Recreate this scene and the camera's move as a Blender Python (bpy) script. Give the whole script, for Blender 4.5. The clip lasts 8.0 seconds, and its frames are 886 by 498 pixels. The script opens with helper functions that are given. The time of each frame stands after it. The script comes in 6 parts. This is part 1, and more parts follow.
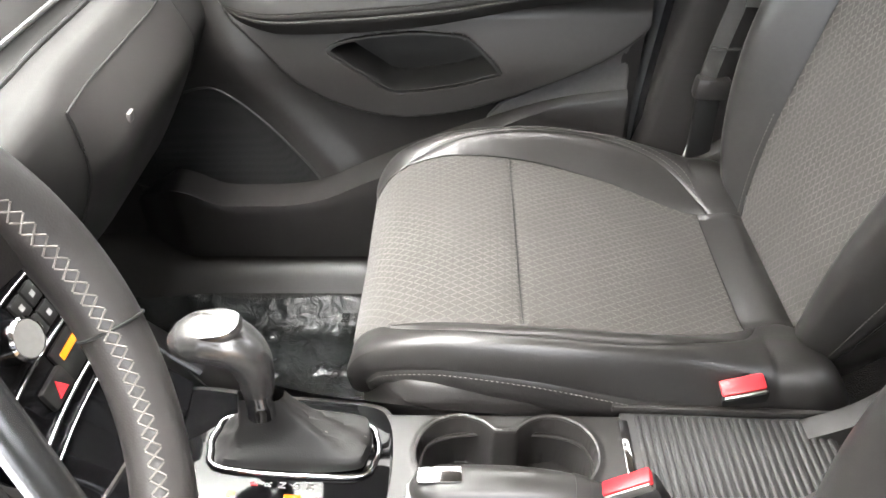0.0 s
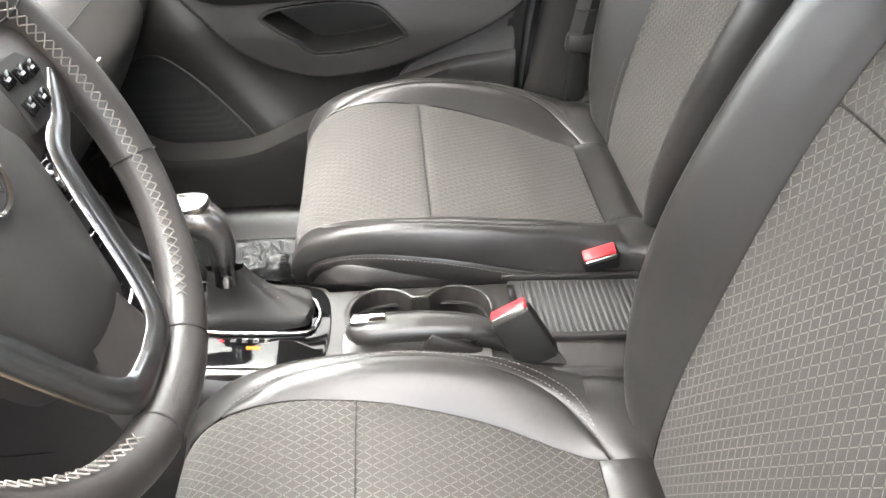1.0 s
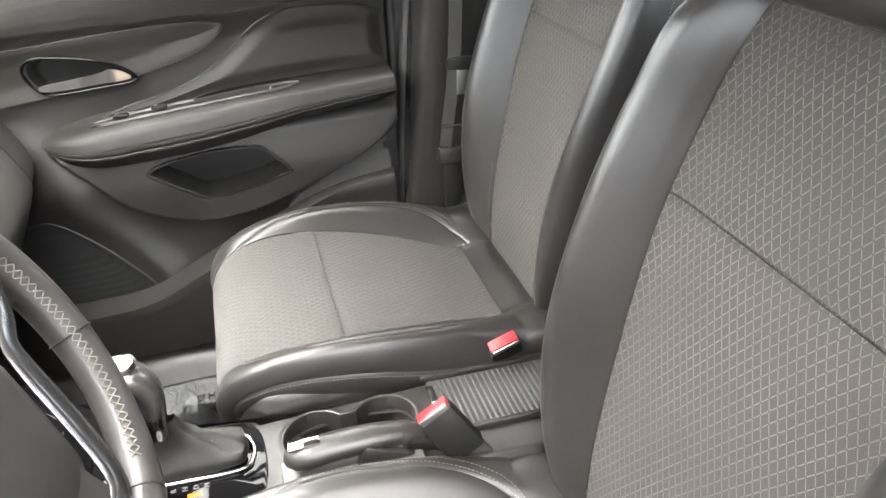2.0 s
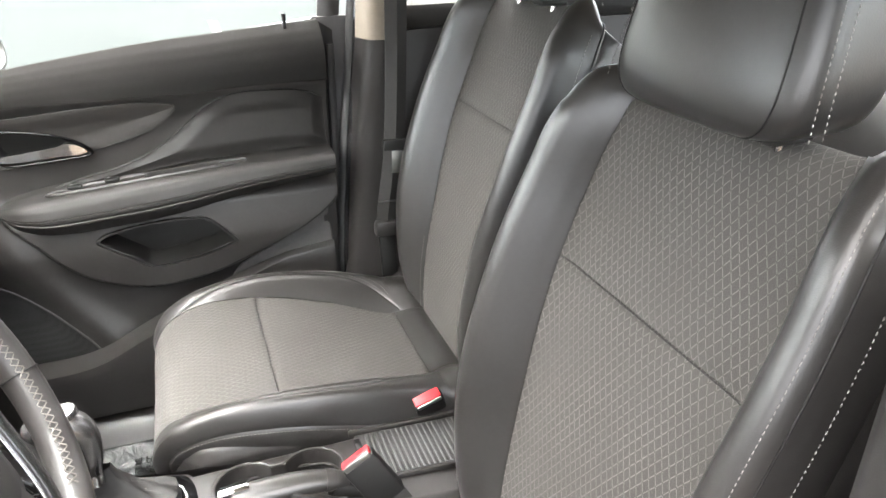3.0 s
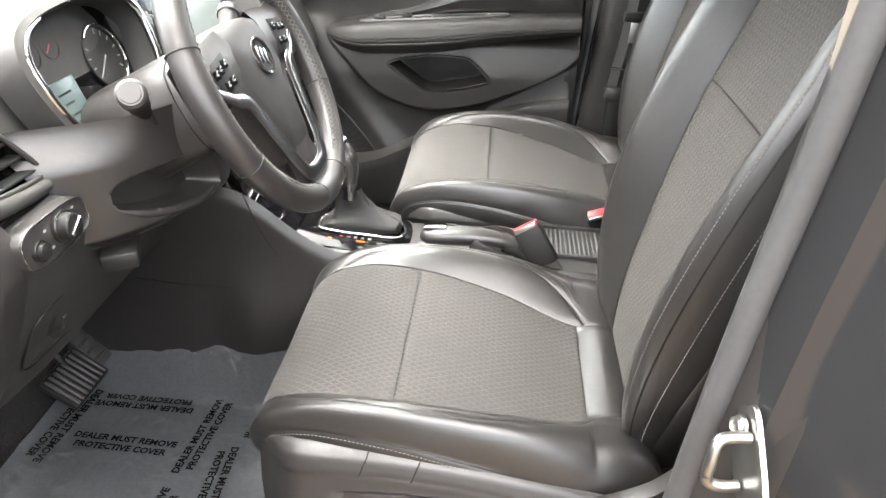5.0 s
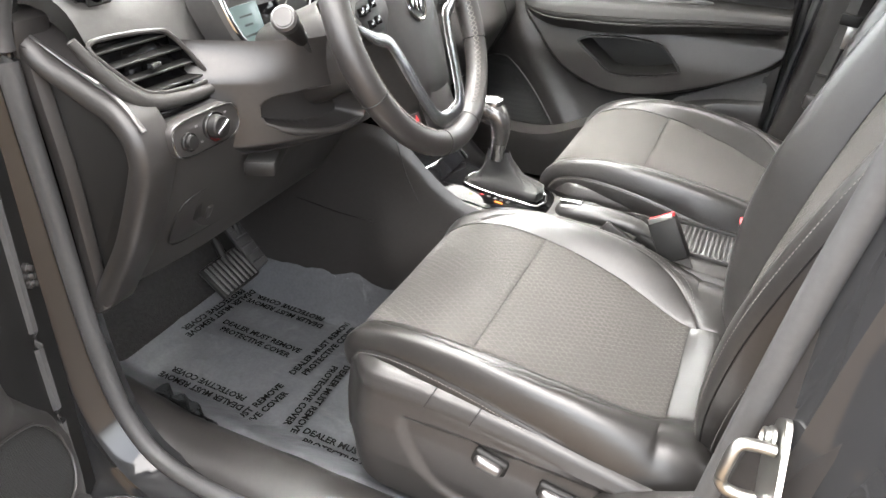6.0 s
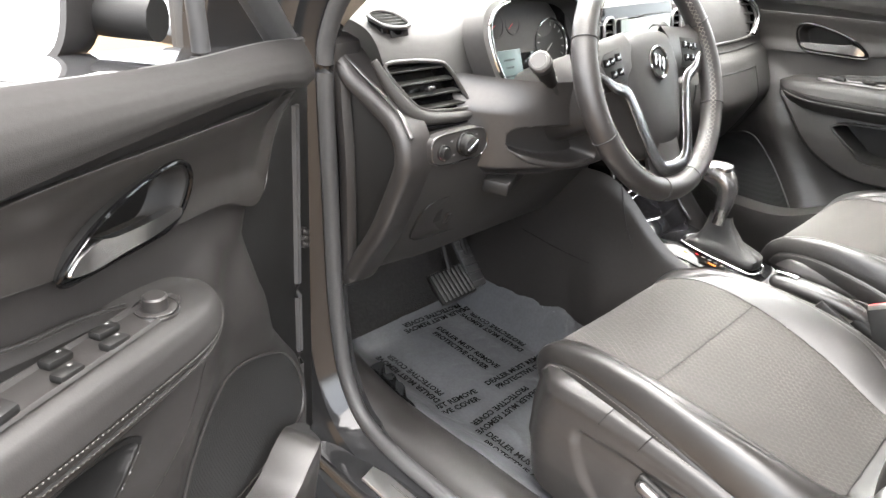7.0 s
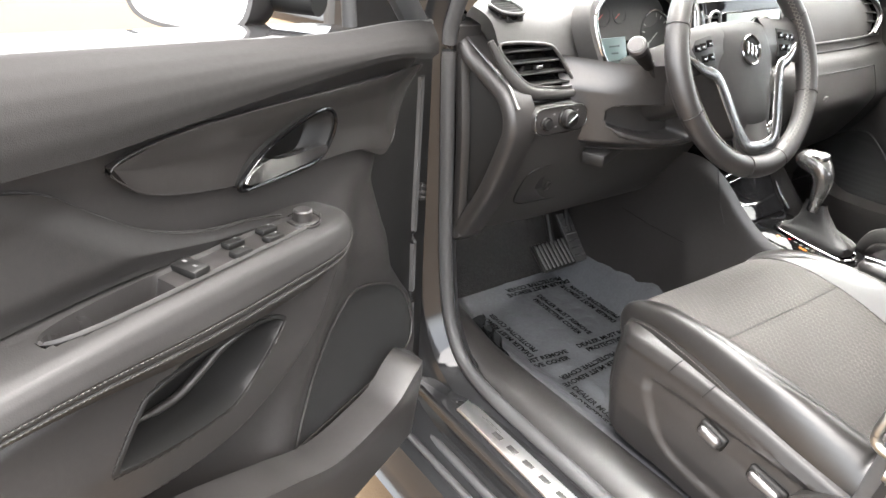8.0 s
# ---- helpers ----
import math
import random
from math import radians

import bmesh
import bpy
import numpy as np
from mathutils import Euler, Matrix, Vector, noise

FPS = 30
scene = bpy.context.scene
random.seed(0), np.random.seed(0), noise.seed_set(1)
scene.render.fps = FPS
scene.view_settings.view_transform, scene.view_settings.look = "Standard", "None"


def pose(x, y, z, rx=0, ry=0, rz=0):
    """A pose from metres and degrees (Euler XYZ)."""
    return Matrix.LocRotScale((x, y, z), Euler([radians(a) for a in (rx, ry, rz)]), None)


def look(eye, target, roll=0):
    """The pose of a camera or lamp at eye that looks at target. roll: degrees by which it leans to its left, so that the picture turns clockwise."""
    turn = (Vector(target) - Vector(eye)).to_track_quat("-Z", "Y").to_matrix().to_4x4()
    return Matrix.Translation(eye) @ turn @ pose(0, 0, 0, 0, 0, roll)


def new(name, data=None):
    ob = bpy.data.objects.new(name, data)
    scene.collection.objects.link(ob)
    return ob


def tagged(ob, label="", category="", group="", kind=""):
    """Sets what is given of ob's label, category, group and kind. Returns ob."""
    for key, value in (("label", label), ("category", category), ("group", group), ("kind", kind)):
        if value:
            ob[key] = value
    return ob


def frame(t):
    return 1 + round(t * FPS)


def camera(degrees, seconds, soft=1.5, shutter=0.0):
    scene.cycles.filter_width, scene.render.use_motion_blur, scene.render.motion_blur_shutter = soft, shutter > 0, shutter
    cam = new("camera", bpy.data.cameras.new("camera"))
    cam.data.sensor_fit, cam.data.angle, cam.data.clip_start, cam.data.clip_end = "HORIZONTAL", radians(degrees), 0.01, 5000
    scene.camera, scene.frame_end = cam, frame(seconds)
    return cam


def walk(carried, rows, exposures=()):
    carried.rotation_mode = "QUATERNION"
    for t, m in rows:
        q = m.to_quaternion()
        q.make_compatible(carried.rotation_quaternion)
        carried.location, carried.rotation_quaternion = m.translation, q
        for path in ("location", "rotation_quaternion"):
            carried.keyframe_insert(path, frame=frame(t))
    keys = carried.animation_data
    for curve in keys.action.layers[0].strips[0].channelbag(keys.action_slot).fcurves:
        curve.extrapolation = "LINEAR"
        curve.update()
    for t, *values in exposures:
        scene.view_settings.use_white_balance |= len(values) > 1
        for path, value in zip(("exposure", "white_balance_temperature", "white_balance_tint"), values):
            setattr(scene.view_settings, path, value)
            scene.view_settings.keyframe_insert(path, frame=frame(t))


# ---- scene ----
cam = camera(62.3, 8.0)
PATH = [
    (0, (0.024, 0.095, 1.395), (-0.039, 1.647, 0.133), -1.37),
    (0.5, (0.003, -0.045, 1.401), (0.079, 1.512, 0.148), 0.02),
    (1, (0.038, -0.179, 1.423), (0.166, 1.382, 0.181), 0.23),
    (1.5, (0.054, -0.185, 1.452), (0.243, 1.417, 0.268), -2.55),
    (2, (0.012, -0.242, 1.496), (0.450, 1.414, 0.465), -3.64),
    (2.2, (0.005, -0.268, 1.506), (0.544, 1.393, 0.530), -3.04),
    (3.3, (0.056, -0.420, 1.525), (0.621, 1.313, 0.702), -0.30),
    (3.5, (0.085, -0.462, 1.524), (0.558, 1.295, 0.694), -0.29),
    (4, (0.111, -0.551, 1.511), (0.350, 1.231, 0.637), -0.22),
    (4.5, (0.106, -0.661, 1.479), (0.131, 1.110, 0.551), -0.02),
    (5, (0.122, -0.790, 1.444), (-0.021, 0.947, 0.464), 0.61),
    (5.2, (0.133, -0.826, 1.439), (-0.080, 0.889, 0.435), 1.16),
    (6.3, (0.336, -0.800, 1.424), (-0.525, 0.699, 0.417), 3.37),
    (6.5, (0.360, -0.820, 1.435), (-0.625, 0.630, 0.471), 3.62),
    (7, (0.386, -0.929, 1.424), (-0.828, 0.380, 0.522), 4.35),
    (7.5, (0.463, -1.016, 1.425), (-0.879, 0.166, 0.529), 4.52),
    (8, (0.567, -1.037, 1.435), (-0.846, 0.011, 0.526), 3.56),
]
walk(cam, [(t, look(eye, target, roll)) for t, eye, target, roll in PATH],
     [(0.0, 4.27), (1.5, 4.27), (3.3, 4.22), (4.5, 4.14), (5.2, 4.20), (6.4, 4.26), (8.0, 4.20)])

# ---- world and light ----
world = bpy.data.worlds.new("overcast_sky")
scene.world = world
world.use_nodes = True
wn = world.node_tree
sky = wn.nodes.new("ShaderNodeTexSky")
sky.sky_type = "NISHITA"
sky.sun_disc = False
sky.sun_elevation, sky.sun_rotation = radians(83), radians(-50)
sky.air_density, sky.dust_density, sky.ozone_density = 1.0, 4.0, 1.0
grey = wn.nodes.new("ShaderNodeHueSaturation")  # cloud cover takes most of the blue out
grey.inputs["Saturation"].default_value = 0.2
wn.links.new(sky.outputs[0], grey.inputs["Color"])
wn.links.new(grey.outputs[0], wn.nodes["Background"].inputs[0])
wn.nodes["Background"].inputs[1].default_value = 0.15
sun_data = bpy.data.lights.new("sun", "SUN")
sun_data.energy, sun_data.angle, sun_data.color = 1.6, radians(130), (1.0, 0.90, 0.80)
sun = new("sun", sun_data)
sun.matrix_world = look((-0.35, 0.3, 4.4), (0, 0, 0.5))


# ---- material helpers ----
def material(name, colour, rough=0.5, metal=0.0, spec=0.5):
    m = bpy.data.materials.new(name)
    m.use_nodes = True
    b = m.node_tree.nodes["Principled BSDF"]
    b.inputs["Base Color"].default_value = (*colour, 1)
    b.inputs["Roughness"].default_value = rough
    b.inputs["Metallic"].default_value = metal
    b.inputs["Specular IOR Level"].default_value = spec
    return m, m.node_tree, b


def node(nt, kind, **settings):
    n = nt.nodes.new(kind)
    for k, v in settings.items():
        n.inputs[k.replace("_", " ")].default_value = v
    return n


def coords(nt, kind="Object"):
    return nt.nodes.new("ShaderNodeTexCoord").outputs[kind]


def vary(nt, b, colour, spread, scale, vec, rough=None):
    """Base colour and roughness that drift at two scales."""
    big = node(nt, "ShaderNodeTexNoise", Scale=scale, Detail=3.0)
    fine = node(nt, "ShaderNodeTexNoise", Scale=scale * 22, Detail=2.0)
    mix = nt.nodes.new("ShaderNodeMath")
    mix.operation = "ADD"
    ramp = nt.nodes.new("ShaderNodeMapRange")
    ramp.inputs["From Min"].default_value, ramp.inputs["From Max"].default_value = 0.7, 1.3
    ramp.inputs["To Min"].default_value, ramp.inputs["To Max"].default_value = 1 - spread, 1 + spread
    tint = nt.nodes.new("ShaderNodeVectorMath")
    tint.operation = "SCALE"
    tint.inputs[0].default_value = colour
    for t in (big, fine):
        nt.links.new(vec, t.inputs["Vector"])
    nt.links.new(big.outputs["Fac"], mix.inputs[0])
    nt.links.new(fine.outputs["Fac"], mix.inputs[1])
    nt.links.new(mix.outputs[0], ramp.inputs["Value"])
    nt.links.new(ramp.outputs[0], tint.inputs["Scale"])
    nt.links.new(tint.outputs[0], b.inputs["Base Color"])
    if rough:
        r = nt.nodes.new("ShaderNodeMapRange")
        r.inputs["From Min"].default_value, r.inputs["From Max"].default_value = 0.3, 0.7
        r.inputs["To Min"].default_value, r.inputs["To Max"].default_value = rough
        nt.links.new(big.outputs["Fac"], r.inputs["Value"])
        nt.links.new(r.outputs[0], b.inputs["Roughness"])
    return big, fine


def bump(nt, b, height, strength, distance):
    n = node(nt, "ShaderNodeBump", Strength=strength, Distance=distance)
    nt.links.new(height, n.inputs["Height"])
    nt.links.new(n.outputs[0], b.inputs["Normal"])
    return n


def grained(name, colour, rough, cell, depth, spread=0.12, spec=0.5):
    """Moulded plastic or leather: a fine pebble grain."""
    m, nt, b = material(name, colour, sum(rough) / 2, 0, spec)
    vec = coords(nt)
    vary(nt, b, colour, spread, 6.0, vec, rough)
    vor = node(nt, "ShaderNodeTexVoronoi", Scale=1 / cell)
    vor.feature = "SMOOTH_F1"
    nt.links.new(vec, vor.inputs["Vector"])
    bump(nt, b, vor.outputs["Distance"], 0.5, depth)
    return m


leather = grained("black_leather", (0.0145, 0.0137, 0.0132), (0.30, 0.38), 0.0014, 0.00016, 0.14, 0.62)
door_leather = grained("door_leather", (0.0121, 0.0114, 0.0111), (0.48, 0.58), 0.0014, 0.00016, 0.14, 0.32)
leather_dark = grained("boot_leather", (0.0084, 0.0079, 0.0077), (0.5, 0.6), 0.0016, 0.0003, 0.14, 0.35)
leather_rim = grained("wheel_leather", (0.015, 0.0136, 0.0131), (0.36, 0.45), 0.0014, 0.0002)
plastic = grained("black_plastic", (0.016, 0.0149, 0.0145), (0.36, 0.46), 0.0012, 0.00016, 0.14, 0.48)
plastic_soft = grained("soft_black_plastic", (0.0187, 0.0179, 0.0173), (0.54, 0.64), 0.001, 0.0002, 0.12, 0.36)
pad_plastic = grained("belt_pad_plastic", (0.012, 0.0115, 0.0111), (0.86, 0.96), 0.001, 0.0004, 0.12, 0.12)
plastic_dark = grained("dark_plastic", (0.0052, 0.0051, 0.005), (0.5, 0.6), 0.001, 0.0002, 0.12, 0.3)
rubber = grained("black_rubber", (0.0341, 0.0341, 0.0347), (0.5, 0.62), 0.002, 0.0001)
cream = grained("cream_trim", (0.225, 0.192, 0.154), (0.6, 0.7), 0.0015, 0.0001, 0.05)
headliner = grained("headliner_cloth", (0.464, 0.424, 0.368), (0.85, 0.95), 0.002, 0.0003, 0.06)
gloss_black = grained("piano_black", (0.0024, 0.0024, 0.0026), (0.04, 0.07), 0.03, 0.0, 0.1, 0.25)
chrome = material("chrome", (0.425, 0.425, 0.4292), 0.09, 1.0)[0]
satin = material("satin_metal", (0.255, 0.255, 0.2592), 0.26, 1.0)[0]
steel = material("zinc_steel", (0.36, 0.36, 0.344), 0.33, 1.0)[0]
lever_metal = material("lever_metal", (0.62, 0.62, 0.62), 0.2, 1.0)[0]
red_plastic = material("red_plastic", (0.4125, 0.0165, 0.0225), 0.35)[0]
thread = material("grey_thread", (0.1512, 0.144, 0.1368), 0.8)[0]
thread_mid = material("beige_thread", (0.0828, 0.0756, 0.0698), 0.8)[0]
thread_dark = material("dark_thread", (0.051, 0.048, 0.045), 0.8)[0]
white_mark = material("white_print", (0.14, 0.14, 0.14), 0.6)[0]
paint = material("grey_car_paint", (0.0263, 0.0266, 0.0277), 0.07, 0.4)[0]


def fabric_material():
    """Dark grey woven seat cloth with a lattice of raised pale threads; the lattice lies in the surface's own metres."""
    m, nt, b = material("diamond_seat_cloth", (0.045, 0.0425, 0.040), 0.85, 0.0, 0.3)
    uv = coords(nt, "UV")
    sep = nt.nodes.new("ShaderNodeSeparateXYZ")
    nt.links.new(uv, sep.inputs[0])

    def math_node(op, a, c):
        n = nt.nodes.new("ShaderNodeMath")
        n.operation = op
        for k, v in enumerate((a, c)):
            if isinstance(v, (int, float)):
                n.inputs[k].default_value = v
            elif v is not None:
                nt.links.new(v, n.inputs[k])
        return n.outputs[0]

    x = math_node("MULTIPLY", sep.outputs[0], 1 / 0.020)
    y = math_node("MULTIPLY", sep.outputs[1], 1 / 0.0125)
    lines = []
    for op, other in (("ADD", "SUBTRACT"), ("SUBTRACT", "ADD")):
        tri = math_node("PINGPONG", math_node(op, x, y), 0.5)
        gap = math_node("GREATER_THAN", math_node("PINGPONG", math_node(other, x, y), 0.5), 0.09)
        lines.append(math_node("MULTIPLY", math_node("LESS_THAN", tri, 0.05), gap))
    lat = math_node("MAXIMUM", lines[0], lines[1])
    weave = node(nt, "ShaderNodeTexNoise", Scale=900.0, Detail=1.0)
    nt.links.new(uv, weave.inputs["Vector"])
    worn = node(nt, "ShaderNodeTexNoise", Scale=9.0, Detail=3.0)
    nt.links.new(uv, worn.inputs["Vector"])
    soft = math_node("MULTIPLY", lat, worn.outputs["Fac"])
    mix = nt.nodes.new("ShaderNodeMix")
    mix.data_type = "RGBA"
    nt.links.new(soft, mix.inputs["Factor"])
    mix.inputs["A"].default_value = (0.041, 0.0388, 0.036, 1)
    mix.inputs["B"].default_value = (0.145, 0.138, 0.130, 1)
    nt.links.new(mix.outputs["Result"], b.inputs["Base Color"])
    b.inputs["Sheen Weight"].default_value = 0.04
    h = math_node("ADD", lat, weave.outputs["Fac"])
    bump(nt, b, h, 0.8, 0.0010)
    return m


cloth = fabric_material()
webbing = grained("belt_webbing", (0.0165, 0.0157, 0.0151), (0.65, 0.75), 0.0022, 0.0006)
grey_plastic = grained("grey_plastic", (0.080, 0.0775, 0.076), (0.45, 0.55), 0.0012, 0.0002)
satin_grey = material("satin_grey", (0.136, 0.132, 0.132), 0.30, 0.85)[0]
knob_metal = material("knob_metal", (0.176, 0.172, 0.172), 0.26, 0.9)[0]
ink = material("black_print", (0.003, 0.003, 0.003), 0.9, 0.0, 0.1)[0]
line_mat = grained("worn_line_paint", (0.091, 0.091, 0.0878), (0.7, 0.85), 0.01, 0.001, 0.3)


def brushed_metal():
    m, nt, b = material("brushed_aluminium", (0.8, 0.8, 0.8), 0.32, 1.0)
    vec = coords(nt)
    mp = nt.nodes.new("ShaderNodeMapping")
    mp.inputs["Scale"].default_value = (6, 900, 6)
    n = node(nt, "ShaderNodeTexNoise", Scale=2.0, Detail=3.0)
    nt.links.new(vec, mp.inputs[0])
    nt.links.new(mp.outputs[0], n.inputs["Vector"])
    bump(nt, b, n.outputs["Fac"], 0.2, 0.0004)
    return m


brushed = brushed_metal()


def film_material(name, colour, rough, depth, spec=0.5):
    m, nt, b = material(name, colour, rough, 0.0, spec)
    vec = coords(nt)
    vary(nt, b, colour, 0.2, 7.0, vec, (rough * 0.92, rough * 1.15))
    n = node(nt, "ShaderNodeTexNoise", Scale=38.0, Detail=5.0)
    n.inputs["Distortion"].default_value = 1.2
    nt.links.new(vec, n.inputs["Vector"])
    bump(nt, b, n.outputs["Fac"], 0.6, depth)
    return m


film_mat = film_material("floor_film", (0.055, 0.0578, 0.063), 0.30, 0.0010)
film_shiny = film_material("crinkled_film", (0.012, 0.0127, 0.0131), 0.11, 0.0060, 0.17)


def clear_glass():
    m, nt, b = material("clear_glass", (0.93, 0.97, 0.95), 0.0)
    b.inputs["Transmission Weight"].default_value = 1.0
    b.inputs["IOR"].default_value = 1.1
    return m


glass = clear_glass()


def ground_material():
    """Tan concrete on the driver's side, grey asphalt beyond the car."""
    m, nt, b = material("apron_and_asphalt", (0.4, 0.33, 0.25), 1.0, 0.0, 0.03)
    vec = coords(nt)
    sep = nt.nodes.new("ShaderNodeSeparateXYZ")
    nt.links.new(vec, sep.inputs[0])
    big = node(nt, "ShaderNodeTexNoise", Scale=0.6, Detail=6.0)
    fine = node(nt, "ShaderNodeTexNoise", Scale=60.0, Detail=4.0)
    for t in (big, fine):
        nt.links.new(vec, t.inputs["Vector"])
    side = nt.nodes.new("ShaderNodeMapRange")
    side.inputs["From Min"].default_value, side.inputs["From Max"].default_value = 2.0, 2.4
    nt.links.new(sep.outputs[1], side.inputs["Value"])
    mixes = []
    for a, c in (((0.0544, 0.039, 0.025, 1), (0.0832, 0.0608, 0.0397, 1)), ((0.0218, 0.0243, 0.0243, 1), (0.0384, 0.0422, 0.0416, 1))):
        mx = nt.nodes.new("ShaderNodeMix")
        mx.data_type = "RGBA"
        mx.inputs["A"].default_value, mx.inputs["B"].default_value = a, c
        add = nt.nodes.new("ShaderNodeMath")
        add.operation = "MULTIPLY_ADD"
        add.inputs[1].default_value = 0.5
        nt.links.new(fine.outputs["Fac"], add.inputs[0])
        half = nt.nodes.new("ShaderNodeMath")
        half.operation = "MULTIPLY"
        half.inputs[1].default_value = 0.5
        nt.links.new(big.outputs["Fac"], half.inputs[0])
        nt.links.new(half.outputs[0], add.inputs[2])
        nt.links.new(add.outputs[0], mx.inputs["Factor"])
        mixes.append(mx)
    out = nt.nodes.new("ShaderNodeMix")
    out.data_type = "RGBA"
    nt.links.new(side.outputs[0], out.inputs["Factor"])
    nt.links.new(mixes[0].outputs["Result"], out.inputs["A"])
    nt.links.new(mixes[1].outputs["Result"], out.inputs["B"])
    nt.links.new(out.outputs["Result"], b.inputs["Base Color"])
    bump(nt, b, fine.outputs["Fac"], 0.4, 0.004)
    return m


ground_mat = ground_material()
carpet = grained("black_carpet", (0.013, 0.0124, 0.0123), (0.9, 1.0), 0.003, 0.003, 0.4, 0.15)


def glow(name, colour, strength):
    m, nt, b = material(name, tuple(c * 0.02 for c in colour), 0.3)
    b.inputs["Emission Color"].default_value = (*colour, 1)
    b.inputs["Emission Strength"].default_value = strength
    return m



# ---- geometry helpers ----
class Geo:
    """Vertices, faces and, where wanted, surface metres for the cloth pattern."""

    def __init__(self):
        self.v, self.f, self.uv = [], [], []

    def add(self, verts, faces, uv=None):
        o = len(self.v)
        self.v += [tuple(map(float, p)) for p in verts]
        self.f += [tuple(i + o for i in f) for f in faces]
        self.uv += list(uv) if uv is not None else [(0.0, 0.0)] * len(verts)
        return self

    def grid(self, pts, wrap_u=False, wrap_v=False, flip=False, uv=None):
        a = np.asarray(pts, float)
        nu, nv = a.shape[:2]
        faces = []
        for i in range(nu if wrap_u else nu - 1):
            for j in range(nv if wrap_v else nv - 1):
                q = (i * nv + j, (i + 1) % nu * nv + j, (i + 1) % nu * nv + (j + 1) % nv, i * nv + (j + 1) % nv)
                faces.append(q[::-1] if flip else q)
        return self.add(a.reshape(-1, 3), faces, None if uv is None else np.asarray(uv).reshape(-1, 2))

    def tube(self, path, r, n=8, closed=False, caps=True, flat=1.0, up=(0, 0, 1)):
        """A round (or flattened) bar along a path; r may be a list."""
        p = np.asarray(path, float)
        k = len(p)
        t = np.gradient(p, axis=0) if not closed else np.roll(p, -1, 0) - np.roll(p, 1, 0)
        t /= np.linalg.norm(t, axis=1)[:, None] + 1e-12
        a = np.cross(t, np.asarray(up, float))
        bad = np.linalg.norm(a, axis=1) < 1e-4
        a[bad] = np.cross(t[bad], (0.3, 1.0, 0.2))
        a /= np.linalg.norm(a, axis=1)[:, None]
        b = np.cross(a, t)
        r = np.broadcast_to(np.asarray(r, float), (k,))
        ang = np.linspace(0, 2 * np.pi, n, endpoint=False)
        ring = p[:, None] + r[:, None, None] * (np.cos(ang)[None, :, None] * a[:, None] + flat * np.sin(ang)[None, :, None] * b[:, None])
        self.grid(ring, wrap_u=closed, wrap_v=True)
        if caps and not closed:
            o = len(self.v) - k * n
            self.f.append(tuple(o + i for i in range(n)))
            self.f.append(tuple(o + (k - 1) * n + i for i in reversed(range(n))))
        return self

    def slab(self, m, size, r=0.003, seg=2):
        """A box with rounded edges at the pose m."""
        bm = bmesh.new()
        bmesh.ops.create_cube(bm, size=1, matrix=m @ Matrix.Diagonal((*size, 1)))
        if r > 0:
            bmesh.ops.bevel(bm, geom=bm.edges[:] + bm.verts[:], offset=min(r, min(size) * 0.49), segments=seg, profile=0.5, affect="EDGES")
        bm.verts.index_update()
        self.add([v.co for v in bm.verts], [[v.index for v in f.verts] for f in bm.faces])
        bm.free()
        return self

    def prism(self, outline, m, thick, r=0.002):
        """An outline in the plane of m, thick along its z, with a small rounded rim."""
        o = np.asarray(outline, float)
        if poly_area(o) < 0:
            o = o[::-1]
        inn = inset(o, r)
        rings = [(o, -thick), (o, -r), (inset(o, r * 0.3), -r * 0.3), (inn, 0.0)]
        pts = np.array([[m @ Vector((x, y, z)) for x, y in ring] for ring, z in rings])
        self.grid(pts, wrap_v=True, flip=True)
        n = len(o)
        base = len(self.v) - n * len(rings)
        self.f.append(tuple(base + 3 * n + i for i in range(n)))
        self.f.append(tuple(base + i for i in reversed(range(n))))
        return self

    def lathe(self, profile, m, n=24):
        """A turned form about m's z; profile of (radius, height)."""
        ang = np.linspace(0, 2 * np.pi, n, endpoint=False)
        pts = np.array([[m @ Vector((r * math.cos(a), r * math.sin(a), z)) for a in ang] for r, z in profile])
        self.grid(pts, wrap_v=True)
        return self


def poly_area(o):
    x, y = o[:, 0], o[:, 1]
    return 0.5 * float(np.sum(x * np.roll(y, -1) - y * np.roll(x, -1)))


def inset(o, d):
    """A closed outline drawn in by d."""
    o = np.asarray(o, float)
    e1 = o - np.roll(o, 1, 0)
    e2 = np.roll(o, -1, 0) - o
    n1 = np.stack([-e1[:, 1], e1[:, 0]], 1) / (np.linalg.norm(e1, axis=1)[:, None] + 1e-12)
    n2 = np.stack([-e2[:, 1], e2[:, 0]], 1) / (np.linalg.norm(e2, axis=1)[:, None] + 1e-12)
    n = n1 + n2
    n /= np.linalg.norm(n, axis=1)[:, None] + 1e-12
    return o + n * d


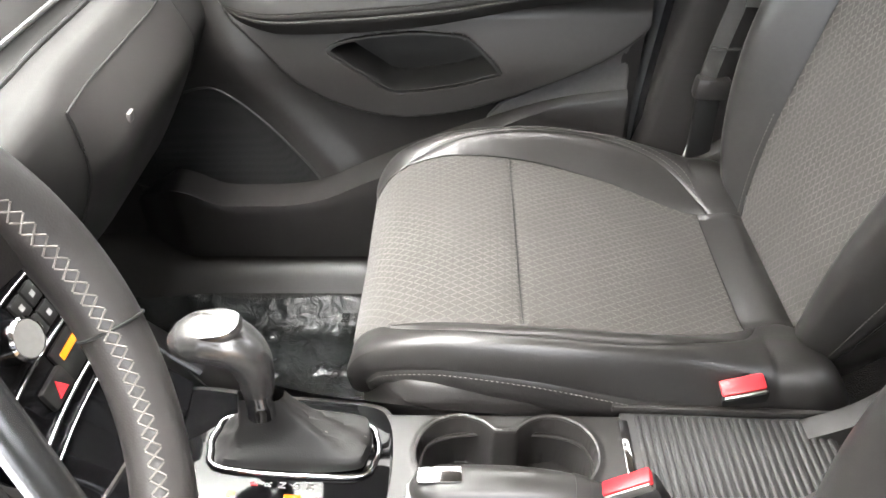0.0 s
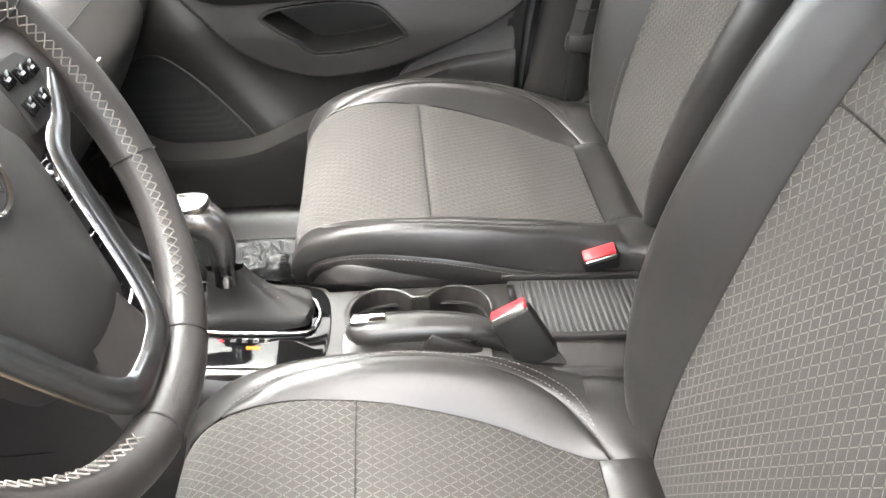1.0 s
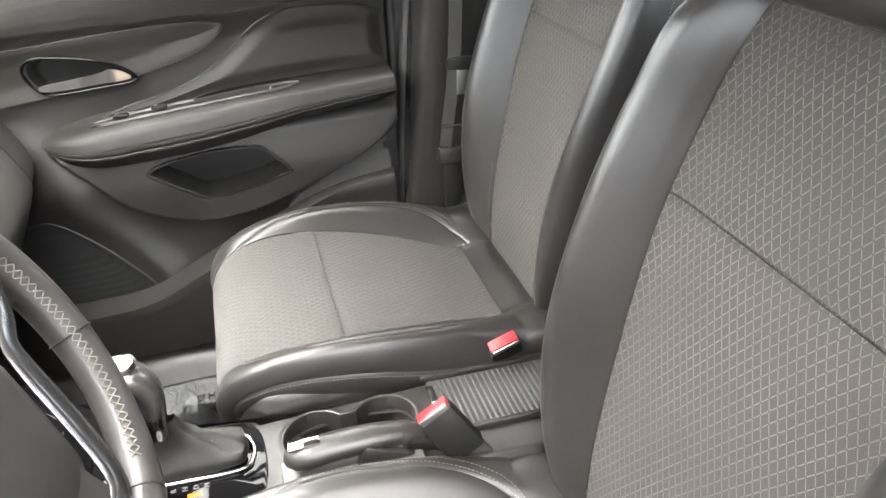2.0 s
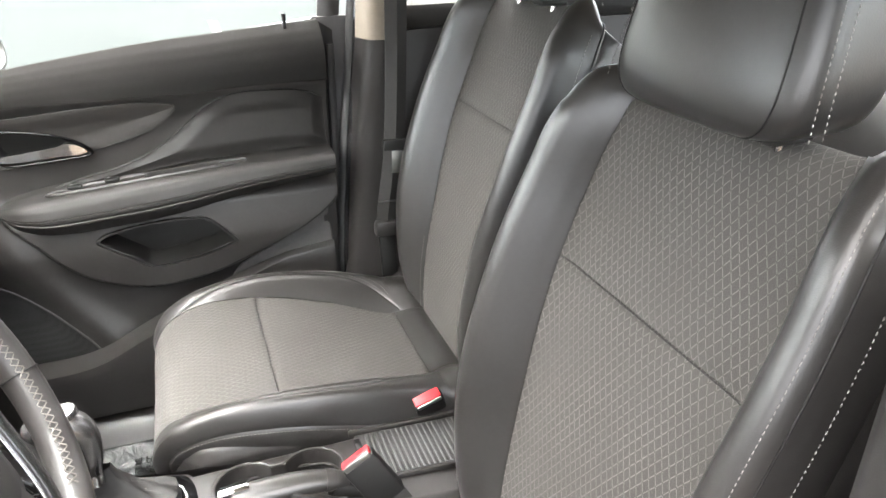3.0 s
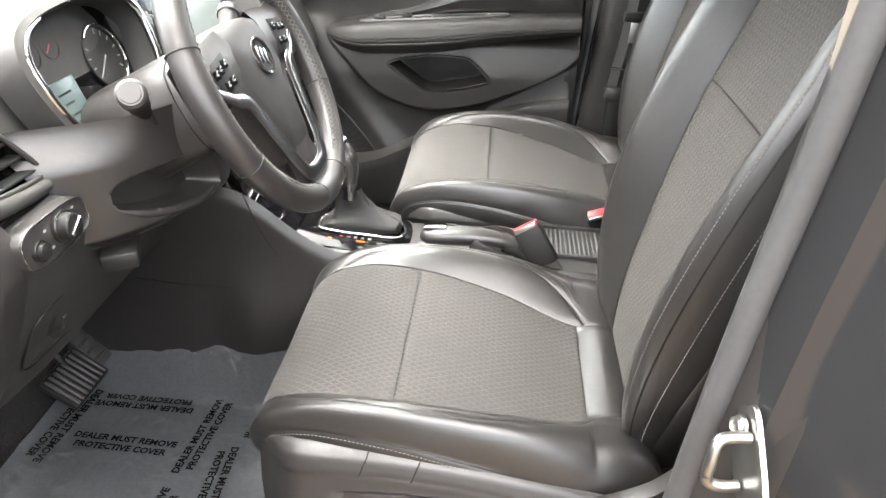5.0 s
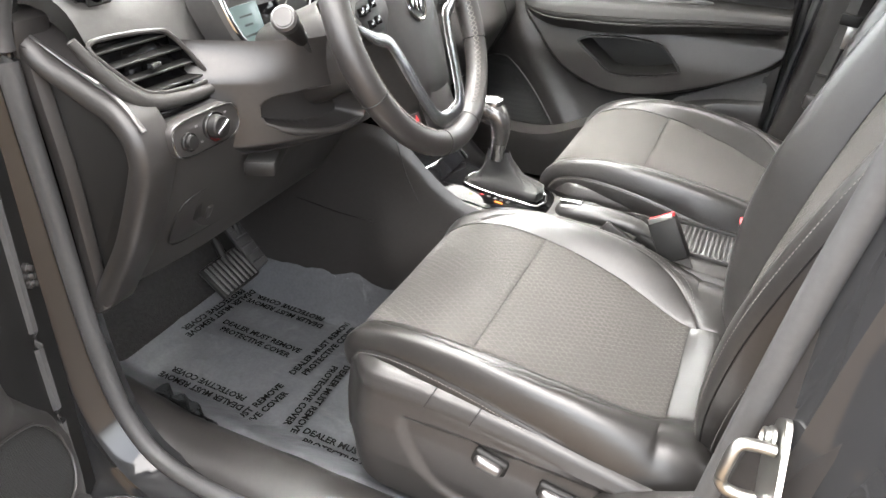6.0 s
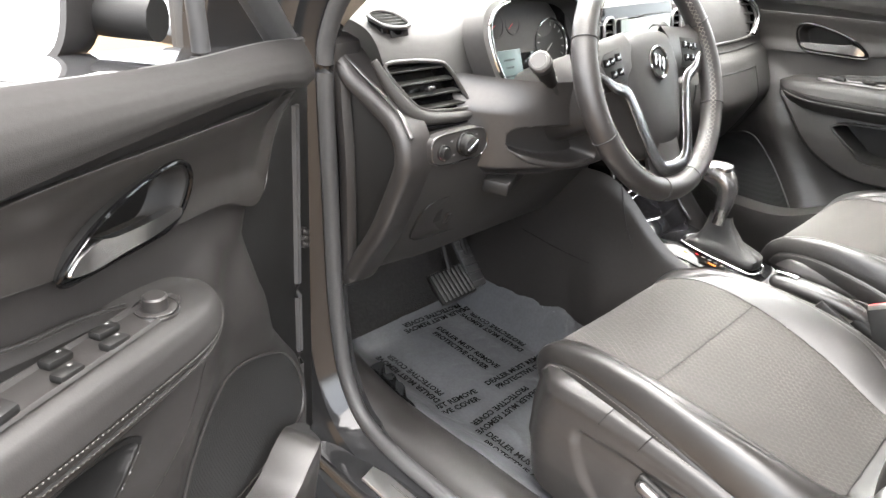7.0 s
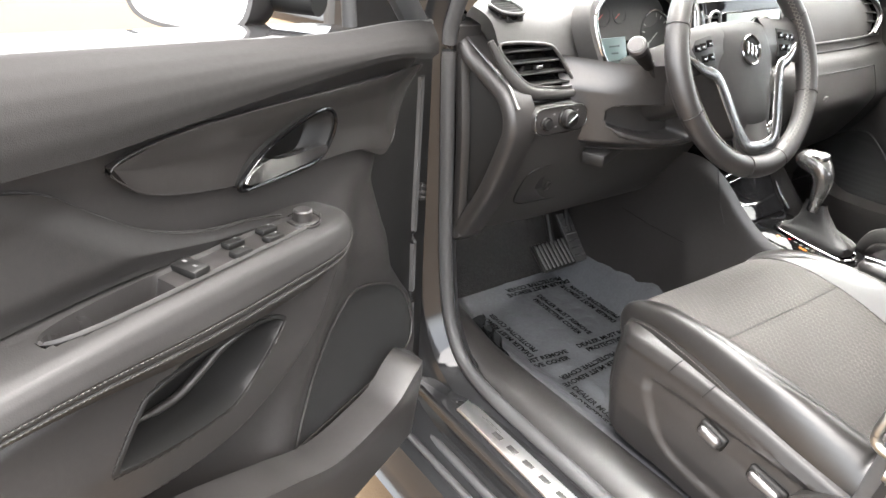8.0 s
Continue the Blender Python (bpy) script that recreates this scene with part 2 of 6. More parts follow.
def curve(points, n=40, closed=False):
    """A smooth line through a few points."""
    p = np.asarray(points, float)
    k = len(p)
    if closed:
        p = np.vstack([p[-1], p, p[0], p[1]])
        spans = k
    else:
        p = np.vstack([2 * p[0] - p[1], p, 2 * p[-1] - p[-2]])
        spans = k - 1
    # knots by chord length keep the line free of overshoot
    out = []
    t = np.linspace(0, spans, n, endpoint=not closed)
    for s in t:
        i = min(int(s), spans - 1)
        f = s - i
        p0, p1, p2, p3 = p[i:i + 4]
        out.append(0.5 * (2 * p1 + (p2 - p0) * f + (2 * p0 - 5 * p1 + 4 * p2 - p3) * f * f + (3 * p1 - p0 - 3 * p2 + p3) * f ** 3))
    out = np.array(out)
    d = np.r_[0, np.cumsum(np.linalg.norm(np.diff(out, axis=0), axis=1))]
    if closed:
        return out
    u = np.linspace(0, d[-1], n)
    return np.stack([np.interp(u, d, out[:, c]) for c in range(out.shape[1])], 1)


def lerp_table(rows, x):
    """Smooth value from rows of (key, value...)."""
    r = np.asarray(rows, float)
    x = np.asarray(x, float)
    res = []
    for c in range(1, r.shape[1]):
        k, y = r[:, 0], r[:, c]
        m = np.gradient(y, k)
        i = np.clip(np.searchsorted(k, x) - 1, 0, len(k) - 2)
        h = k[i + 1] - k[i]
        t = np.clip((x - k[i]) / h, 0, 1)
        res.append((1 + 2 * t) * (1 - t) ** 2 * y[i] + t * (1 - t) ** 2 * h * m[i] + t * t * (3 - 2 * t) * y[i + 1] + t * t * (t - 1) * h * m[i + 1])
    return res[0] if len(res) == 1 else res


def smooth(x, a, b):
    t = np.clip((np.asarray(x, float) - a) / (b - a), 0, 1)
    return t * t * (3 - 2 * t)


def part(name, geo, mat, parent=None, label="", flat=False):
    """One mesh object, under a thing or a part."""
    me = bpy.data.meshes.new(name)
    me.from_pydata(geo.v, [], geo.f)
    layer = me.uv_layers.new(name="UVMap")
    idx = np.zeros(len(me.loops), int)
    me.loops.foreach_get("vertex_index", idx)
    layer.data.foreach_set("uv", np.asarray(geo.uv, float)[idx].ravel())
    me.polygons.foreach_set("use_smooth", [not flat] * len(me.polygons))
    if not flat:
        me.set_sharp_from_angle(angle=radians(38))
    me.materials.append(mat)
    ob = new(name, me)
    ob.parent = parent
    if parent:
        ob.matrix_parent_inverse = Matrix.Translation(-parent.location)
    if label:
        tagged(ob, label)
    return ob


def thing(name, at, label, category, group="", kind=""):
    ob = new(name)
    ob.location = at
    ob.empty_display_size = 0.05
    return tagged(ob, label, category, group, kind)


def stitches(geo, line, normals, length=0.0038, gap=0.0024, width=0.0009, lift=0.0005):
    """Short raised threads along a line that lies on a surface."""
    p = np.asarray(line, float)
    n = np.asarray(normals, float)
    d = np.r_[0, np.cumsum(np.linalg.norm(np.diff(p, axis=0), axis=1))]
    for s in np.arange(gap, d[-1] - length, length + gap):
        ends = [np.array([np.interp(q, d, p[:, c]) for c in range(3)]) for q in (s, s + length)]
        nn = np.array([np.interp(s, d, n[:, c]) for c in range(3)])
        nn /= np.linalg.norm(nn) + 1e-9
        t = ends[1] - ends[0]
        t /= np.linalg.norm(t) + 1e-9
        side = np.cross(t, nn) * width / 2
        a, b = ends
        up = nn * lift * 1.6
        mid = (a + b) / 2 + up * 1.3
        geo.add([a - side, a + side, b + side, b - side, mid - side * 0.7, mid + side * 0.7], [(0, 1, 5, 4), (4, 5, 2, 3), (0, 4, 3), (1, 2, 5)])


def normals_of(P):
    du = np.gradient(P, axis=0)
    dv = np.gradient(P, axis=1)
    n = np.cross(du, dv)
    return n / (np.linalg.norm(n, axis=2)[..., None] + 1e-12)


def quilt(surf, ps, qa, qb, nu, nv, sunk=0.004, r=0.012, out=1, seams=(1, 1, 1, 1)):
    """A sewn panel of a surface surf(p, q): its rims sink into the seams. Returns points, normals and surface metres."""
    even = lambda k: np.linspace(0, 1, k) - 0.13 * np.sin(2 * np.pi * np.linspace(0, 1, k))
    p = ps[0] + (ps[1] - ps[0]) * even(nu)
    w = even(nv)
    a = np.array([qa(x) for x in p])
    b = np.array([qb(x) for x in p])
    pp = np.repeat(p[:, None], nv, 1)
    qq = a[:, None] * (1 - w) + b[:, None] * w
    P = surf(pp, qq)
    N = normals_of(P) * out
    lu = np.vstack([np.zeros((1, nv)), np.cumsum(np.linalg.norm(np.diff(P, axis=0), axis=2), 0)])
    lv = np.hstack([np.zeros((nu, 1)), np.cumsum(np.linalg.norm(np.diff(P, axis=1), axis=2), 1)])
    dist = [lu, lu[-1:] - lu, lv, lv[:, -1:] - lv]
    sink = np.zeros_like(lu)
    for d, on in zip(dist, seams):
        if on:
            sink = np.maximum(sink, np.exp(-(d / r)))
    P = P - N * (sink * sunk)[..., None]
    mid = lv - lv[:, nv // 2][:, None]
    return P, N, np.stack([lu, mid], 2)


# ---- seats ----
CUSH_LINE = [(0.0, -0.200, -0.150), (0.10, -0.218, -0.100), (0.20, -0.212, -0.052), (0.28, -0.182, -0.016), (0.36, -0.125, 0.004),
             (0.50, 0.0, 0.0), (0.66, 0.15, -0.034), (0.82, 0.300, -0.070), (0.86, 0.324, -0.064), (0.91, 0.350, -0.062), (0.96, 0.376, -0.076), (1.0, 0.40, -0.105)]
CUSH_IN = [(0.0, 0.150), (0.2, 0.165), (0.36, 0.188), (0.5, 0.190), (0.66, 0.172), (0.82, 0.128), (1.0, 0.125)]
CUSH_OUT = [(0.0, 0.195), (0.2, 0.222), (0.36, 0.248), (0.5, 0.262), (0.82, 0.266), (1.0, 0.255)]
CUSH_BOL = [(0.0, 0.0), (0.2, 0.004), (0.36, 0.014), (0.5, 0.032), (0.66, 0.050), (0.82, 0.050), (0.92, 0.030), (1.0, 0.012)]
BACK_LINE = [(0.0, 0.372, -0.135), (0.12, 0.368, -0.06), (0.25, 0.380, 0.03), (0.42, 0.415, 0.17), (0.62, 0.470, 0.36), (0.75, 0.512, 0.475),
             (0.87, 0.545, 0.565), (0.95, 0.570, 0.605), (1.0, 0.60, 0.615)]
BACK_IN = [(0.0, 0.118), (0.12, 0.124), (0.25, 0.138), (0.42, 0.156), (0.62, 0.176), (0.75, 0.177), (0.87, 0.166), (0.95, 0.158), (1.0, 0.140)]
BACK_OUT = [(0.0, 0.160), (0.12, 0.195), (0.25, 0.228), (0.42, 0.258), (0.62, 0.268), (0.75, 0.265), (0.87, 0.254), (0.95, 0.228), (1.0, 0.170)]
BACK_BOL = [(0.0, 0.0), (0.12, 0.018), (0.25, 0.045), (0.42, 0.072), (0.62, 0.072), (0.75, 0.066), (0.87, 0.056), (0.95, 0.034), (1.0, 0.0)]


def sewn_surface(line, inner, outer, bolster, base, m, side):
    """surf(p, q): |q| 0..1 across the insert, 1..2 over the bolster, 2..3 down its side."""
    x0, y0, z0 = base

    def surf(p, q):
        u, w = lerp_table(line, p)
        e = 1e-3
        u2, w2 = lerp_table(line, np.clip(p + e, 0, 1))
        u1, w1 = lerp_table(line, np.clip(p - e, 0, 1))
        tu, tw = u2 - u1, w2 - w1
        ln = np.hypot(tu, tw) + 1e-12
        nu_, nw = -tw / ln, tu / ln
        hi, ho, hb = lerp_table(inner, p), lerp_table(outer, p), lerp_table(bolster, p)
        a = np.abs(q)
        # the section: lateral place and height over the middle line, for a = 0, 1, 1.4, 1.8, 2, 2.5, 3
        keys = np.array([0, 0.5, 0.9, 1.0, 1.25, 1.5, 1.75, 2.0, 2.5, 3.0])
        lat = [0 * hi, 0.5 * hi, 0.9 * hi, hi, hi + 0.22 * (ho - hi), hi + 0.5 * (ho - hi), hi + 0.82 * (ho - hi), ho, ho - 0.002, ho - 0.022]
        up = [0 * hi, 0.001 + 0 * hi, 0.002 + 0 * hi, 0.003 + 0.08 * hb, 0.55 * hb, hb, 0.86 * hb, 0.15 * hb - 0.022, -side * 0.55 + 0 * hi, -side + 0 * hi]
        lat, up = np.array(lat), np.array(up)
        i = np.clip(np.searchsorted(keys, a.ravel()).reshape(a.shape) - 1, 0, len(keys) - 2)
        f = (a - keys[i]) / (keys[i + 1] - keys[i])

        def pick(t):
            def at(k):
                return np.take_along_axis(t, np.clip(k, 0, len(keys) - 1)[None], 0)[0]
            p0, p1, p2, p3 = at(i - 1), at(i), at(i + 1), at(i + 2)
            h = keys[i + 1] - keys[i]
            hp = np.where(i > 0, keys[i] - keys[np.maximum(i - 1, 0)], h)
            hn = np.where(i < len(keys) - 2, keys[np.minimum(i + 2, len(keys) - 1)] - keys[i + 1], h)
            s1 = np.where(i > 0, (p2 - p0) / (h + hp), 0) * h
            s2 = np.where(i < len(keys) - 2, (p3 - p1) / (h + hn), p2 - p1) * h
            return (1 + 2 * f) * (1 - f) ** 2 * p1 + f * (1 - f) ** 2 * s1 + f * f * (3 - 2 * f) * p2 + f * f * (f - 1) * s2

        v = np.sign(q) * pick(lat)
        d = pick(up)
        return np.stack([x0 + u + nu_ * d, y0 + m * v, z0 + w + nw * d], -1)

    return surf


VALANCE = curve([(-0.075, -0.100), (-0.03, -0.088), (0.10, -0.092), (0.33, -0.110), (0.40, -0.150), (0.40, -0.225), (0.2, -0.240), (0.04, -0.232), (-0.03, -0.190)], 48, True)


def inside(poly, s, z):
    """Signed distance to a closed outline, positive inside."""
    p = np.asarray(poly, float)
    q = np.roll(p, -1, 0)
    best = np.full(s.shape, 1e9)
    odd = np.zeros(s.shape, bool)
    for (x1, y1), (x2, y2) in zip(p, q):
        ex, ey = x2 - x1, y2 - y1
        t = np.clip(((s - x1) * ex + (z - y1) * ey) / (ex * ex + ey * ey + 1e-12), 0, 1)
        best = np.minimum(best, np.hypot(s - x1 - t * ex, z - y1 - t * ey))
        hit = ((y1 > z) != (y2 > z)) & (s < ex * (z - y1) / (ey + (abs(ey) < 1e-12) * 1e-12) + x1)
        odd ^= hit
    return np.where(odd, best, -best)


def seat(base, m, name, label):
    """A front seat: m is +1 where its outer side points to +y."""
    x0, y0, z0 = base
    ob = thing(name, (x0 + 0.1, y0, 0.36), label, "car seat", "front seats")
    sewing = Geo()
    cs = sewn_surface(CUSH_LINE, CUSH_IN, CUSH_OUT, CUSH_BOL, base, m, 0.105)
    bs = sewn_surface(BACK_LINE, BACK_IN, BACK_OUT, BACK_BOL, base, m, 0.10)

    def panel(pname, surf, ps, qa, qb, nu, nv, mat, lab="", seams=(1, 1, 1, 1), sunk=0.0045, r=0.009):
        P, N, uv = quilt(surf, ps, qa, qb, nu, nv, sunk, r, m, seams)
        part(pname, Geo().grid(P, flip=m < 0, uv=uv), mat, ob, lab)
        return P, N

    def row(surf, ps, q, off=0.0, n=140):
        p = np.linspace(ps[0], ps[1], n)
        qq = np.array([q(x) for x in p]) + off
        P = surf(p[:, None], qq[:, None])
        P2 = surf(p[:, None], (qq + 0.02)[:, None])
        N = np.cross(np.gradient(P[:, 0], axis=0), P2[:, 0] - P[:, 0]) * m
        N /= np.linalg.norm(N, axis=1)[:, None] + 1e-12
        stitches(sewing, P[:, 0] + N * 0.0004, N)

    one = lambda s: (lambda p: s)

    def joint(surf, p, n=50):
        q = np.linspace(-0.99, 0.99, n)
        P = surf(np.full((1, n), p), q[None])[0]
        part("joint", Geo().tube(P - np.array((0, 0, 0.0010)), 0.0007, 6), plastic_dark, ob)

    # cushion
    panel("front_insert", cs, (0.0, 0.5), one(-1.0), one(1.0), 44, 48, cloth, "grey cloth with a raised diamond lattice")
    panel("rear_insert", cs, (0.5, 0.82), one(-1.0), one(1.0), 44, 48, cloth, "grey cloth with a raised diamond lattice")
    panel("rear_band", cs, (0.82, 1.0), one(-1.0), one(1.0), 18, 40, leather, sunk=0.003)
    joint(cs, 0.5)
    joint(cs, 0.82)
    joint(bs, 0.658)
    arc = lambda p: 1.0 + 0.62 * math.sin(math.pi * min(max((p - 0.30) / 0.55, 0), 1)) ** 0.7
    for s in (-1, 1):
        lo, hi = (lambda p, s=s: s * 1.0), (lambda p, s=s: s * arc(p))
        edge, low = (lambda p, s=s: s * 2.0), (lambda p, s=s: s * 3.0)
        ab = (lo, hi) if s > 0 else (hi, lo)
        panel("bolster_facet", cs, (0.31, 0.84), *ab, 60, 10, leather, sunk=0.0025, r=0.006)
        full = lambda p, s=s: s * (arc(p) if 0.31 < p < 0.84 else 1.0)
        ab = (full, edge) if s > 0 else (edge, full)
        panel("bolster", cs, (0.06, 1.0), *ab, 80, 20, leather, sunk=0.003, r=0.007)
        ab = (edge, low) if s > 0 else (low, edge)
        panel("side_cover", cs, (0.06, 1.0), *ab, 60, 14, leather, sunk=0.003, r=0.007)
        if s * m > 0:
            row(cs, (0.32, 0.83), hi, s * 0.05)
            row(cs, (0.55, 0.83), hi, s * 0.13)
        row(cs, (0.08, 0.80), edge, s * 0.05)
    # backrest
    panel("lower_back_insert", bs, (0.08, 0.658), one(-1.0), one(1.0), 56, 48, cloth, "grey cloth with a raised diamond lattice")
    panel("upper_back_insert", bs, (0.658, 0.985), one(-1.0), one(1.0), 40, 48, cloth, "grey cloth with a raised diamond lattice")
    for s in (-1, 1):
        lo, edge, low = (lambda p, s=s: s * 1.0), (lambda p, s=s: s * 2.0), (lambda p, s=s: s * 3.0)
        ab = (lo, edge) if s > 0 else (edge, lo)
        panel("back_bolster", bs, (0.04, 0.985), *ab, 80, 26, leather, sunk=0.003, r=0.007)
        ab = (edge, low) if s > 0 else (low, edge)
        panel("back_side", bs, (0.0, 0.985), *ab, 60, 14, leather, sunk=0.003, r=0.007)
        pw = np.linspace(0.04, 0.97, 90)
        if s > 0:
            row(bs, (0.05, 0.96), edge, -s * 0.30)
            row(bs, (0.05, 0.96), edge, -s * 0.12)
            row(bs, (0.06, 0.34), lo, s * 0.05)
            part("seam", Geo().tube(bs(pw[:, None], np.full((90, 1), s * 1.79))[:, 0], 0.0014, 6), plastic_dark, ob)
        else:
            row(bs, (0.04, 0.90), edge, -s * 0.10)
            part("seam", Geo().tube(bs(pw[:, None], np.full((90, 1), s * 1.97))[:, 0], 0.0014, 6), plastic_dark, ob)
    # hard back shell closes the rear
    p = np.linspace(0.0, 0.985, 40)
    q = np.linspace(-1, 1, 24)
    e1, e2 = bs(p[:, None], np.full((40, 1), -3.0))[:, 0], bs(p[:, None], np.full((40, 1), 3.0))[:, 0]
    w = (q + 1) / 2
    P = e1[:, None] * (1 - w)[None, :, None] + e2[:, None] * w[None, :, None]
    P[..., 0] += 0.03 * (1 - q ** 4)[None]
    part("back_shell", Geo().grid(P, flip=m > 0), plastic, ob)
    # headrest
    hx, hz = x0 + 0.565, z0 + 0.725
    th, ph = np.linspace(0, 2 * np.pi, 72, endpoint=False), np.linspace(-np.pi / 2, np.pi / 2, 40)
    sg = lambda a, e: np.sign(a) * np.abs(a) ** e
    c, s_ = np.cos(ph)[:, None], np.sin(ph)[:, None]
    X = 0.058 * sg(c, 0.34) * sg(np.cos(th), 0.42)[None]
    Y = 0.140 * sg(c, 0.34) * sg(np.sin(th), 0.36)[None]
    Z = 0.105 * sg(s_, 0.55) * np.ones_like(th)[None]
    X = X + 0.25 * Z + 0.012 * (Y / 0.14) ** 2
    Y = Y * (1 - 0.10 * (Z / 0.105))
    part("headrest", Geo().grid(np.stack([hx + X, y0 + m * Y, hz + Z], 2), wrap_v=True, flip=m > 0), leather, ob)
    for k in (29, 43):
        seam_line = np.stack([hx + X[3:-3, k] * 1.004, y0 + m * Y[3:-3, k] * 1.004, hz + Z[3:-3, k]], 1)
        part("headrest_seam", Geo().tube(seam_line, 0.0011, 6), plastic_dark, ob)
    for s in (-1, 1):
        for k in (-0.012, 0.012):
            zz = np.linspace(-0.092, 0.092, 60)
            line = np.stack([hx - 0.035 + 0.25 * zz + 0.012 + k * 0.6, y0 + s * (0.1415 * (1 - 0.10 * zz / 0.105)) + 0 * zz, hz + zz], 1)
            stitches(sewing, line, np.tile((0, s, 0), (60, 1)))
        part("headrest_post", Geo().tube([(hx + 0.0, y0 + s * 0.07, z0 + 0.58), (hx + 0.01, y0 + s * 0.07, hz - 0.08)], 0.006, 12), chrome, ob)
        part("post_guide", Geo().slab(pose(hx - 0.005, y0 + s * 0.07, z0 + 0.617), (0.05, 0.045, 0.012), 0.005), plastic, ob)
    part("stitching", sewing, thread, ob, "pale grey seam stitching")
    # recliner covers at the hinge
    for s_ in (-1, 1):
        o_ = curve([(0.235, -0.128), (0.30, -0.085), (0.37, -0.045), (0.43, 0.02), (0.46, 0.0), (0.45, -0.08), (0.40, -0.15), (0.28, -0.165)], 40, True)
        mm = Matrix(((1, 0, 0, x0), (0, 0, -s_, y0 + s_ * 0.274), (0, 1, 0, z0 + 0.012), (0, 0, 0, 1)))
        g = Geo().prism(o_, mm @ pose(0, 0, 0.0) if s_ < 0 else mm, 0.03, 0.006)
        part("recliner_cover", g, plastic, ob)
    # outer valance: an upper band, a step, and a bulging face with a scoop
    uu = np.linspace(-0.205, 0.42, 90)
    zt = lerp_table([(-0.205, -0.050), (-0.16, -0.034), (-0.05, -0.028), (0.1, -0.040), (0.25, -0.066), (0.42, -0.100)], uu)
    zl = lerp_table([(-0.205, -0.215), (-0.15, -0.250), (0.0, -0.270), (0.2, -0.282), (0.42, -0.25)], uu)
    vv = np.linspace(0, 1, 46)
    for s_ in (-1, 1):
        outer = s_ > 0
        P = []
        for a_, t_, l_ in zip(uu, zt, zl):
            w_ = t_ + (l_ - t_) * vv
            dw = t_ - w_
            out_ = np.interp(dw, [0, 0.003, 0.008, 0.030, 0.034, 0.040, 0.09, 0.16, 0.26], [0.250, 0.268, 0.274, 0.283, 0.2805, 0.2815, 0.293, 0.293, 0.276])
            out_ = out_ - 0.075 * float(smooth(a_, -0.10, -0.215)) ** 2 - (0.0 if outer else 0.020)
            d_ = inside(VALANCE, np.full(46, a_), w_)
            out_ = out_ - 0.009 * smooth(d_, -0.003, 0.010)
            P.append(np.stack([np.full(46, x0 + a_), y0 + s_ * m * out_, z0 + w_], 1))
        val = part("valance", Geo().grid(np.array(P), flip=s_ * m > 0), plastic, ob)
        if outer:
            for c_ in (-0.035, 0.040):
                ww = np.linspace(0.002, 0.034, 14)
                k_ = [int(np.argmin(np.abs(uu - (c_ + 0.012 - 0.4 * w_)))) for w_ in ww]
                ln = np.array([[x0 + c_ + 0.012 - 0.4 * w_, y0 + s_ * m * (np.interp(w_, [0, 0.003, 0.008, 0.030, 0.034], [0.250, 0.268, 0.274, 0.283, 0.281]) - 0.075 * float(smooth(c_, -0.10, -0.215)) ** 2), z0 + zt[k] - w_] for w_, k in zip(ww, k_)])
                part("valance_joint", Geo().tube(ln, 0.0011, 6), plastic_dark, val)
    if m < 0:
        for c_, w_, ln_, lean_ in ((0.078, -0.118, 0.046, 14), (0.190, -0.138, 0.062, 10)):
            mm = Matrix.Translation((x0 + c_, y0 + m * 0.290, z0 + w_)) @ Matrix.Rotation(radians(lean_), 4, "Y")
            part("seat_switch", Geo().slab(mm, (ln_, 0.024, 0.021), 0.0095, 4), satin_grey, ob, "satin power-seat switch")
            part("switch_recess", Geo().slab(mm @ pose(0, -m * 0.006, 0), (ln_ + 0.010, 0.014, 0.031), 0.006, 3), plastic_dark, ob)
    # pan and rails
    part("seat_pan", Geo().slab(pose(x0 + 0.10, y0, z0 - 0.16, 0, 7), (0.52, 0.44, 0.07), 0.02), plastic_dark, ob)
    for s in (-1, 1):
        part("rail", Geo().slab(pose(x0 + 0.10, y0 + s * 0.19, z0 - 0.29), (0.60, 0.045, 0.05), 0.008), steel, ob)
        for dx in (-0.1, 0.3):
            part("rail_foot", Geo().slab(pose(x0 + dx, y0 + s * 0.19, z0 - 0.25), (0.06, 0.04, 0.14), 0.006), plastic_dark, ob)
    return ob


driver_seat = seat((-0.02, 0.23, 0.71), -1, "car_seat", "black leather car seat with grey diamond cloth inserts and power controls")
passenger_seat = seat((0.094, 0.92, 0.756), 1, "car_seat", "black leather car seat with grey diamond cloth inserts, empty")


# ---- doors ----
BELT = [(-0.02, 1.192), (0.06, 1.201), (0.276, 1.212), (0.512, 1.236), (0.726, 1.258), (1.06, 1.292)]
BELT_SHUT = [(-0.02, 1.178), (0.21, 1.220), (0.424, 1.246), (0.664, 1.274), (0.852, 1.288), (1.06, 1.302)]
CREASE = [(-0.02, 1.150), (0.09, 1.168), (0.20, 1.177), (0.344, 1.180), (0.54, 1.180), (0.66, 1.178), (0.75, 1.176), (0.84, 1.180), (1.06, 1.180)]
FRONT = [(0.47, 0.05), (0.62, 0.03), (0.665, 0.04), (0.76, 0.107), (0.873, 0.154), (0.964, 0.173), (1.011, 0.155), (1.045, 0.125), (1.091, 0.085), (1.2, 0.0)]
ARM_TOP = [(0.338, 0.970), (0.365, 0.985), (0.42, 1.000), (0.50, 1.010), (0.70, 1.024), (1.05, 1.034)]
ARM_LOW = [(0.338, 0.962), (0.365, 0.940), (0.42, 0.921), (0.54, 0.916), (0.69, 0.927), (0.85, 0.955), (1.05, 0.978)]
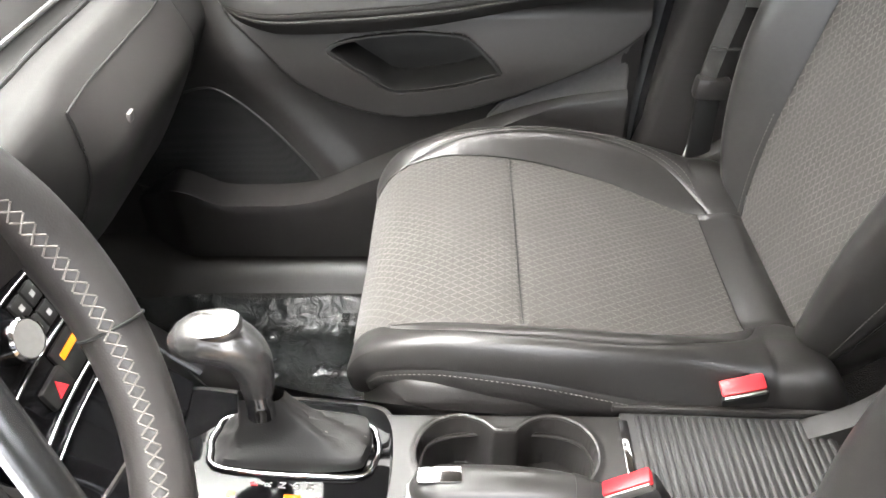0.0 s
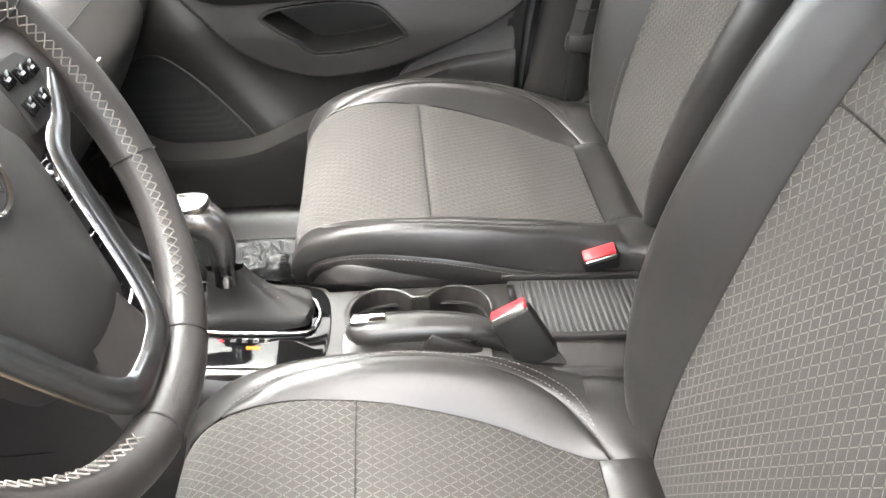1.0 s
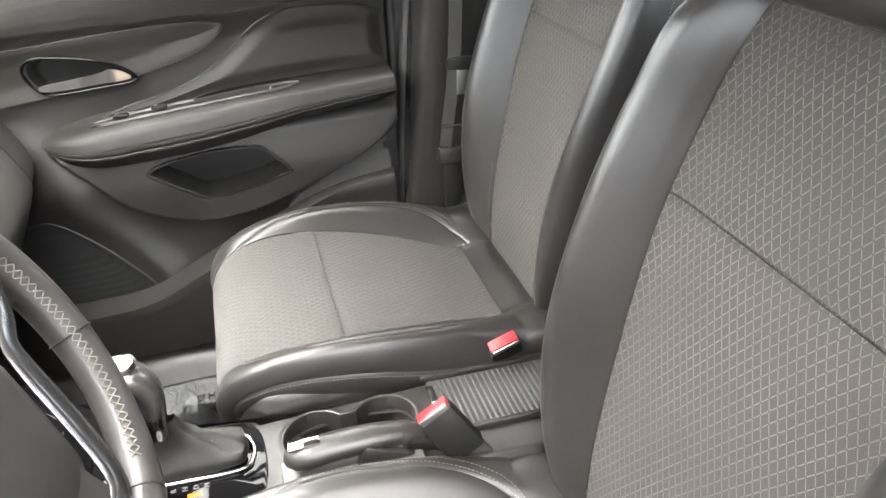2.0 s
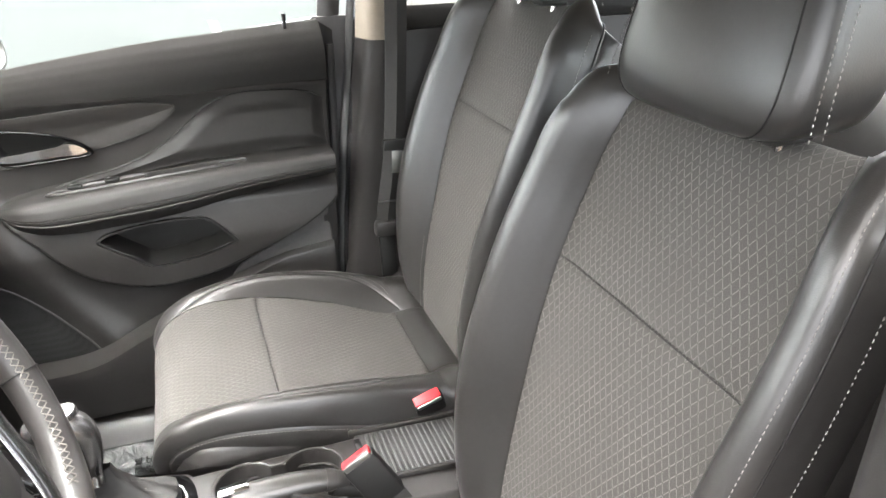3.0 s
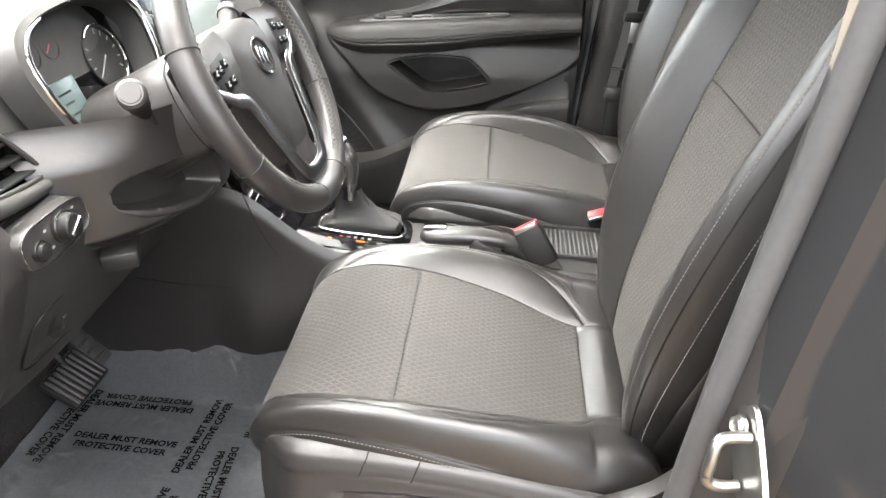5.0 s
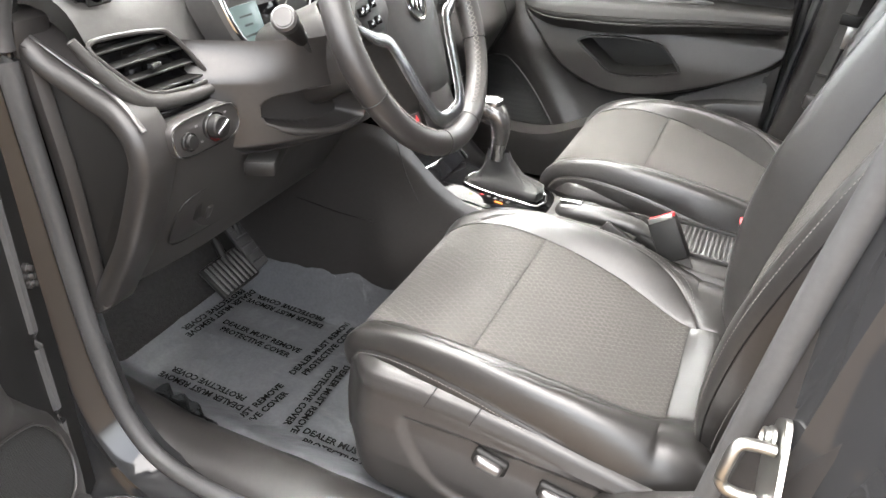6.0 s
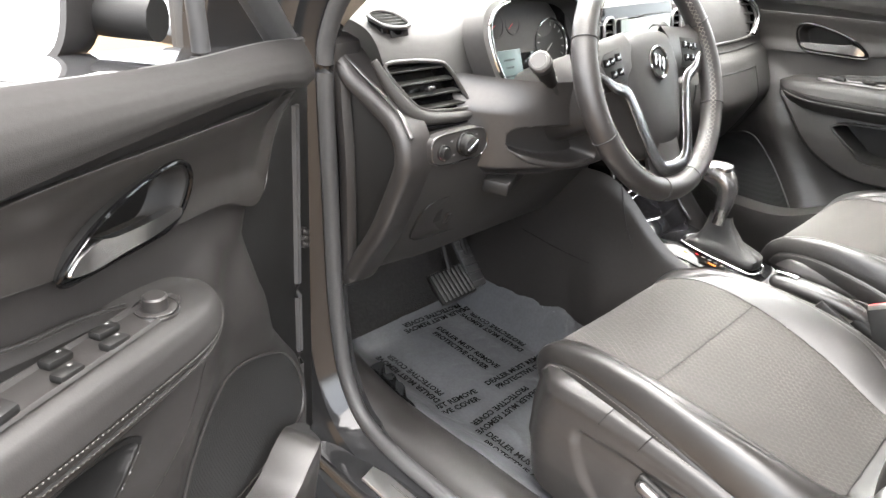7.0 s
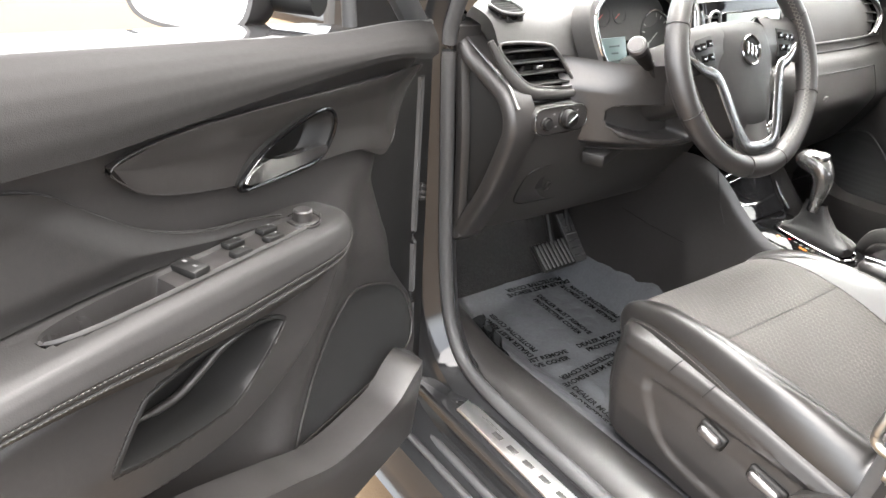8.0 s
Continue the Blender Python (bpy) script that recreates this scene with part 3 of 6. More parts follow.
POCKET = curve([(0.525, 0.884), (0.56, 0.898), (0.65, 0.908), (0.735, 0.904), (0.765, 0.890), (0.806, 0.846), (0.795, 0.836), (0.74, 0.820), (0.66, 0.808), (0.62, 0.811), (0.58, 0.840), (0.535, 0.872)], 72, True)
SPEAKER = curve([(0.095, 0.600), (0.085, 0.660), (0.115, 0.712), (0.18, 0.755), (0.245, 0.784), (0.285, 0.792), (0.315, 0.780), (0.367, 0.732), (0.42, 0.672), (0.468, 0.610), (0.455, 0.592), (0.30, 0.585), (0.15, 0.582)], 64, True)
PADDED = curve([(0.42, 0.985), (0.503, 1.013), (0.603, 1.034), (0.682, 1.066), (0.742, 1.108), (0.79, 1.146), (0.84, 1.166), (0.92, 1.168), (1.00, 1.160),
                (1.04, 1.14), (1.045, 1.08), (1.04, 1.03), (0.9, 1.03), (0.7, 1.022), (0.55, 1.0)], 90, True)
INSERT = curve([(0.035, 1.128), (0.18, 1.143), (0.365, 1.155), (0.54, 1.165), (0.66, 1.166), (0.724, 1.155), (0.705, 1.128), (0.66, 1.103), (0.555, 1.076), (0.42, 1.058),
                (0.276, 1.043), (0.165, 1.016), (0.13, 1.045), (0.085, 1.095)], 90, True)
BEZEL = curve([(0.350, 1.106), (0.358, 1.127), (0.383, 1.134), (0.433, 1.128), (0.486, 1.115), (0.522, 1.098), (0.546, 1.076), (0.536, 1.066), (0.49, 1.063), (0.43, 1.060), (0.388, 1.060), (0.364, 1.074)], 64, True)
BOAT = curve([(0.345, 0.95), (0.40, 0.875), (0.48, 0.79), (0.60, 0.742), (0.736, 0.748), (0.88, 0.795), (1.02, 0.865), (1.08, 0.93), (1.08, 1.0), (0.7, 1.0), (0.40, 0.99)], 60, True)


def boat_rise(s, z):
    """The moulding under the arm rest: proud, with a crisp lower edge."""
    return 0.046 * smooth(inside(BOAT, s, z), -0.004, 0.016) * smooth(z, 1.0, 0.93)


def skin_base(s, z):
    return -0.02 + 0.016 * smooth(z, 0.97, 0.84) - 0.012 * smooth(z, 0.86, 0.74) + 0.020 * smooth(z, 0.72, 0.55)


def panel_depth(s, z):
    """How far the moulded door skin stands into the car."""
    n = skin_base(s, z)
    f = np.maximum(s - np.interp(z, [r[0] for r in FRONT], [r[1] for r in FRONT]), 0)
    n = n - 0.040 * np.exp(-f / 0.026)
    n = n + boat_rise(s, z)
    # a soft swell runs down ahead of the moulding to the speaker
    n = n + 0.016 * np.exp(-((s - np.interp(z, [0.6, 0.8, 1.0], [0.52, 0.375, 0.30])) / 0.045) ** 2) * smooth(z, 1.02, 0.95)
    n = n - 0.110 * smooth(inside(POCKET, s, z), -0.004, 0.008)
    n = n + 0.018 * smooth(z, 1.12, 1.18)
    n = n - 0.020 * np.maximum(smooth(inside(INSERT, s, z), 0.003, 0.014), smooth(inside(PADDED, s, z), 0.003, 0.014))
    return n


def pocket_depth(s, z):
    """The map pocket's moulding: a thin rim and a deep floor that slopes back to its top."""
    d = inside(POCKET, s, z)
    return skin_base(s, z) + boat_rise(s, z) + 0.0012 - 0.072 * smooth(d, 0.002, 0.010)


def insert_depth(s, z):
    """The dark trim insert: hollow to its middle, cut away behind the handle."""
    n = -0.010 + 0.014 * smooth(z, 1.06, 1.165) - 0.034 * smooth(s, 0.23, 0.03)
    n = n - 0.008 * smooth(inside(INSERT, s, z), 0.0, 0.04)
    return n - 0.045 * smooth(inside(BEZEL, s, z), 0.005, 0.014)


def padded_depth(s, z):
    return -0.013 + 0.008 * smooth(z, 1.12, 1.0) + 0.014 * smooth(z, 1.12, 1.168) + 0.010 * smooth(inside(PADDED, s, z), 0.0, 0.035)


def arm_surface(s, v):
    """The arm rest: v = 0 at the skin above, 0.35 the inner rim, 1 below. Gives z and depth."""
    zt, zb = lerp_table(ARM_TOP, s), lerp_table(ARM_LOW, s)
    grow = np.sqrt(np.clip(1 - (1 - np.clip((s - 0.336) / 0.115, 0, 1)) ** 2, 0.002, 1))
    z = zt + (zb - zt) * np.interp(v, [0, 0.12, 0.35, 0.42, 0.48, 0.62, 1.0], [0.0, 0.09, 0.14, 0.20, 0.32, 0.52, 1.0])
    n = -0.022 + grow * np.interp(v, [0, 0.06, 0.12, 0.35, 0.42, 0.48, 0.62, 0.80, 1.0], [0.0, 0.010, 0.022, 0.068, 0.080, 0.087, 0.093, 0.090, 0.070])
    return z, n


def outline_plate(geo, place, outline, depth, lift, rim, thick=0.012, hollow=None, rows=9):
    """A plate that follows a depth function, from an outline; rings run in to its middle."""
    o = np.asarray(outline, float)
    c = o.mean(0)
    rings = []
    steps = [(1.0, -thick), (1.0, -rim), (0.99, -0.3 * rim), (0.97, 0.0)] + [(f, 0.0) for f in np.linspace(0.94, 0.02, rows)]
    for f, h in steps:
        p = c + (o - c) * f
        n = depth(p[:, 0], p[:, 1]) + lift + h
        if hollow and f < 0.96:
            n = n - hollow * smooth(1 - f, 0.04, 0.22)
        rings.append(place(p[:, 0], p[:, 1], n))
    geo.grid(np.array(rings), wrap_v=True)
    geo.f.append(tuple(range(len(geo.v) - len(o), len(geo.v))))
    return geo


def strip_plate(place, top, low, depth, n=170, m=34):
    """A plate between an upper and a lower edge that meet at its ends, with a folded rim."""
    s = np.linspace(top[0][0], top[-1][0], n)
    zt, zl = lerp_table(top, s), lerp_table(low, s)
    zl = np.minimum(zl, zt - 0.0005)
    v = np.linspace(0, 1, m)
    S = np.repeat(s[:, None], m, 1)
    Z = zt[:, None] + (zl - zt)[:, None] * v[None]
    D = depth(S, Z)
    S, Z = np.hstack([S[:, :1], S, S[:, -1:]]), np.hstack([Z[:, :1], Z, Z[:, -1:]])
    D = np.hstack([D[:, :1] - 0.012, D, D[:, -1:] - 0.012])
    return Geo().grid(place(S, Z, D))


INSERT_TOP = [(0.035, 1.128), (0.18, 1.143), (0.365, 1.155), (0.54, 1.165), (0.66, 1.166), (0.724, 1.155)]
INSERT_LOW = [(0.035, 1.128), (0.085, 1.095), (0.13, 1.045), (0.165, 1.016), (0.276, 1.043), (0.42, 1.058), (0.555, 1.076), (0.66, 1.103), (0.705, 1.128), (0.724, 1.155)]
PADDED_TOP = [(0.42, 0.985), (0.503, 1.013), (0.603, 1.034), (0.682, 1.066), (0.742, 1.108), (0.79, 1.146), (0.84, 1.166), (0.92, 1.168), (1.0, 1.160), (1.045, 1.14)]
PADDED_LOW = [(0.42, 0.985), (0.55, 1.0), (0.7, 1.022), (0.9, 1.03), (1.045, 1.03)]


def car_door(name, origin, along, inward, label, driver):
    """A front door seen from inside; s runs rearward from the hinge, z up, n into the car."""
    o, d, nin = np.array((*origin, 0.0)), np.array((*along, 0.0)), np.array((*inward, 0.0))
    flip = (d[0] * nin[1] - d[1] * nin[0]) < 0

    def place(s, z, n):
        s, z, n = np.broadcast_arrays(np.asarray(s, float), np.asarray(z, float), np.asarray(n, float))
        return o + s[..., None] * d + n[..., None] * nin + z[..., None] * np.array((0, 0, 1.0))

    def pose_at(s, z, n):
        m = Matrix(((d[0], 0, nin[0], 0), (d[1], 0, nin[1], 0), (0, 1, 0, 0), (0, 0, 0, 1)))
        p = place(s, z, n)
        return Matrix.Translation(tuple(p)) @ m

    ob = thing(name, tuple(place(0.5, 0.40, -0.08)), label, "car door", "front doors")
    # moulded skin
    zz = np.linspace(0.47, 1.185, 230)
    fr = np.interp(zz, [r[0] for r in FRONT], [r[1] for r in FRONT])
    k = 240
    w = np.linspace(0, 1, k) ** 1.15
    S = fr[:, None] + (1.055 - fr)[:, None] * w[None]
    Z = np.repeat(zz[:, None], k, 1)
    part("door_skin", Geo().grid(place(S, Z, panel_depth(S, Z)), flip=not flip), plastic, ob)
    # upper pad with the belt line
    ss = np.linspace(-0.03, 1.055, 90)
    zb, zc = lerp_table(BELT if driver else BELT_SHUT, ss), lerp_table(CREASE, ss)
    v = np.linspace(0, 1, 29)
    prof = np.interp(v, [0, 0.06, 0.14, 0.38, 0.55, 0.70, 0.82, 0.93, 1.0], [-0.058, -0.054, -0.044, -0.012, 0.008, 0.019, 0.023, 0.021, 0.002])
    drop = np.interp(v, [0, 0.06, 0.14, 0.38, 0.55, 0.70, 0.82, 0.93, 1.0], [0.0, -0.05, -0.04, 0.10, 0.26, 0.46, 0.70, 0.96, 1.0])
    endp = smooth(ss, -0.03, 0.02)
    Zp = zb[:, None] + (zc - zb)[:, None] * drop[None]
    Np = prof[None] * np.ones_like(ss)[:, None] - 0.020 * (1 - endp)[:, None]
    slant = ss[:, None] + 1.2 * smooth(ss, 0.40, -0.03)[:, None] * (Np + 0.058)
    pad_geo = Geo().grid(place(slant, Zp, Np), flip=flip)
    pad_geo.f.append(tuple(range(29)))
    part("upper_pad", pad_geo, pad_plastic, ob, "soft black belt-line pad")
    part("belt_seal", Geo().tube(place(ss, zb - 0.004, -0.056 + 0 * ss), 0.006, 8), rubber, ob)
    # trim insert, handle
    def plate(nm, outline, mat, lift, rim, parent=ob, lab="", depth=panel_depth, hollow=None, thick=0.012, rows=9):
        g = outline_plate(Geo(), place, outline, depth, lift, rim, thick, hollow, rows)
        if (poly_area(np.asarray(outline)) > 0) == flip:
            g.f = [f[::-1] for f in g.f]
        return part(nm, g, mat, parent, lab)

    bead = lambda outline, depth, lift, r: Geo().tube(place(outline[:, 0], outline[:, 1], depth(outline[:, 0], outline[:, 1]) + lift), r, 8, closed=True)
    trim = part("trim_insert", strip_plate(place, INSERT_TOP, INSERT_LOW, insert_depth), insert_mat, ob)
    part("insert_edge", bead(INSERT, insert_depth, -0.001, 0.0012), plastic, trim)
    at_bezel = lambda s, z: -0.008 + 0.010 * smooth(z, 1.03, 1.12)
    handle = part("handle_bezel", bead(BEZEL, at_bezel, 0.002, 0.0030), gloss_black, ob, "glossy black handle surround")
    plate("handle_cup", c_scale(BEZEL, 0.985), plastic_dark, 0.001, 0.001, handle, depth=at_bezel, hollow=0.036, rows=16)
    LEVER = curve([(0.540, 1.070), (0.528, 1.084), (0.503, 1.093), (0.482, 1.088), (0.43, 1.082), (0.376, 1.076), (0.366, 1.070), (0.372, 1.063), (0.41, 1.062), (0.47, 1.066), (0.52, 1.066)], 44, True)
    plate("lever", LEVER + np.array((0.0, 0.006)), lever_metal, 0.0, 0.008, handle, "chrome release lever", lambda s, z: 0.002 + 0.008 * smooth(s, 0.36, 0.46) * smooth(s, 0.56, 0.50), thick=0.010)
    pad = part("padded_panel", strip_plate(place, PADDED_TOP, PADDED_LOW, padded_depth), door_leather, ob)
    part("panel_edge", bead(PADDED, padded_depth, -0.006, 0.0012), plastic, pad)
    # darker plastic than the skin puts the pocket's inner shade into its colour
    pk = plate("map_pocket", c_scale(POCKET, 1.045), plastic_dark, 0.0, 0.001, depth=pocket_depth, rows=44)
    fold = curve([(0.522, 0.876), (0.575, 0.866), (0.630, 0.842), (0.680, 0.828), (0.745, 0.834)], 30)
    if driver:
        part("pocket_fold", Geo().tube(place(fold[:, 0], fold[:, 1], np.interp(fold[:, 0], [0.52, 0.60, 0.745], [0.012, -0.012, -0.016])), np.interp(np.linspace(0, 1, 30), [0, 0.3, 0.8, 1], [0.002, 0.006, 0.006, 0.002]), 10), plastic, pk)
    # low at the rear edge the skin catches light: painted as a paler grey plate
    LIT_REAR = np.array([(0.795, 0.735), (0.815, 0.757), (0.87, 0.783), (0.93, 0.815), (1.0, 0.860), (1.035, 0.888), (1.04, 0.80), (1.035, 0.66), (0.76, 0.66)])
    plate("lit_rear", LIT_REAR, grey_plastic, 0.004, 0.002, depth=lambda s, z: skin_base(s, z) + 0.012 * smooth(z, 0.80, 0.70), lab="lit lower rear of the door skin, painted paler grey")
    # arm rest
    sa = np.r_[0.338 + 0.09 * np.linspace(0, 1, 24) ** 1.7, np.linspace(0.436, 1.05, 70)]
    va = np.linspace(0, 1, 44)
    SA, VA = np.meshgrid(sa, va, indexing="ij")
    ZA, NA = arm_surface(SA, VA)
    s0, s1 = (0.41, 0.845) if driver else (0.44, 0.86)
    half_at = lambda f: 0.105 * np.sqrt(np.clip(1 - np.abs(2 * f - 1) ** 5, 0.02, 1)) * (1.0 if driver else 0.75)
    fa = (SA - s0) / (s1 - s0)
    ZA = ZA - 0.070 * smooth(half_at(np.clip(fa, 0, 1)) - np.abs(VA - 0.215), 0.016, 0.034) * smooth(np.minimum(fa, 1 - fa), 0.012, 0.04)
    for gv in (0.66, 0.74):
        NA = NA - 0.003 * np.exp(-((VA - gv) / 0.012) ** 2) * smooth(SA, 0.35, 0.40)
    arm = part("arm_rest", Geo().grid(place(SA, ZA, NA), flip=flip), door_leather, ob, "stitched black leather arm rest")
    sew = Geo()
    for gv in (0.645, 0.755):
        zs, ns = arm_surface(sa, np.full_like(sa, gv))
        stitches(sew, place(sa, zs + 0.0005, ns + 0.0018), np.tile(nin, (len(sa), 1)))
    part("stitching", sew, thread_dark, arm)

    def on_arm(s, v, up=0.0):
        z, n = arm_surface(np.asarray(s, float), np.asarray(v, float))
        return place(s, z + up, n)

    # switch plate on the arm rest's top, with the pull cup behind it
    sp, vp = np.linspace(s0, s1, 110), np.linspace(0, 1, 30)
    SP, VP = np.meshgrid(sp, vp, indexing="ij")
    f = (SP - s0) / (s1 - s0)
    half = half_at(f)
    Vv = 0.215 + (VP - 0.5) * 2 * half
    zz_, nn_ = arm_surface(SP, Vv)
    rim = np.minimum(np.minimum(f, 1 - f) * (s1 - s0), (0.5 - np.abs(VP - 0.5)) * 0.05)
    cup0 = 0.64 if driver else 0.48
    cup = smooth(f, cup0, cup0 + 0.035) * (smooth(f, 1.0, 0.93) if driver else smooth(f, 0.86, 0.80)) * smooth(np.abs(VP - 0.5), 0.42, 0.34)
    zz_ = zz_ + 0.001 + 0.004 * smooth(rim, 0, 0.003) - 0.004 * smooth(rim, 0.003, 0.007) * (1 - cup) - 0.055 * cup
    plate_ob = part("switch_plate", Geo().grid(place(SP, zz_, nn_), flip=flip), plastic, arm, "black switch plate with a pull cup")
    up = Vector((0, 0, 1))
    turn = math.atan2(d[1], d[0])
    if driver:
        for s_, v_, ln in ((0.515, 0.17, 0.026), (0.525, 0.27, 0.026), (0.575, 0.16, 0.026), (0.585, 0.27, 0.026)):
            p = on_arm(s_, v_, 0.004)
            part("window_switch", Geo().slab(Matrix.Translation(tuple(p)) @ Matrix.Rotation(turn, 4, "Z") @ Matrix.Rotation(radians(-8), 4, "Y"), (0.030, 0.015, 0.009), 0.003), plastic_dark, arm)
            q = on_arm(s_ - 0.004, v_, 0.0104)
            part("mark", Geo().slab(Matrix.Translation(tuple(q)) @ Matrix.Rotation(turn, 4, "Z") @ Matrix.Rotation(radians(-8), 4, "Y"), (0.004, 0.0026, 0.0008), 0.0003), white_mark, arm)
        p = on_arm(0.655, 0.21, 0.005)
        part("lock_switch", Geo().slab(Matrix.Translation(tuple(p)) @ Matrix.Rotation(turn, 4, "Z"), (0.026, 0.040, 0.012), 0.004), plastic_dark, arm)
        for dv in (0.17, 0.25):
            q = on_arm(0.655, dv, 0.0115)
            part("mark", Geo().slab(Matrix.Translation(tuple(q)) @ Matrix.Rotation(turn, 4, "Z"), (0.004, 0.006, 0.0008), 0.0003), white_mark, arm)
        m = Matrix.Translation(tuple(on_arm(0.450, 0.215, -0.001)))
        part("mirror_dial", Geo().lathe([(0.024, 0.0), (0.024, 0.003), (0.021, 0.005), (0.0135, 0.005), (0.013, 0.018), (0.011, 0.020), (0.0, 0.020)], m, 28), plastic, arm)
        part("dial_ring", Geo().lathe([(0.0235, 0.0032), (0.0235, 0.0055), (0.0222, 0.0055), (0.0222, 0.0032)], m, 28), satin, arm)
    else:
        for s_, v_ in ((0.50, 0.2), (0.575, 0.2)):
            p = on_arm(s_, v_, 0.007)
            part("window_switch", Geo().slab(Matrix.Translation(tuple(p)), (0.030, 0.016, 0.010), 0.004), plastic_dark, arm)
            part("mark", Geo().slab(Matrix.Translation(tuple(on_arm(s_ - 0.006, v_, 0.0125))), (0.006, 0.008, 0.0008), 0.0003), white_mark, arm)
    # speaker grille and its rim
    spk = plate("speaker_grille", SPEAKER, mesh_mat, 0.0015, 0.001, lab="finely perforated black speaker grille")
    rimline = place(SPEAKER[:, 0], SPEAKER[:, 1], panel_depth(SPEAKER[:, 0], SPEAKER[:, 1]) + 0.003)
    part("grille_rim", Geo().tube(rimline, 0.0022, 6, closed=True), plastic, spk)
    # bin along the bottom edge, with an inner lip in the cubby
    sb = np.linspace(0.10, 1.04, 110)
    top = lerp_table([(0.10, 0.560), (0.17, 0.612), (0.205, 0.634), (0.235, 0.628), (0.28, 0.606), (0.36, 0.600), (0.48, 0.612), (0.577, 0.655), (0.67, 0.695), (0.80, 0.735), (0.92, 0.765), (1.04, 0.78)], sb)
    vb = np.linspace(0, 1, 12)
    depth_b = 0.078 * smooth(sb, 0.09, 0.22) * smooth(sb, 0.95, 0.62) + 0.018
    nb = np.interp(vb, [0, 0.1, 0.2, 0.35, 1.0], [0.30, 0.88, 1.0, 0.98, 0.80])
    zb2 = np.interp(vb, [0, 0.1, 0.2, 1.0], [-0.03, 0.0, 0.015, 1.0])
    Zb = top[:, None] + (0.462 - top)[:, None] * zb2[None]
    part("door_bin", Geo().grid(place(np.repeat(sb[:, None], 12, 1), Zb, -0.005 + depth_b[:, None] * nb[None]), flip=flip), plastic, ob)
    # metal shell, edges and hinge face
    shell = [(-0.035, 0.43), (0.03, 0.40), (1.03, 0.40), (1.075, 0.50), (1.09, 1.28), (1.06, 1.30), (0.2, 1.205), (-0.035, 1.165)]
    g = Geo().prism(np.array(shell), pose_at(0, 0, -0.052), 0.10, 0.006)
    if flip:
        g.f = [f_[::-1] for f_ in g.f]
    part("door_shell", g, paint, ob, "dark grey painted steel shell")
    part("hinge_cover", Geo().prism(np.array([(-0.03, 0.44), (0.30, 0.44), (0.30, 1.15), (-0.03, 1.15)]), pose_at(0, 0, -0.0475), 0.006, 0.002), plastic_dark, ob)
    if not driver:
        part("edge_seal", Geo().prism(np.array([(1.045, 0.43), (1.17, 0.43), (1.17, 1.31), (1.045, 1.31)]), pose_at(0, 0, -0.058), 0.012, 0.003), rubber, ob)
    sealline = curve([(0.015, 1.10), (0.02, 0.8), (0.025, 0.52), (0.09, 0.43), (0.6, 0.425), (1.0, 0.43), (1.06, 0.5), (1.07, 0.9), (1.08, 1.25)], 90)
    part("door_seal", Geo().tube(place(sealline[:, 0], sealline[:, 1], -0.048 + 0 * sealline[:, 0]), 0.009, 8), rubber, ob)
    bolt = Geo()
    for dz in (-0.012, 0.0, 0.012):
        m = Matrix.Translation(tuple(place(0.0, 0.868 + dz, -0.046))) @ Matrix.Rotation(math.atan2(nin[1], nin[0]), 4, "Z") @ Matrix.Rotation(radians(90), 4, "Y")
        bolt.lathe([(0.0, 0.012), (0.004, 0.012), (0.004, 0.006), (0.007, 0.006), (0.007, 0.0)], m, 14)
    part("check_bolt", bolt, satin_grey, ob)
    # window frame
    fr_line = curve([(-0.02, 1.18), (0.12, 1.32), (0.30, 1.47), (0.45, 1.56), (0.75, 1.62), (1.0, 1.60), (1.09, 1.45), (1.085, 1.29)], 60)
    part("window_frame", Geo().tube(place(fr_line[:, 0], fr_line[:, 1], -0.08 + 0 * fr_line[:, 0]), 0.022, 10, flat=1.2), rubber, ob)
    div = np.array([(0.20, 1.21), (0.21, 1.39)])
    part("quarter_post", Geo().tube(place(div[:, 0], div[:, 1], np.array([-0.075, -0.08])), 0.012, 10), rubber, ob)
    pin = place(np.array([0.98, 0.98]), np.array([1.29, 1.325]), np.array([-0.03, -0.03]))
    part("lock_pin", Geo().tube(pin, [0.0035, 0.005], 10), plastic_dark, ob)
    # outer mirror
    mo = thing("side_mirror", tuple(place(0.16, 1.25, -0.16)), "dark grey car side mirror on the door's window corner", "side mirror", "side mirrors")
    mc = np.array([0.33, 1.288, -0.275]) if driver else np.array([0.345, 1.292, -0.285])
    th = np.linspace(0, 2 * np.pi, 48, endpoint=False)
    sg = lambda a, e: np.sign(a) * np.abs(a) ** e
    ox, oz = 0.132 * sg(np.cos(th), 0.55), 0.092 * sg(np.sin(th), 0.55)
    rings = []
    for f_, dpt in ((0.90, -0.004), (0.93, 0.004), (1.0, 0.004), (1.03, -0.012), (1.0, -0.05), (0.8, -0.085), (0.4, -0.10), (0.02, -0.103)):
        # n runs outward along the mirror's width, s is its depth toward the front
        rings.append(place(mc[0] + dpt - 0.20 * oz * f_, mc[1] + oz * f_, mc[2] + ox * f_))
    g = Geo().grid(np.array(rings), wrap_v=True, flip=flip)
    part("mirror_housing", g, plastic, mo)
    g = Geo().grid(np.array([place(mc[0] - 0.001 - 0.20 * oz * f_, mc[1] + oz * f_, mc[2] + ox * f_) for f_ in (0.92, 0.6, 0.3, 0.02)]), wrap_v=True, flip=flip)
    part("mirror_glass", g, mirror_mat, mo)
    arm_m = place(mc[0] - np.array([0.06, 0.05, 0.04]), mc[1] - np.array([0.03, 0.03, 0.025]), np.array([-0.08, -0.15, -0.20]))
    part("mirror_foot", Geo().tube(curve(arm_m, 12), 0.026, 12), plastic_dark, mo)
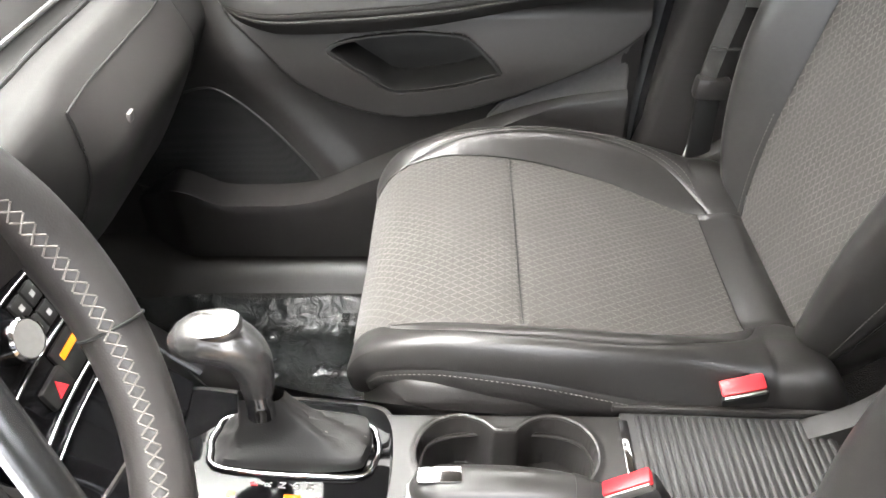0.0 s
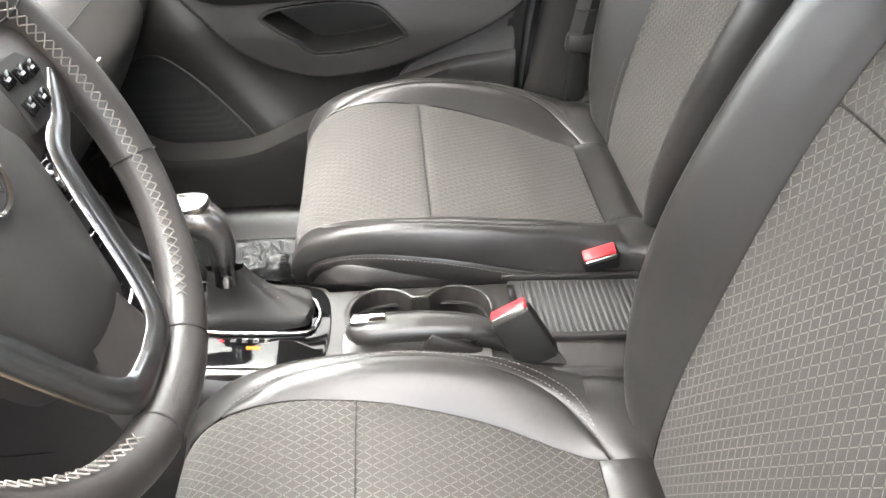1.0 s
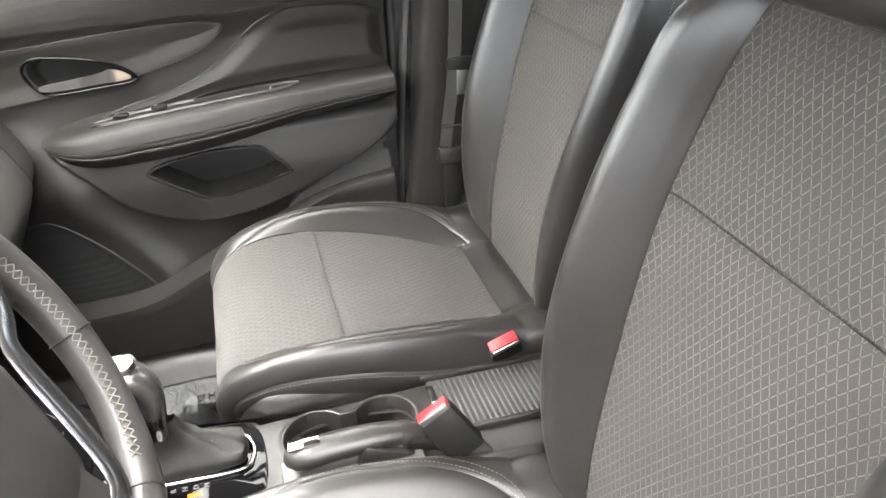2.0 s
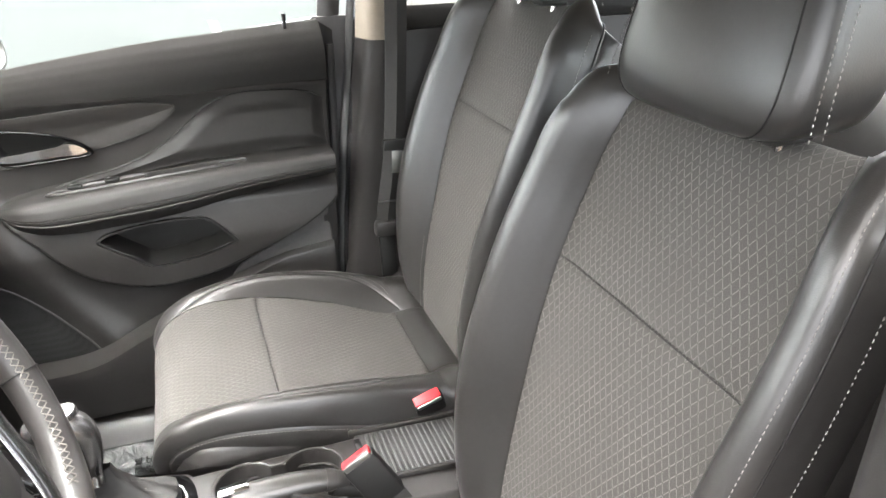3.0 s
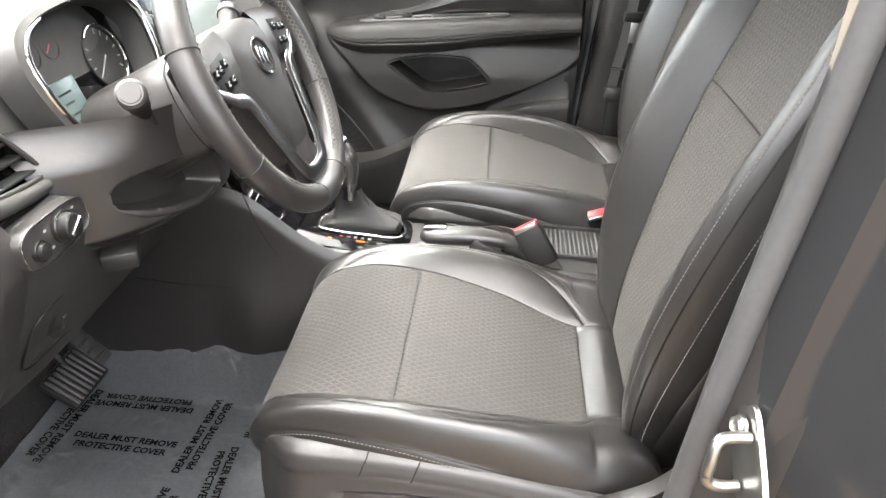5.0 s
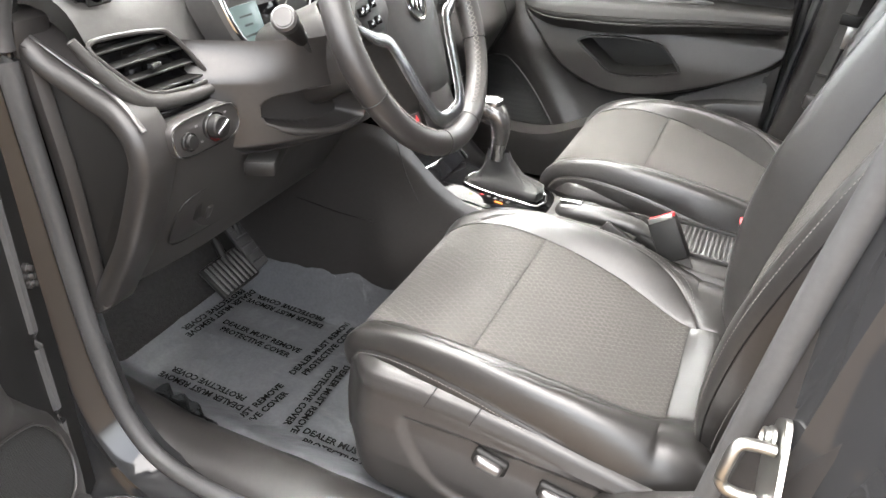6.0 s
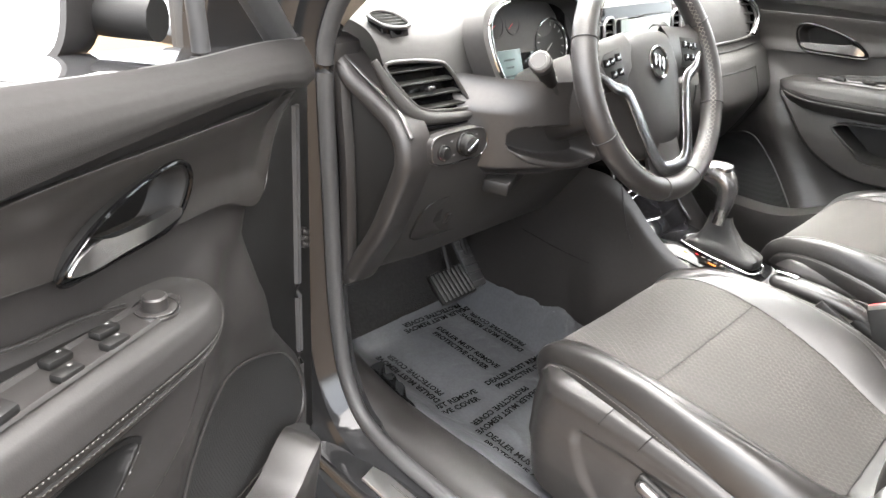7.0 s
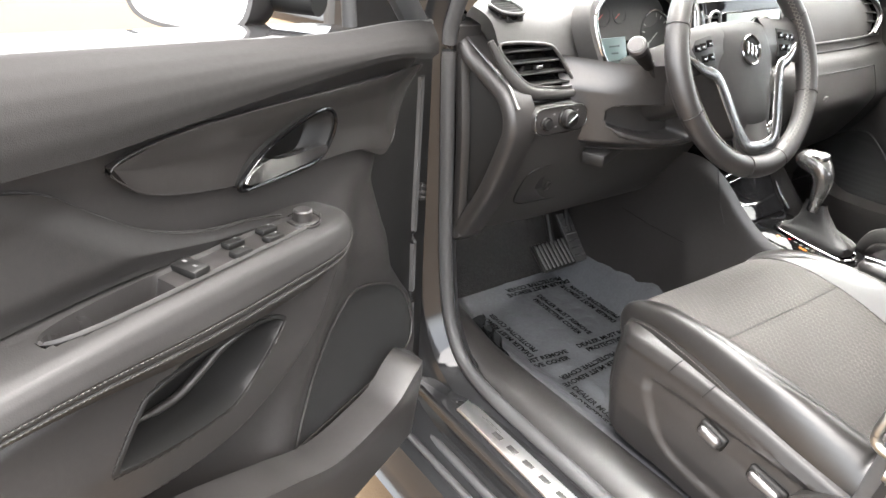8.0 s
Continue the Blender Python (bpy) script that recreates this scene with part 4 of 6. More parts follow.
    return ob


def c_scale(outline, f):
    o = np.asarray(outline, float)
    c = o.mean(0)
    return c + (o - c) * f


insert_mat = grained("dark_trim_insert", (0.0144, 0.0131, 0.0123), (0.40, 0.48), 0.002, 0.0)


def perforated():
    m, nt, b = material("perforated_grille", (0.01, 0.01, 0.01), 0.6, 0.0, 0.25)
    vec = coords(nt)
    vor = node(nt, "ShaderNodeTexVoronoi", Scale=420.0, Randomness=0.15)
    nt.links.new(vec, vor.inputs["Vector"])
    r = nt.nodes.new("ShaderNodeMapRange")
    r.inputs["From Min"].default_value, r.inputs["From Max"].default_value = 0.25, 0.5
    r.inputs["To Min"].default_value, r.inputs["To Max"].default_value = 0.002, 0.015
    nt.links.new(vor.outputs["Distance"], r.inputs["Value"])
    nt.links.new(r.outputs[0], b.inputs["Base Color"])
    bump(nt, b, vor.outputs["Distance"], 0.8, 0.001)
    return m


mesh_mat = perforated()
mirror_mat = material("mirror", (0.9, 0.9, 0.9), 0.01, 1.0)[0]

A = radians(27)
driver_door = car_door("driver_door", (-0.499, -0.260), (math.sin(A), -math.cos(A)), (math.cos(A), math.sin(A)),
                       "open driver's car door with black plastic, leather arm rest and switches", True)
passenger_door = car_door("passenger_door", (-0.73, 1.29), (1, 0), (0, -1), "closed black car door with leather arm rest and map pocket", False)


# ---- dashboard ----
CY = 0.575
dash = thing("dashboard", (-0.7, CY, 0.72), "black moulded plastic car dashboard with chrome edging and air vents", "dashboard")
DASH = np.array([(-1.02, 1.12), (-0.85, 1.185), (-0.70, 1.208), (-0.58, 1.204), (-0.525, 1.188), (-0.497, 1.152), (-0.478, 1.11), (-0.462, 1.068), (-0.440, 1.050),
                 (-0.418, 1.040), (-0.410, 1.015), (-0.418, 0.965), (-0.445, 0.895), (-0.500, 0.80), (-0.555, 0.732), (-0.62, 0.712), (-0.75, 0.73)])
prof = curve(DASH, 90)
ys = np.linspace(-0.135, 1.30, 150)


def dash_at(prof, y):
    p = prof.copy()
    # the face bows back at the outer ends; the passenger's half is softer
    bow = 0.020 * smooth(np.abs(y - CY), 0.50, 0.73)
    p[:, 0] -= bow
    cowl = math.exp(-((y - 0.20) / 0.13) ** 4)
    up = smooth(p[:, 1], 1.12, 1.19) * smooth(p[:, 0], -0.95, -0.70)
    p[:, 1] += 0.052 * cowl * up
    right = float(smooth(y, 0.72, 0.90))
    p[:, 0] += right * 0.035 * smooth(p[:, 1], 1.0, 0.92) * smooth(p[:, 1], 0.70, 0.80)
    p[:, 0] -= right * 0.02 * np.exp(-((p[:, 1] - 1.03) / 0.03) ** 2)
    return np.stack([p[:, 0], np.full(len(p), y), p[:, 1]], 1)


part("dash_body", Geo().grid(np.array([dash_at(prof, y) for y in ys])), plastic_soft, dash)
# end cap at the driver's side, with a hollow side panel and bright edge
cap = curve([(-0.618, 1.145), (-0.56, 1.126), (-0.50, 1.101), (-0.455, 1.080), (-0.427, 1.048), (-0.418, 1.010), (-0.426, 0.972), (-0.472, 0.864), (-0.52, 0.785), (-0.562, 0.722), (-0.588, 0.735), (-0.600, 0.95)], 80, True)
cm = Matrix(((1, 0, 0, 0), (0, 0, -1, 0), (0, 1, 0, 0), (0, 0, 0, 1)))
cap = cap if poly_area(cap) > 0 else cap[::-1]
rings = [(inset(cap, d_), y_) for d_, y_ in ((0.0, -0.106), (0.0, -0.150), (0.004, -0.159), (0.012, -0.165), (0.022, -0.166), (0.029, -0.163), (0.033, -0.155), (0.035, -0.146))]
part("end_cap", Geo().grid(np.array([[(p[0], y_, p[1]) for p in o_] for o_, y_ in rings]), wrap_v=True, flip=True), plastic, dash, "rounded end frame")
part("side_panel", Geo().prism(inset(cap, 0.0335), Matrix.Translation((0, -0.147, 0)) @ cm, 0.01, 0.002), plastic_dark, dash, "plain dark fuse-side cover")
edge = curve([(-0.612, 1.156), (-0.533, 1.121), (-0.460, 1.088), (-0.422, 1.050)], 24)
part("edge_strip", Geo().tube(np.stack([edge[:, 0], np.full(24, -0.150), edge[:, 1]], 1), np.linspace(0.002, 0.0045, 24), 10, flat=0.7), satin_grey, dash, "bright satin edge strip")


def face_pose(p, n, up=(0, 0, 1)):
    """Pose with z along n and y near up."""
    z = Vector(n).normalized()
    x = Vector(up).cross(z).normalized()
    y = z.cross(x)
    return Matrix.Translation(p) @ Matrix((x, y, z)).transposed().to_4x4()


def vent(outline, m, parent, bars, depth=0.03, upright=False, rim=satin_grey):
    """An air vent: a rim, a dark throat and slats, all in the plane of m."""
    o = np.asarray(outline, float)
    v = part("vent_rim", Geo().tube([m @ Vector((x, y, 0.001)) for x, y in o], 0.0035, 8, closed=True), rim, parent)
    g = Geo()
    pts = np.array([[m @ Vector((x, y, z)) for x, y in ring] for ring, z in ((o, 0.001), (c_scale(o, 0.94), -depth * 0.6), (c_scale(o, 0.02), -depth * 0.6))])
    g.grid(pts, wrap_v=True, flip=poly_area(o) > 0)
    part("throat", g, gloss_black, v)
    lo, hi = o.min(0), o.max(0)
    ax = 0 if upright else 1
    for k in range(bars):
        c = lo[ax] + (hi[ax] - lo[ax]) * (k + 0.6) / (bars + 0.2)
        # chord of the outline at this height
        cross = []
        for a, b in zip(o, np.roll(o, -1, 0)):
            if (a[ax] - c) * (b[ax] - c) < 0:
                t = (c - a[ax]) / (b[ax] - a[ax])
                cross.append(a[1 - ax] + t * (b[1 - ax] - a[1 - ax]))
        if len(cross) < 2:
            continue
        a, b = min(cross), max(cross)
        mid, ln = (a + b) / 2, (b - a) * 0.97
        at = (c, mid, -0.008) if upright else (mid, c, -0.008)
        tilt = Matrix.Rotation(radians(25), 4, "Y" if upright else "X")
        size = (0.0035, ln, 0.018) if upright else (ln, 0.0035, 0.018)
        part("slat", Geo().slab(m @ Matrix.Translation(at) @ tilt, size, 0.001, 1), plastic_dark, v)
    return v


# driver's outer vent: a leaf, pointed at its outer end
leaf = curve([(-0.088, 0.038), (-0.05, 0.043), (0.02, 0.036), (0.045, 0.022), (0.075, -0.030), (0.082, -0.046), (0.03, -0.046), (-0.03, -0.036), (-0.066, 0.0)], 60, True)
vm = face_pose((-0.466, -0.070, 1.116), (0.93, -0.05, 0.36))
v1 = vent(leaf, vm, dash, 4, 0.03, False, plastic)
part("vent_tab", Geo().slab(vm @ pose(-0.005, -0.006, 0.002), (0.016, 0.008, 0.012), 0.002), satin, v1)
# vent hood that sweeps under and round
hood = curve([(-0.105, 0.05), (-0.08, 0.0), (-0.04, -0.045), (0.03, -0.058), (0.095, -0.058)], 40)
part("vent_hood", Geo().tube([vm @ Vector((x, y, -0.002)) for x, y in hood], np.interp(np.linspace(0, 1, 40), [0, 0.4, 1], [0.006, 0.013, 0.009]), 12), plastic_soft, dash)
# passenger's outer vent, with a broad bright outer edge
leaf2 = curve([(-0.040, 0.048), (0.0, 0.050), (0.022, 0.030), (0.034, 0.0), (0.012, -0.040), (-0.012, -0.050), (-0.036, -0.030)], 48, True)
v3 = vent(leaf2, face_pose((-0.494, 1.205, 1.130), (0.90, -0.25, 0.34)), dash, 4)
part("vent_edge", Geo().tube([face_pose((-0.492, 1.205, 1.130), (0.90, -0.25, 0.34)) @ Vector((x, y, 0.003)) for x, y in curve([(0.004, 0.052), (0.028, 0.030), (0.040, 0.0), (0.016, -0.044)], 20)], 0.0065, 10), satin, v3)


def dash_line(name, z, y0, y1, r, mat, off=0.0):
    """A seam or strip along the face of the dashboard at one height."""
    pts = []
    for y in np.linspace(y0, y1, 30):
        p = dash_at(prof, y)
        k = np.argmin(np.abs(p[:, 2] - z) + (p[:, 0] < -0.60) * 9)
        pts.append(p[k] + np.array((off, 0, 0)))
    part(name, Geo().tube(pts, r, 8), mat, dash)


dash_line("dash_seam", 1.062, 0.74, 1.27, 0.003, plastic_dark)
dash_line("dash_strip", 1.078, 0.74, 1.27, 0.0035, satin_grey, 0.001)
# glovebox lid: seam all round, latch and lamp
gl = part("glovebox_lid", Geo().grid(np.array([[p + np.array((0.0035, 0, 0)) for p in dash_at(prof, y)[52:76]] for y in np.linspace(0.80, 1.18, 24)])), plastic, dash)
rim = [dash_at(prof, y)[52] for y in np.linspace(0.80, 1.18, 24)] + [dash_at(prof, 1.18)[k] for k in range(53, 76)] + [dash_at(prof, y)[75] for y in np.linspace(1.18, 0.80, 24)[1:]] + [dash_at(prof, 0.80)[k] for k in range(74, 52, -1)]
part("lid_edge", Geo().tube(np.array(rim) + np.array((0.003, 0, 0)), 0.0018, 6, closed=True), plastic_dark, gl)
part("latch", Geo().slab(face_pose((-0.398, 0.90, 0.945), (0.95, 0, -0.25)), (0.016, 0.034, 0.006), 0.003), grey_plastic, gl)
# defroster grille on the top
dm = face_pose((-0.562, -0.082, 1.206), (0.22, 0, 0.97), (1, 0, 0))
oval = curve([(-0.028, 0.02), (0.0, 0.036), (0.03, 0.02), (0.03, -0.02), (0.0, -0.036), (-0.028, -0.02)], 36, True)
vent(oval, dm, dash, 6, 0.02, False, plastic)
# ledge over the light switches
part("face_strip", Geo().tube(curve([(-0.446, -0.128, 1.050), (-0.444, -0.05, 1.050), (-0.446, 0.04, 1.044)], 24), 0.006, 10), gloss_black, dash)
# light switch panel
pm = face_pose((-0.408, -0.050, 1.022), (0.99, -0.02, 0.10))
th = np.linspace(0, 2 * np.pi, 56, endpoint=False)
sgn = lambda a, e: np.sign(a) * np.abs(a) ** e
rr = np.stack([0.068 * sgn(np.cos(th), 0.45), 0.027 * sgn(np.sin(th), 0.6)], 1)
sw = part("switch_panel", Geo().prism(rr, pm, 0.02, 0.003), plastic, dash)
part("panel_line", Geo().tube([pm @ Vector((x * 0.97, y * 0.95, 0.0005)) for x, y in rr], 0.0009, 6, closed=True), satin, sw)
km = pm @ pose(0.012, 0.002, 0)
part("light_knob", Geo().lathe([(0.021, 0.0), (0.021, 0.004), (0.0175, 0.005), (0.0165, 0.016), (0.0145, 0.018), (0.0, 0.018)], km, 32), plastic_dark, sw)
part("knob_ring", Geo().lathe([(0.0205, 0.004), (0.0205, 0.0065), (0.0180, 0.0065), (0.0180, 0.004)], km, 32), chrome, sw)
part("knob_bar", Geo().slab(km @ pose(0, 0, 0.019, 0, 0, 30), (0.028, 0.006, 0.006), 0.002), satin, sw)
k2 = pm @ pose(-0.040, -0.004, 0)
part("dimmer_knob", Geo().lathe([(0.0135, 0.0), (0.0135, 0.004), (0.010, 0.005), (0.0095, 0.011), (0.0, 0.012)], k2, 24), plastic_dark, sw)
part("dimmer_ring", Geo().lathe([(0.013, 0.004), (0.013, 0.0056), (0.0112, 0.0056), (0.0112, 0.004)], k2, 24), satin, sw)
for x, y in ((-0.02, 0.012), (-0.015, -0.012), (0.040, 0.014)):
    part("mark", Geo().slab(pm @ pose(x, y, 0.0006), (0.005, 0.003, 0.0006), 0.0002), white_mark, sw)
# fuse door on the knee panel
fm = face_pose((-0.472, 0.004, 0.858), (0.88, -0.04, -0.46))
fr = np.stack([0.080 * sgn(np.cos(th), 0.5), 0.058 * sgn(np.sin(th), 0.55)], 1)
fd = part("fuse_door", Geo().prism(fr, fm, 0.01, 0.002), plastic, dash)
part("fuse_frame", Geo().tube([fm @ Vector((x * 1.02, y * 1.03, -0.001)) for x, y in fr], 0.0016, 6, closed=True), plastic_dark, fd)
part("pull_cup", Geo().prism(fr * 0.42, fm @ pose(-0.004, 0.006, 0.001), 0.004, 0.002), plastic_dark, fd)
part("pull", Geo().slab(fm @ pose(-0.006, -0.004, 0.004), (0.012, 0.028, 0.006), 0.003), plastic, fd)
# instrument cluster
cl = thing("instrument_cluster", (-0.47, 0.205, 1.10), "instrument cluster with two dials, chrome rim and lit grey display", "gauge cluster")
im = face_pose((-0.462, 0.205, 1.150), (0.94, 0, 0.34))
outer = curve([(-0.150, 0.045), (-0.143, -0.02), (-0.115, -0.066), (-0.04, -0.072), (0.04, -0.072), (0.115, -0.066), (0.143, -0.02), (0.150, 0.045), (0.11, 0.082), (0.0, 0.092), (-0.11, 0.082)], 80, True)
pts = np.array([[im @ Vector((x, y, z)) for x, y in ring] for ring, z in ((outer * 1.16, -0.02), (outer * 1.10, 0.020), (outer * 1.02, 0.024), (outer, 0.014), (outer * 0.96, -0.03))])
part("hood", Geo().grid(pts, wrap_v=True), plastic_soft, cl)
for sx in (-1, 1):
    arc_ = curve([(sx * 0.085, 0.086), (sx * 0.128, 0.072), (sx * 0.151, 0.04), (sx * 0.144, -0.02), (sx * 0.117, -0.064), (sx * 0.06, -0.072)], 40)
    part("chrome_rim", Geo().tube([im @ Vector((x, y, 0.020)) for x, y in arc_], np.interp(np.linspace(0, 1, 40), [0, 0.3, 0.7, 1], [0.003, 0.0065, 0.0065, 0.003]), 10), chrome, cl)
part("face", Geo().prism(outer * 0.97, im @ pose(0, 0, -0.028), 0.01, 0.001), gloss_black, cl)
for gx, gr in ((-0.085, 0.024), (-0.035, 0.020), (0.075, 0.048)):
    gy = 0.052 if gr < 0.03 else 0.006
    gm = im @ pose(gx, gy, -0.027)
    dial = part("dial", Geo().lathe([(gr, 0.0), (gr, 0.004), (gr * 0.93, 0.004), (gr * 0.93, 0.001), (0.0, 0.001)], gm, 40), plastic_dark, cl)
    if gr > 0.03:
        arc_ = [gm @ Vector((gr * math.cos(a), gr * math.sin(a), 0.005)) for a in np.linspace(-1.0, 2.3, 30)]
        part("dial_rim", Geo().tube(arc_, 0.0022, 8), chrome, dial)
    ticks = Geo()
    for a in np.linspace(-0.6, 3.8, 12 if gr > 0.03 else 5):
        ticks.slab(gm @ Matrix.Rotation(a, 4, "Z") @ pose(gr * 0.80, 0, 0.0016), (gr * 0.16, gr * 0.045, 0.0006), 0)
    part("ticks", ticks, white_mark, dial)
    part("needle", Geo().slab(gm @ Matrix.Rotation(radians(215), 4, "Z") @ pose(gr * 0.36, 0, 0.004), (gr * 0.8, gr * 0.04, 0.001), 0), red_plastic if gr < 0.03 else white_mark, dial)
lcd = part("display", Geo().prism(np.array([(-0.036, -0.034), (0.036, -0.034), (0.036, 0.034), (-0.036, 0.034)]), im @ pose(-0.058, -0.028, -0.024), 0.004, 0.001), glow("lcd_grey", (0.045, 0.066, 0.064), 0.22), cl, "lit grey-green information display")
for k, (w_, c_) in enumerate(((0.03, 0.016), (0.02, 0.002), (0.034, -0.014), (0.024, -0.025))):
    part("readout", Geo().slab(im @ pose(-0.058, -0.028 + c_, -0.0236), (w_, 0.003, 0.0006), 0), plastic_dark, lcd)

# steering column and stalks
col = thing("steering_column", (-0.40, 0.225, 1.02), "black plastic steering column shroud with lever and ignition shelf", "steering column")
axis = Vector((math.cos(radians(25)), 0, math.sin(radians(25))))
wheel_c = Vector((-0.226, 0.228, 1.148))
sm = face_pose(wheel_c - axis * 0.06, axis)
sec = curve([(-0.075, 0.03), (-0.055, 0.058), (0.0, 0.066), (0.055, 0.058), (0.075, 0.03), (0.078, -0.02), (0.06, -0.055), (0.0, -0.062), (-0.06, -0.055), (-0.078, -0.02)], 56, True)
pts = np.array([[sm @ Vector((x * f, y * f + dy, z)) for x, y in sec] for f, z, dy in ((0.5, 0.002, 0), (1.0, 0.0, 0), (1.12, -0.012, 0), (1.16, -0.06, 0), (1.18, -0.12, -0.004), (1.22, -0.19, -0.008), (1.28, -0.26, -0.012))])
part("shroud", Geo().grid(pts, wrap_v=True, flip=True), plastic, col)
part("boot_gap", Geo().tube([sm @ Vector((x * 1.152, y * 1.152, -0.035)) for x, y in sec], 0.0012, 6, closed=True), plastic_dark, col)
# lower cover: a wedge that comes out of the dashboard under the column, with a coin recess in its flank
yk, zk = np.linspace(-0.012, 0.445, 140), np.linspace(0.948, 1.125, 80)
YK, ZK = np.meshgrid(yk, zk, indexing="ij")
plan = lerp_table([(-0.012, -0.455), (0.03, -0.400), (0.09, -0.352), (0.16, -0.318), (0.225, -0.304), (0.29, -0.318), (0.36, -0.355), (0.41, -0.40), (0.445, -0.455)], YK)
RECESS = curve([(0.052, 1.038), (0.110, 1.046), (0.165, 1.042), (0.200, 1.012), (0.208, 0.978), (0.150, 0.972), (0.088, 0.985), (0.052, 1.004)], 60, True)
XK = plan - 0.050 * smooth(ZK, 1.065, 1.125) * smooth(YK, 0.10, 0.0) - 0.030 * smooth(ZK, 0.972, 0.948) - 0.050 * smooth(inside(RECESS, YK, ZK), -0.002, 0.009)
knee = Geo().grid(np.stack([XK, YK, ZK], 2))
low_edge = np.stack([XK[:, 0], YK[:, 0], ZK[:, 0]], 1)
knee.grid(np.stack([low_edge, low_edge * np.array((0, 1, 1)) + np.array((-0.50, 0, -0.005))], 1), flip=True)
part("knee_cover", knee, plastic, col, "moulded cover with a coin recess")
lipc = curve([(0.050, 1.002), (0.085, 0.984), (0.15, 0.971), (0.208, 0.977)], 30)
part("shelf_lip", Geo().tube(np.stack([lerp_table([(-0.012, -0.455), (0.03, -0.400), (0.09, -0.352), (0.16, -0.318), (0.225, -0.304)], lipc[:, 0]) - 0.002, lipc[:, 0], lipc[:, 1]], 1), np.interp(np.linspace(0, 1, 30), [0, 0.2, 0.8, 1], [0.002, 0.006, 0.006, 0.002]), 10), plastic, col)
part("cover_slot", Geo().slab(pose(-0.425, 0.115, 0.934, 0, 0, 24), (0.05, 0.19, 0.026), 0.006), plastic_dark, col)


def stalk(root, tip, knob, mat_tip):
    a, b = Vector(root), Vector(tip)
    d = (b - a).normalized()
    st = part("stalk", Geo().tube([a, a.lerp(b, 0.45), a.lerp(b, 0.62), b], [0.010, 0.011, 0.015, 0.0165], 18), plastic_dark, col, "black control stalk")
    m = face_pose(b, d)
    part("stalk_cap", Geo().lathe([(0.0165, -0.016), (0.0185, -0.014), (0.0185, 0.0), (0.015, 0.003), (0.0125, 0.003), (0.0122, 0.0045), (0.0, 0.0048)], m, 28), mat_tip, st)
    for k in (0.42, 0.55, 0.68):
        p = a.lerp(b, k) + Vector((0.011, 0, 0.007))
        part("mark", Geo().slab(face_pose(p, (0.8, 0, 0.6)), (0.008, 0.003, 0.0008), 0), white_mark, st)
    return st


stalk((-0.365, 0.145, 1.098), (-0.320, 0.025, 1.174), True, plastic)
stalk((-0.31, 0.305, 1.135), (-0.338, 0.425, 1.190), True, plastic_dark)
part("stalk_slot", Geo().slab(pose(-0.352, 0.112, 1.096, 20, -20, 30), (0.034, 0.012, 0.050), 0.008), plastic_dark, col)

# ---- steering wheel ----
sw_ob = thing("steering_wheel", tuple(wheel_c), "black leather three-spoke steering wheel with cross-stitching and satin trim", "steering wheel")
W = face_pose(wheel_c, axis) @ Matrix.Scale(1.07, 4)
RW, rw = 0.183, 0.0190
ang = np.linspace(0, 2 * np.pi, 128, endpoint=False)
rim_r = rw * (1 + 0.10 * np.cos(ang * 2 + math.pi) ** 2)
part("rim", Geo().tube([W @ Vector((RW * math.cos(t), RW * math.sin(t), 0)) for t in ang], rim_r, 20, closed=True, up=axis), leather_rim, sw_ob)
for a_ in (23, 157, 203, 337, 255, 285):
    t = radians(a_)
    c = W @ Vector((RW * math.cos(t), RW * math.sin(t), 0))
    e = (W.to_3x3() @ Vector((math.cos(t), math.sin(t), 0))).normalized()
    ring = [c + (e * math.cos(q) + axis * math.sin(q)) * (rw * 1.075) for q in np.linspace(0, 2 * np.pi, 24, endpoint=False)]
    part("rim_seam", Geo().tube(ring, 0.0012, 6, closed=True), plastic_dark, sw_ob)
sew = Geo()
for a0, a1 in ((-66, 62), (118, 246)):
    n_ = 46
    for k in range(n_):
        ta, tb = (radians(a0 + (a1 - a0) * (k + f) / n_) for f in (0.0, 0.9))
        for ra, rb in ((-0.85, -0.42), (-0.42, -0.85)):
            pa, pb = [], []
            for t, q in ((ta, ra), (tb, rb)):
                e = Vector((math.cos(t), math.sin(t), 0))
                pos = e * (RW - rw * 1.07 * math.cos(q)) + Vector((0, 0, -rw * 1.07 * math.sin(q)))
                pa.append(W @ pos)
            sew.tube(pa, 0.0007, 5)
tagged(part("cross_stitch", sew, thread_mid, sw_ob, "pale grey cross-stitching"), "pale grey cross-stitching round the leather rim", "", "", "stuff")
hub = curve([(-0.086, 0.030), (-0.074, 0.062), (-0.03, 0.074), (0.03, 0.074), (0.074, 0.062), (0.086, 0.030), (0.080, -0.02), (0.058, -0.085), (0.040, -0.122), (0.0, -0.130), (-0.040, -0.122),
             (-0.058, -0.085), (-0.080, -0.02)], 80, True)
pts = np.array([[W @ Vector((x * f, y * f, z)) for x, y in hub] for f, z in ((1.0, -0.05), (1.0, -0.022), (0.97, -0.008), (0.9, 0.000), (0.7, 0.006), (0.45, 0.009), (0.2, 0.010), (0.01, 0.010))])
pad = part("horn_pad", Geo().grid(pts, wrap_v=True, flip=False), door_leather, sw_ob)
crease = [(-0.03, -0.045), (0.0, -0.052), (0.03, -0.045)]
part("pad_line", Geo().tube([W @ Vector((x, y, 0.0068)) for x, y in curve(crease, 16)], 0.0009, 6), plastic_dark, pad)
part("pad_mark", Geo().slab(W @ pose(0.012, -0.085, 0.0035), (0.014, 0.003, 0.0008), 0), plastic, pad)
bm_ = W @ pose(0, 0.018, 0.010)
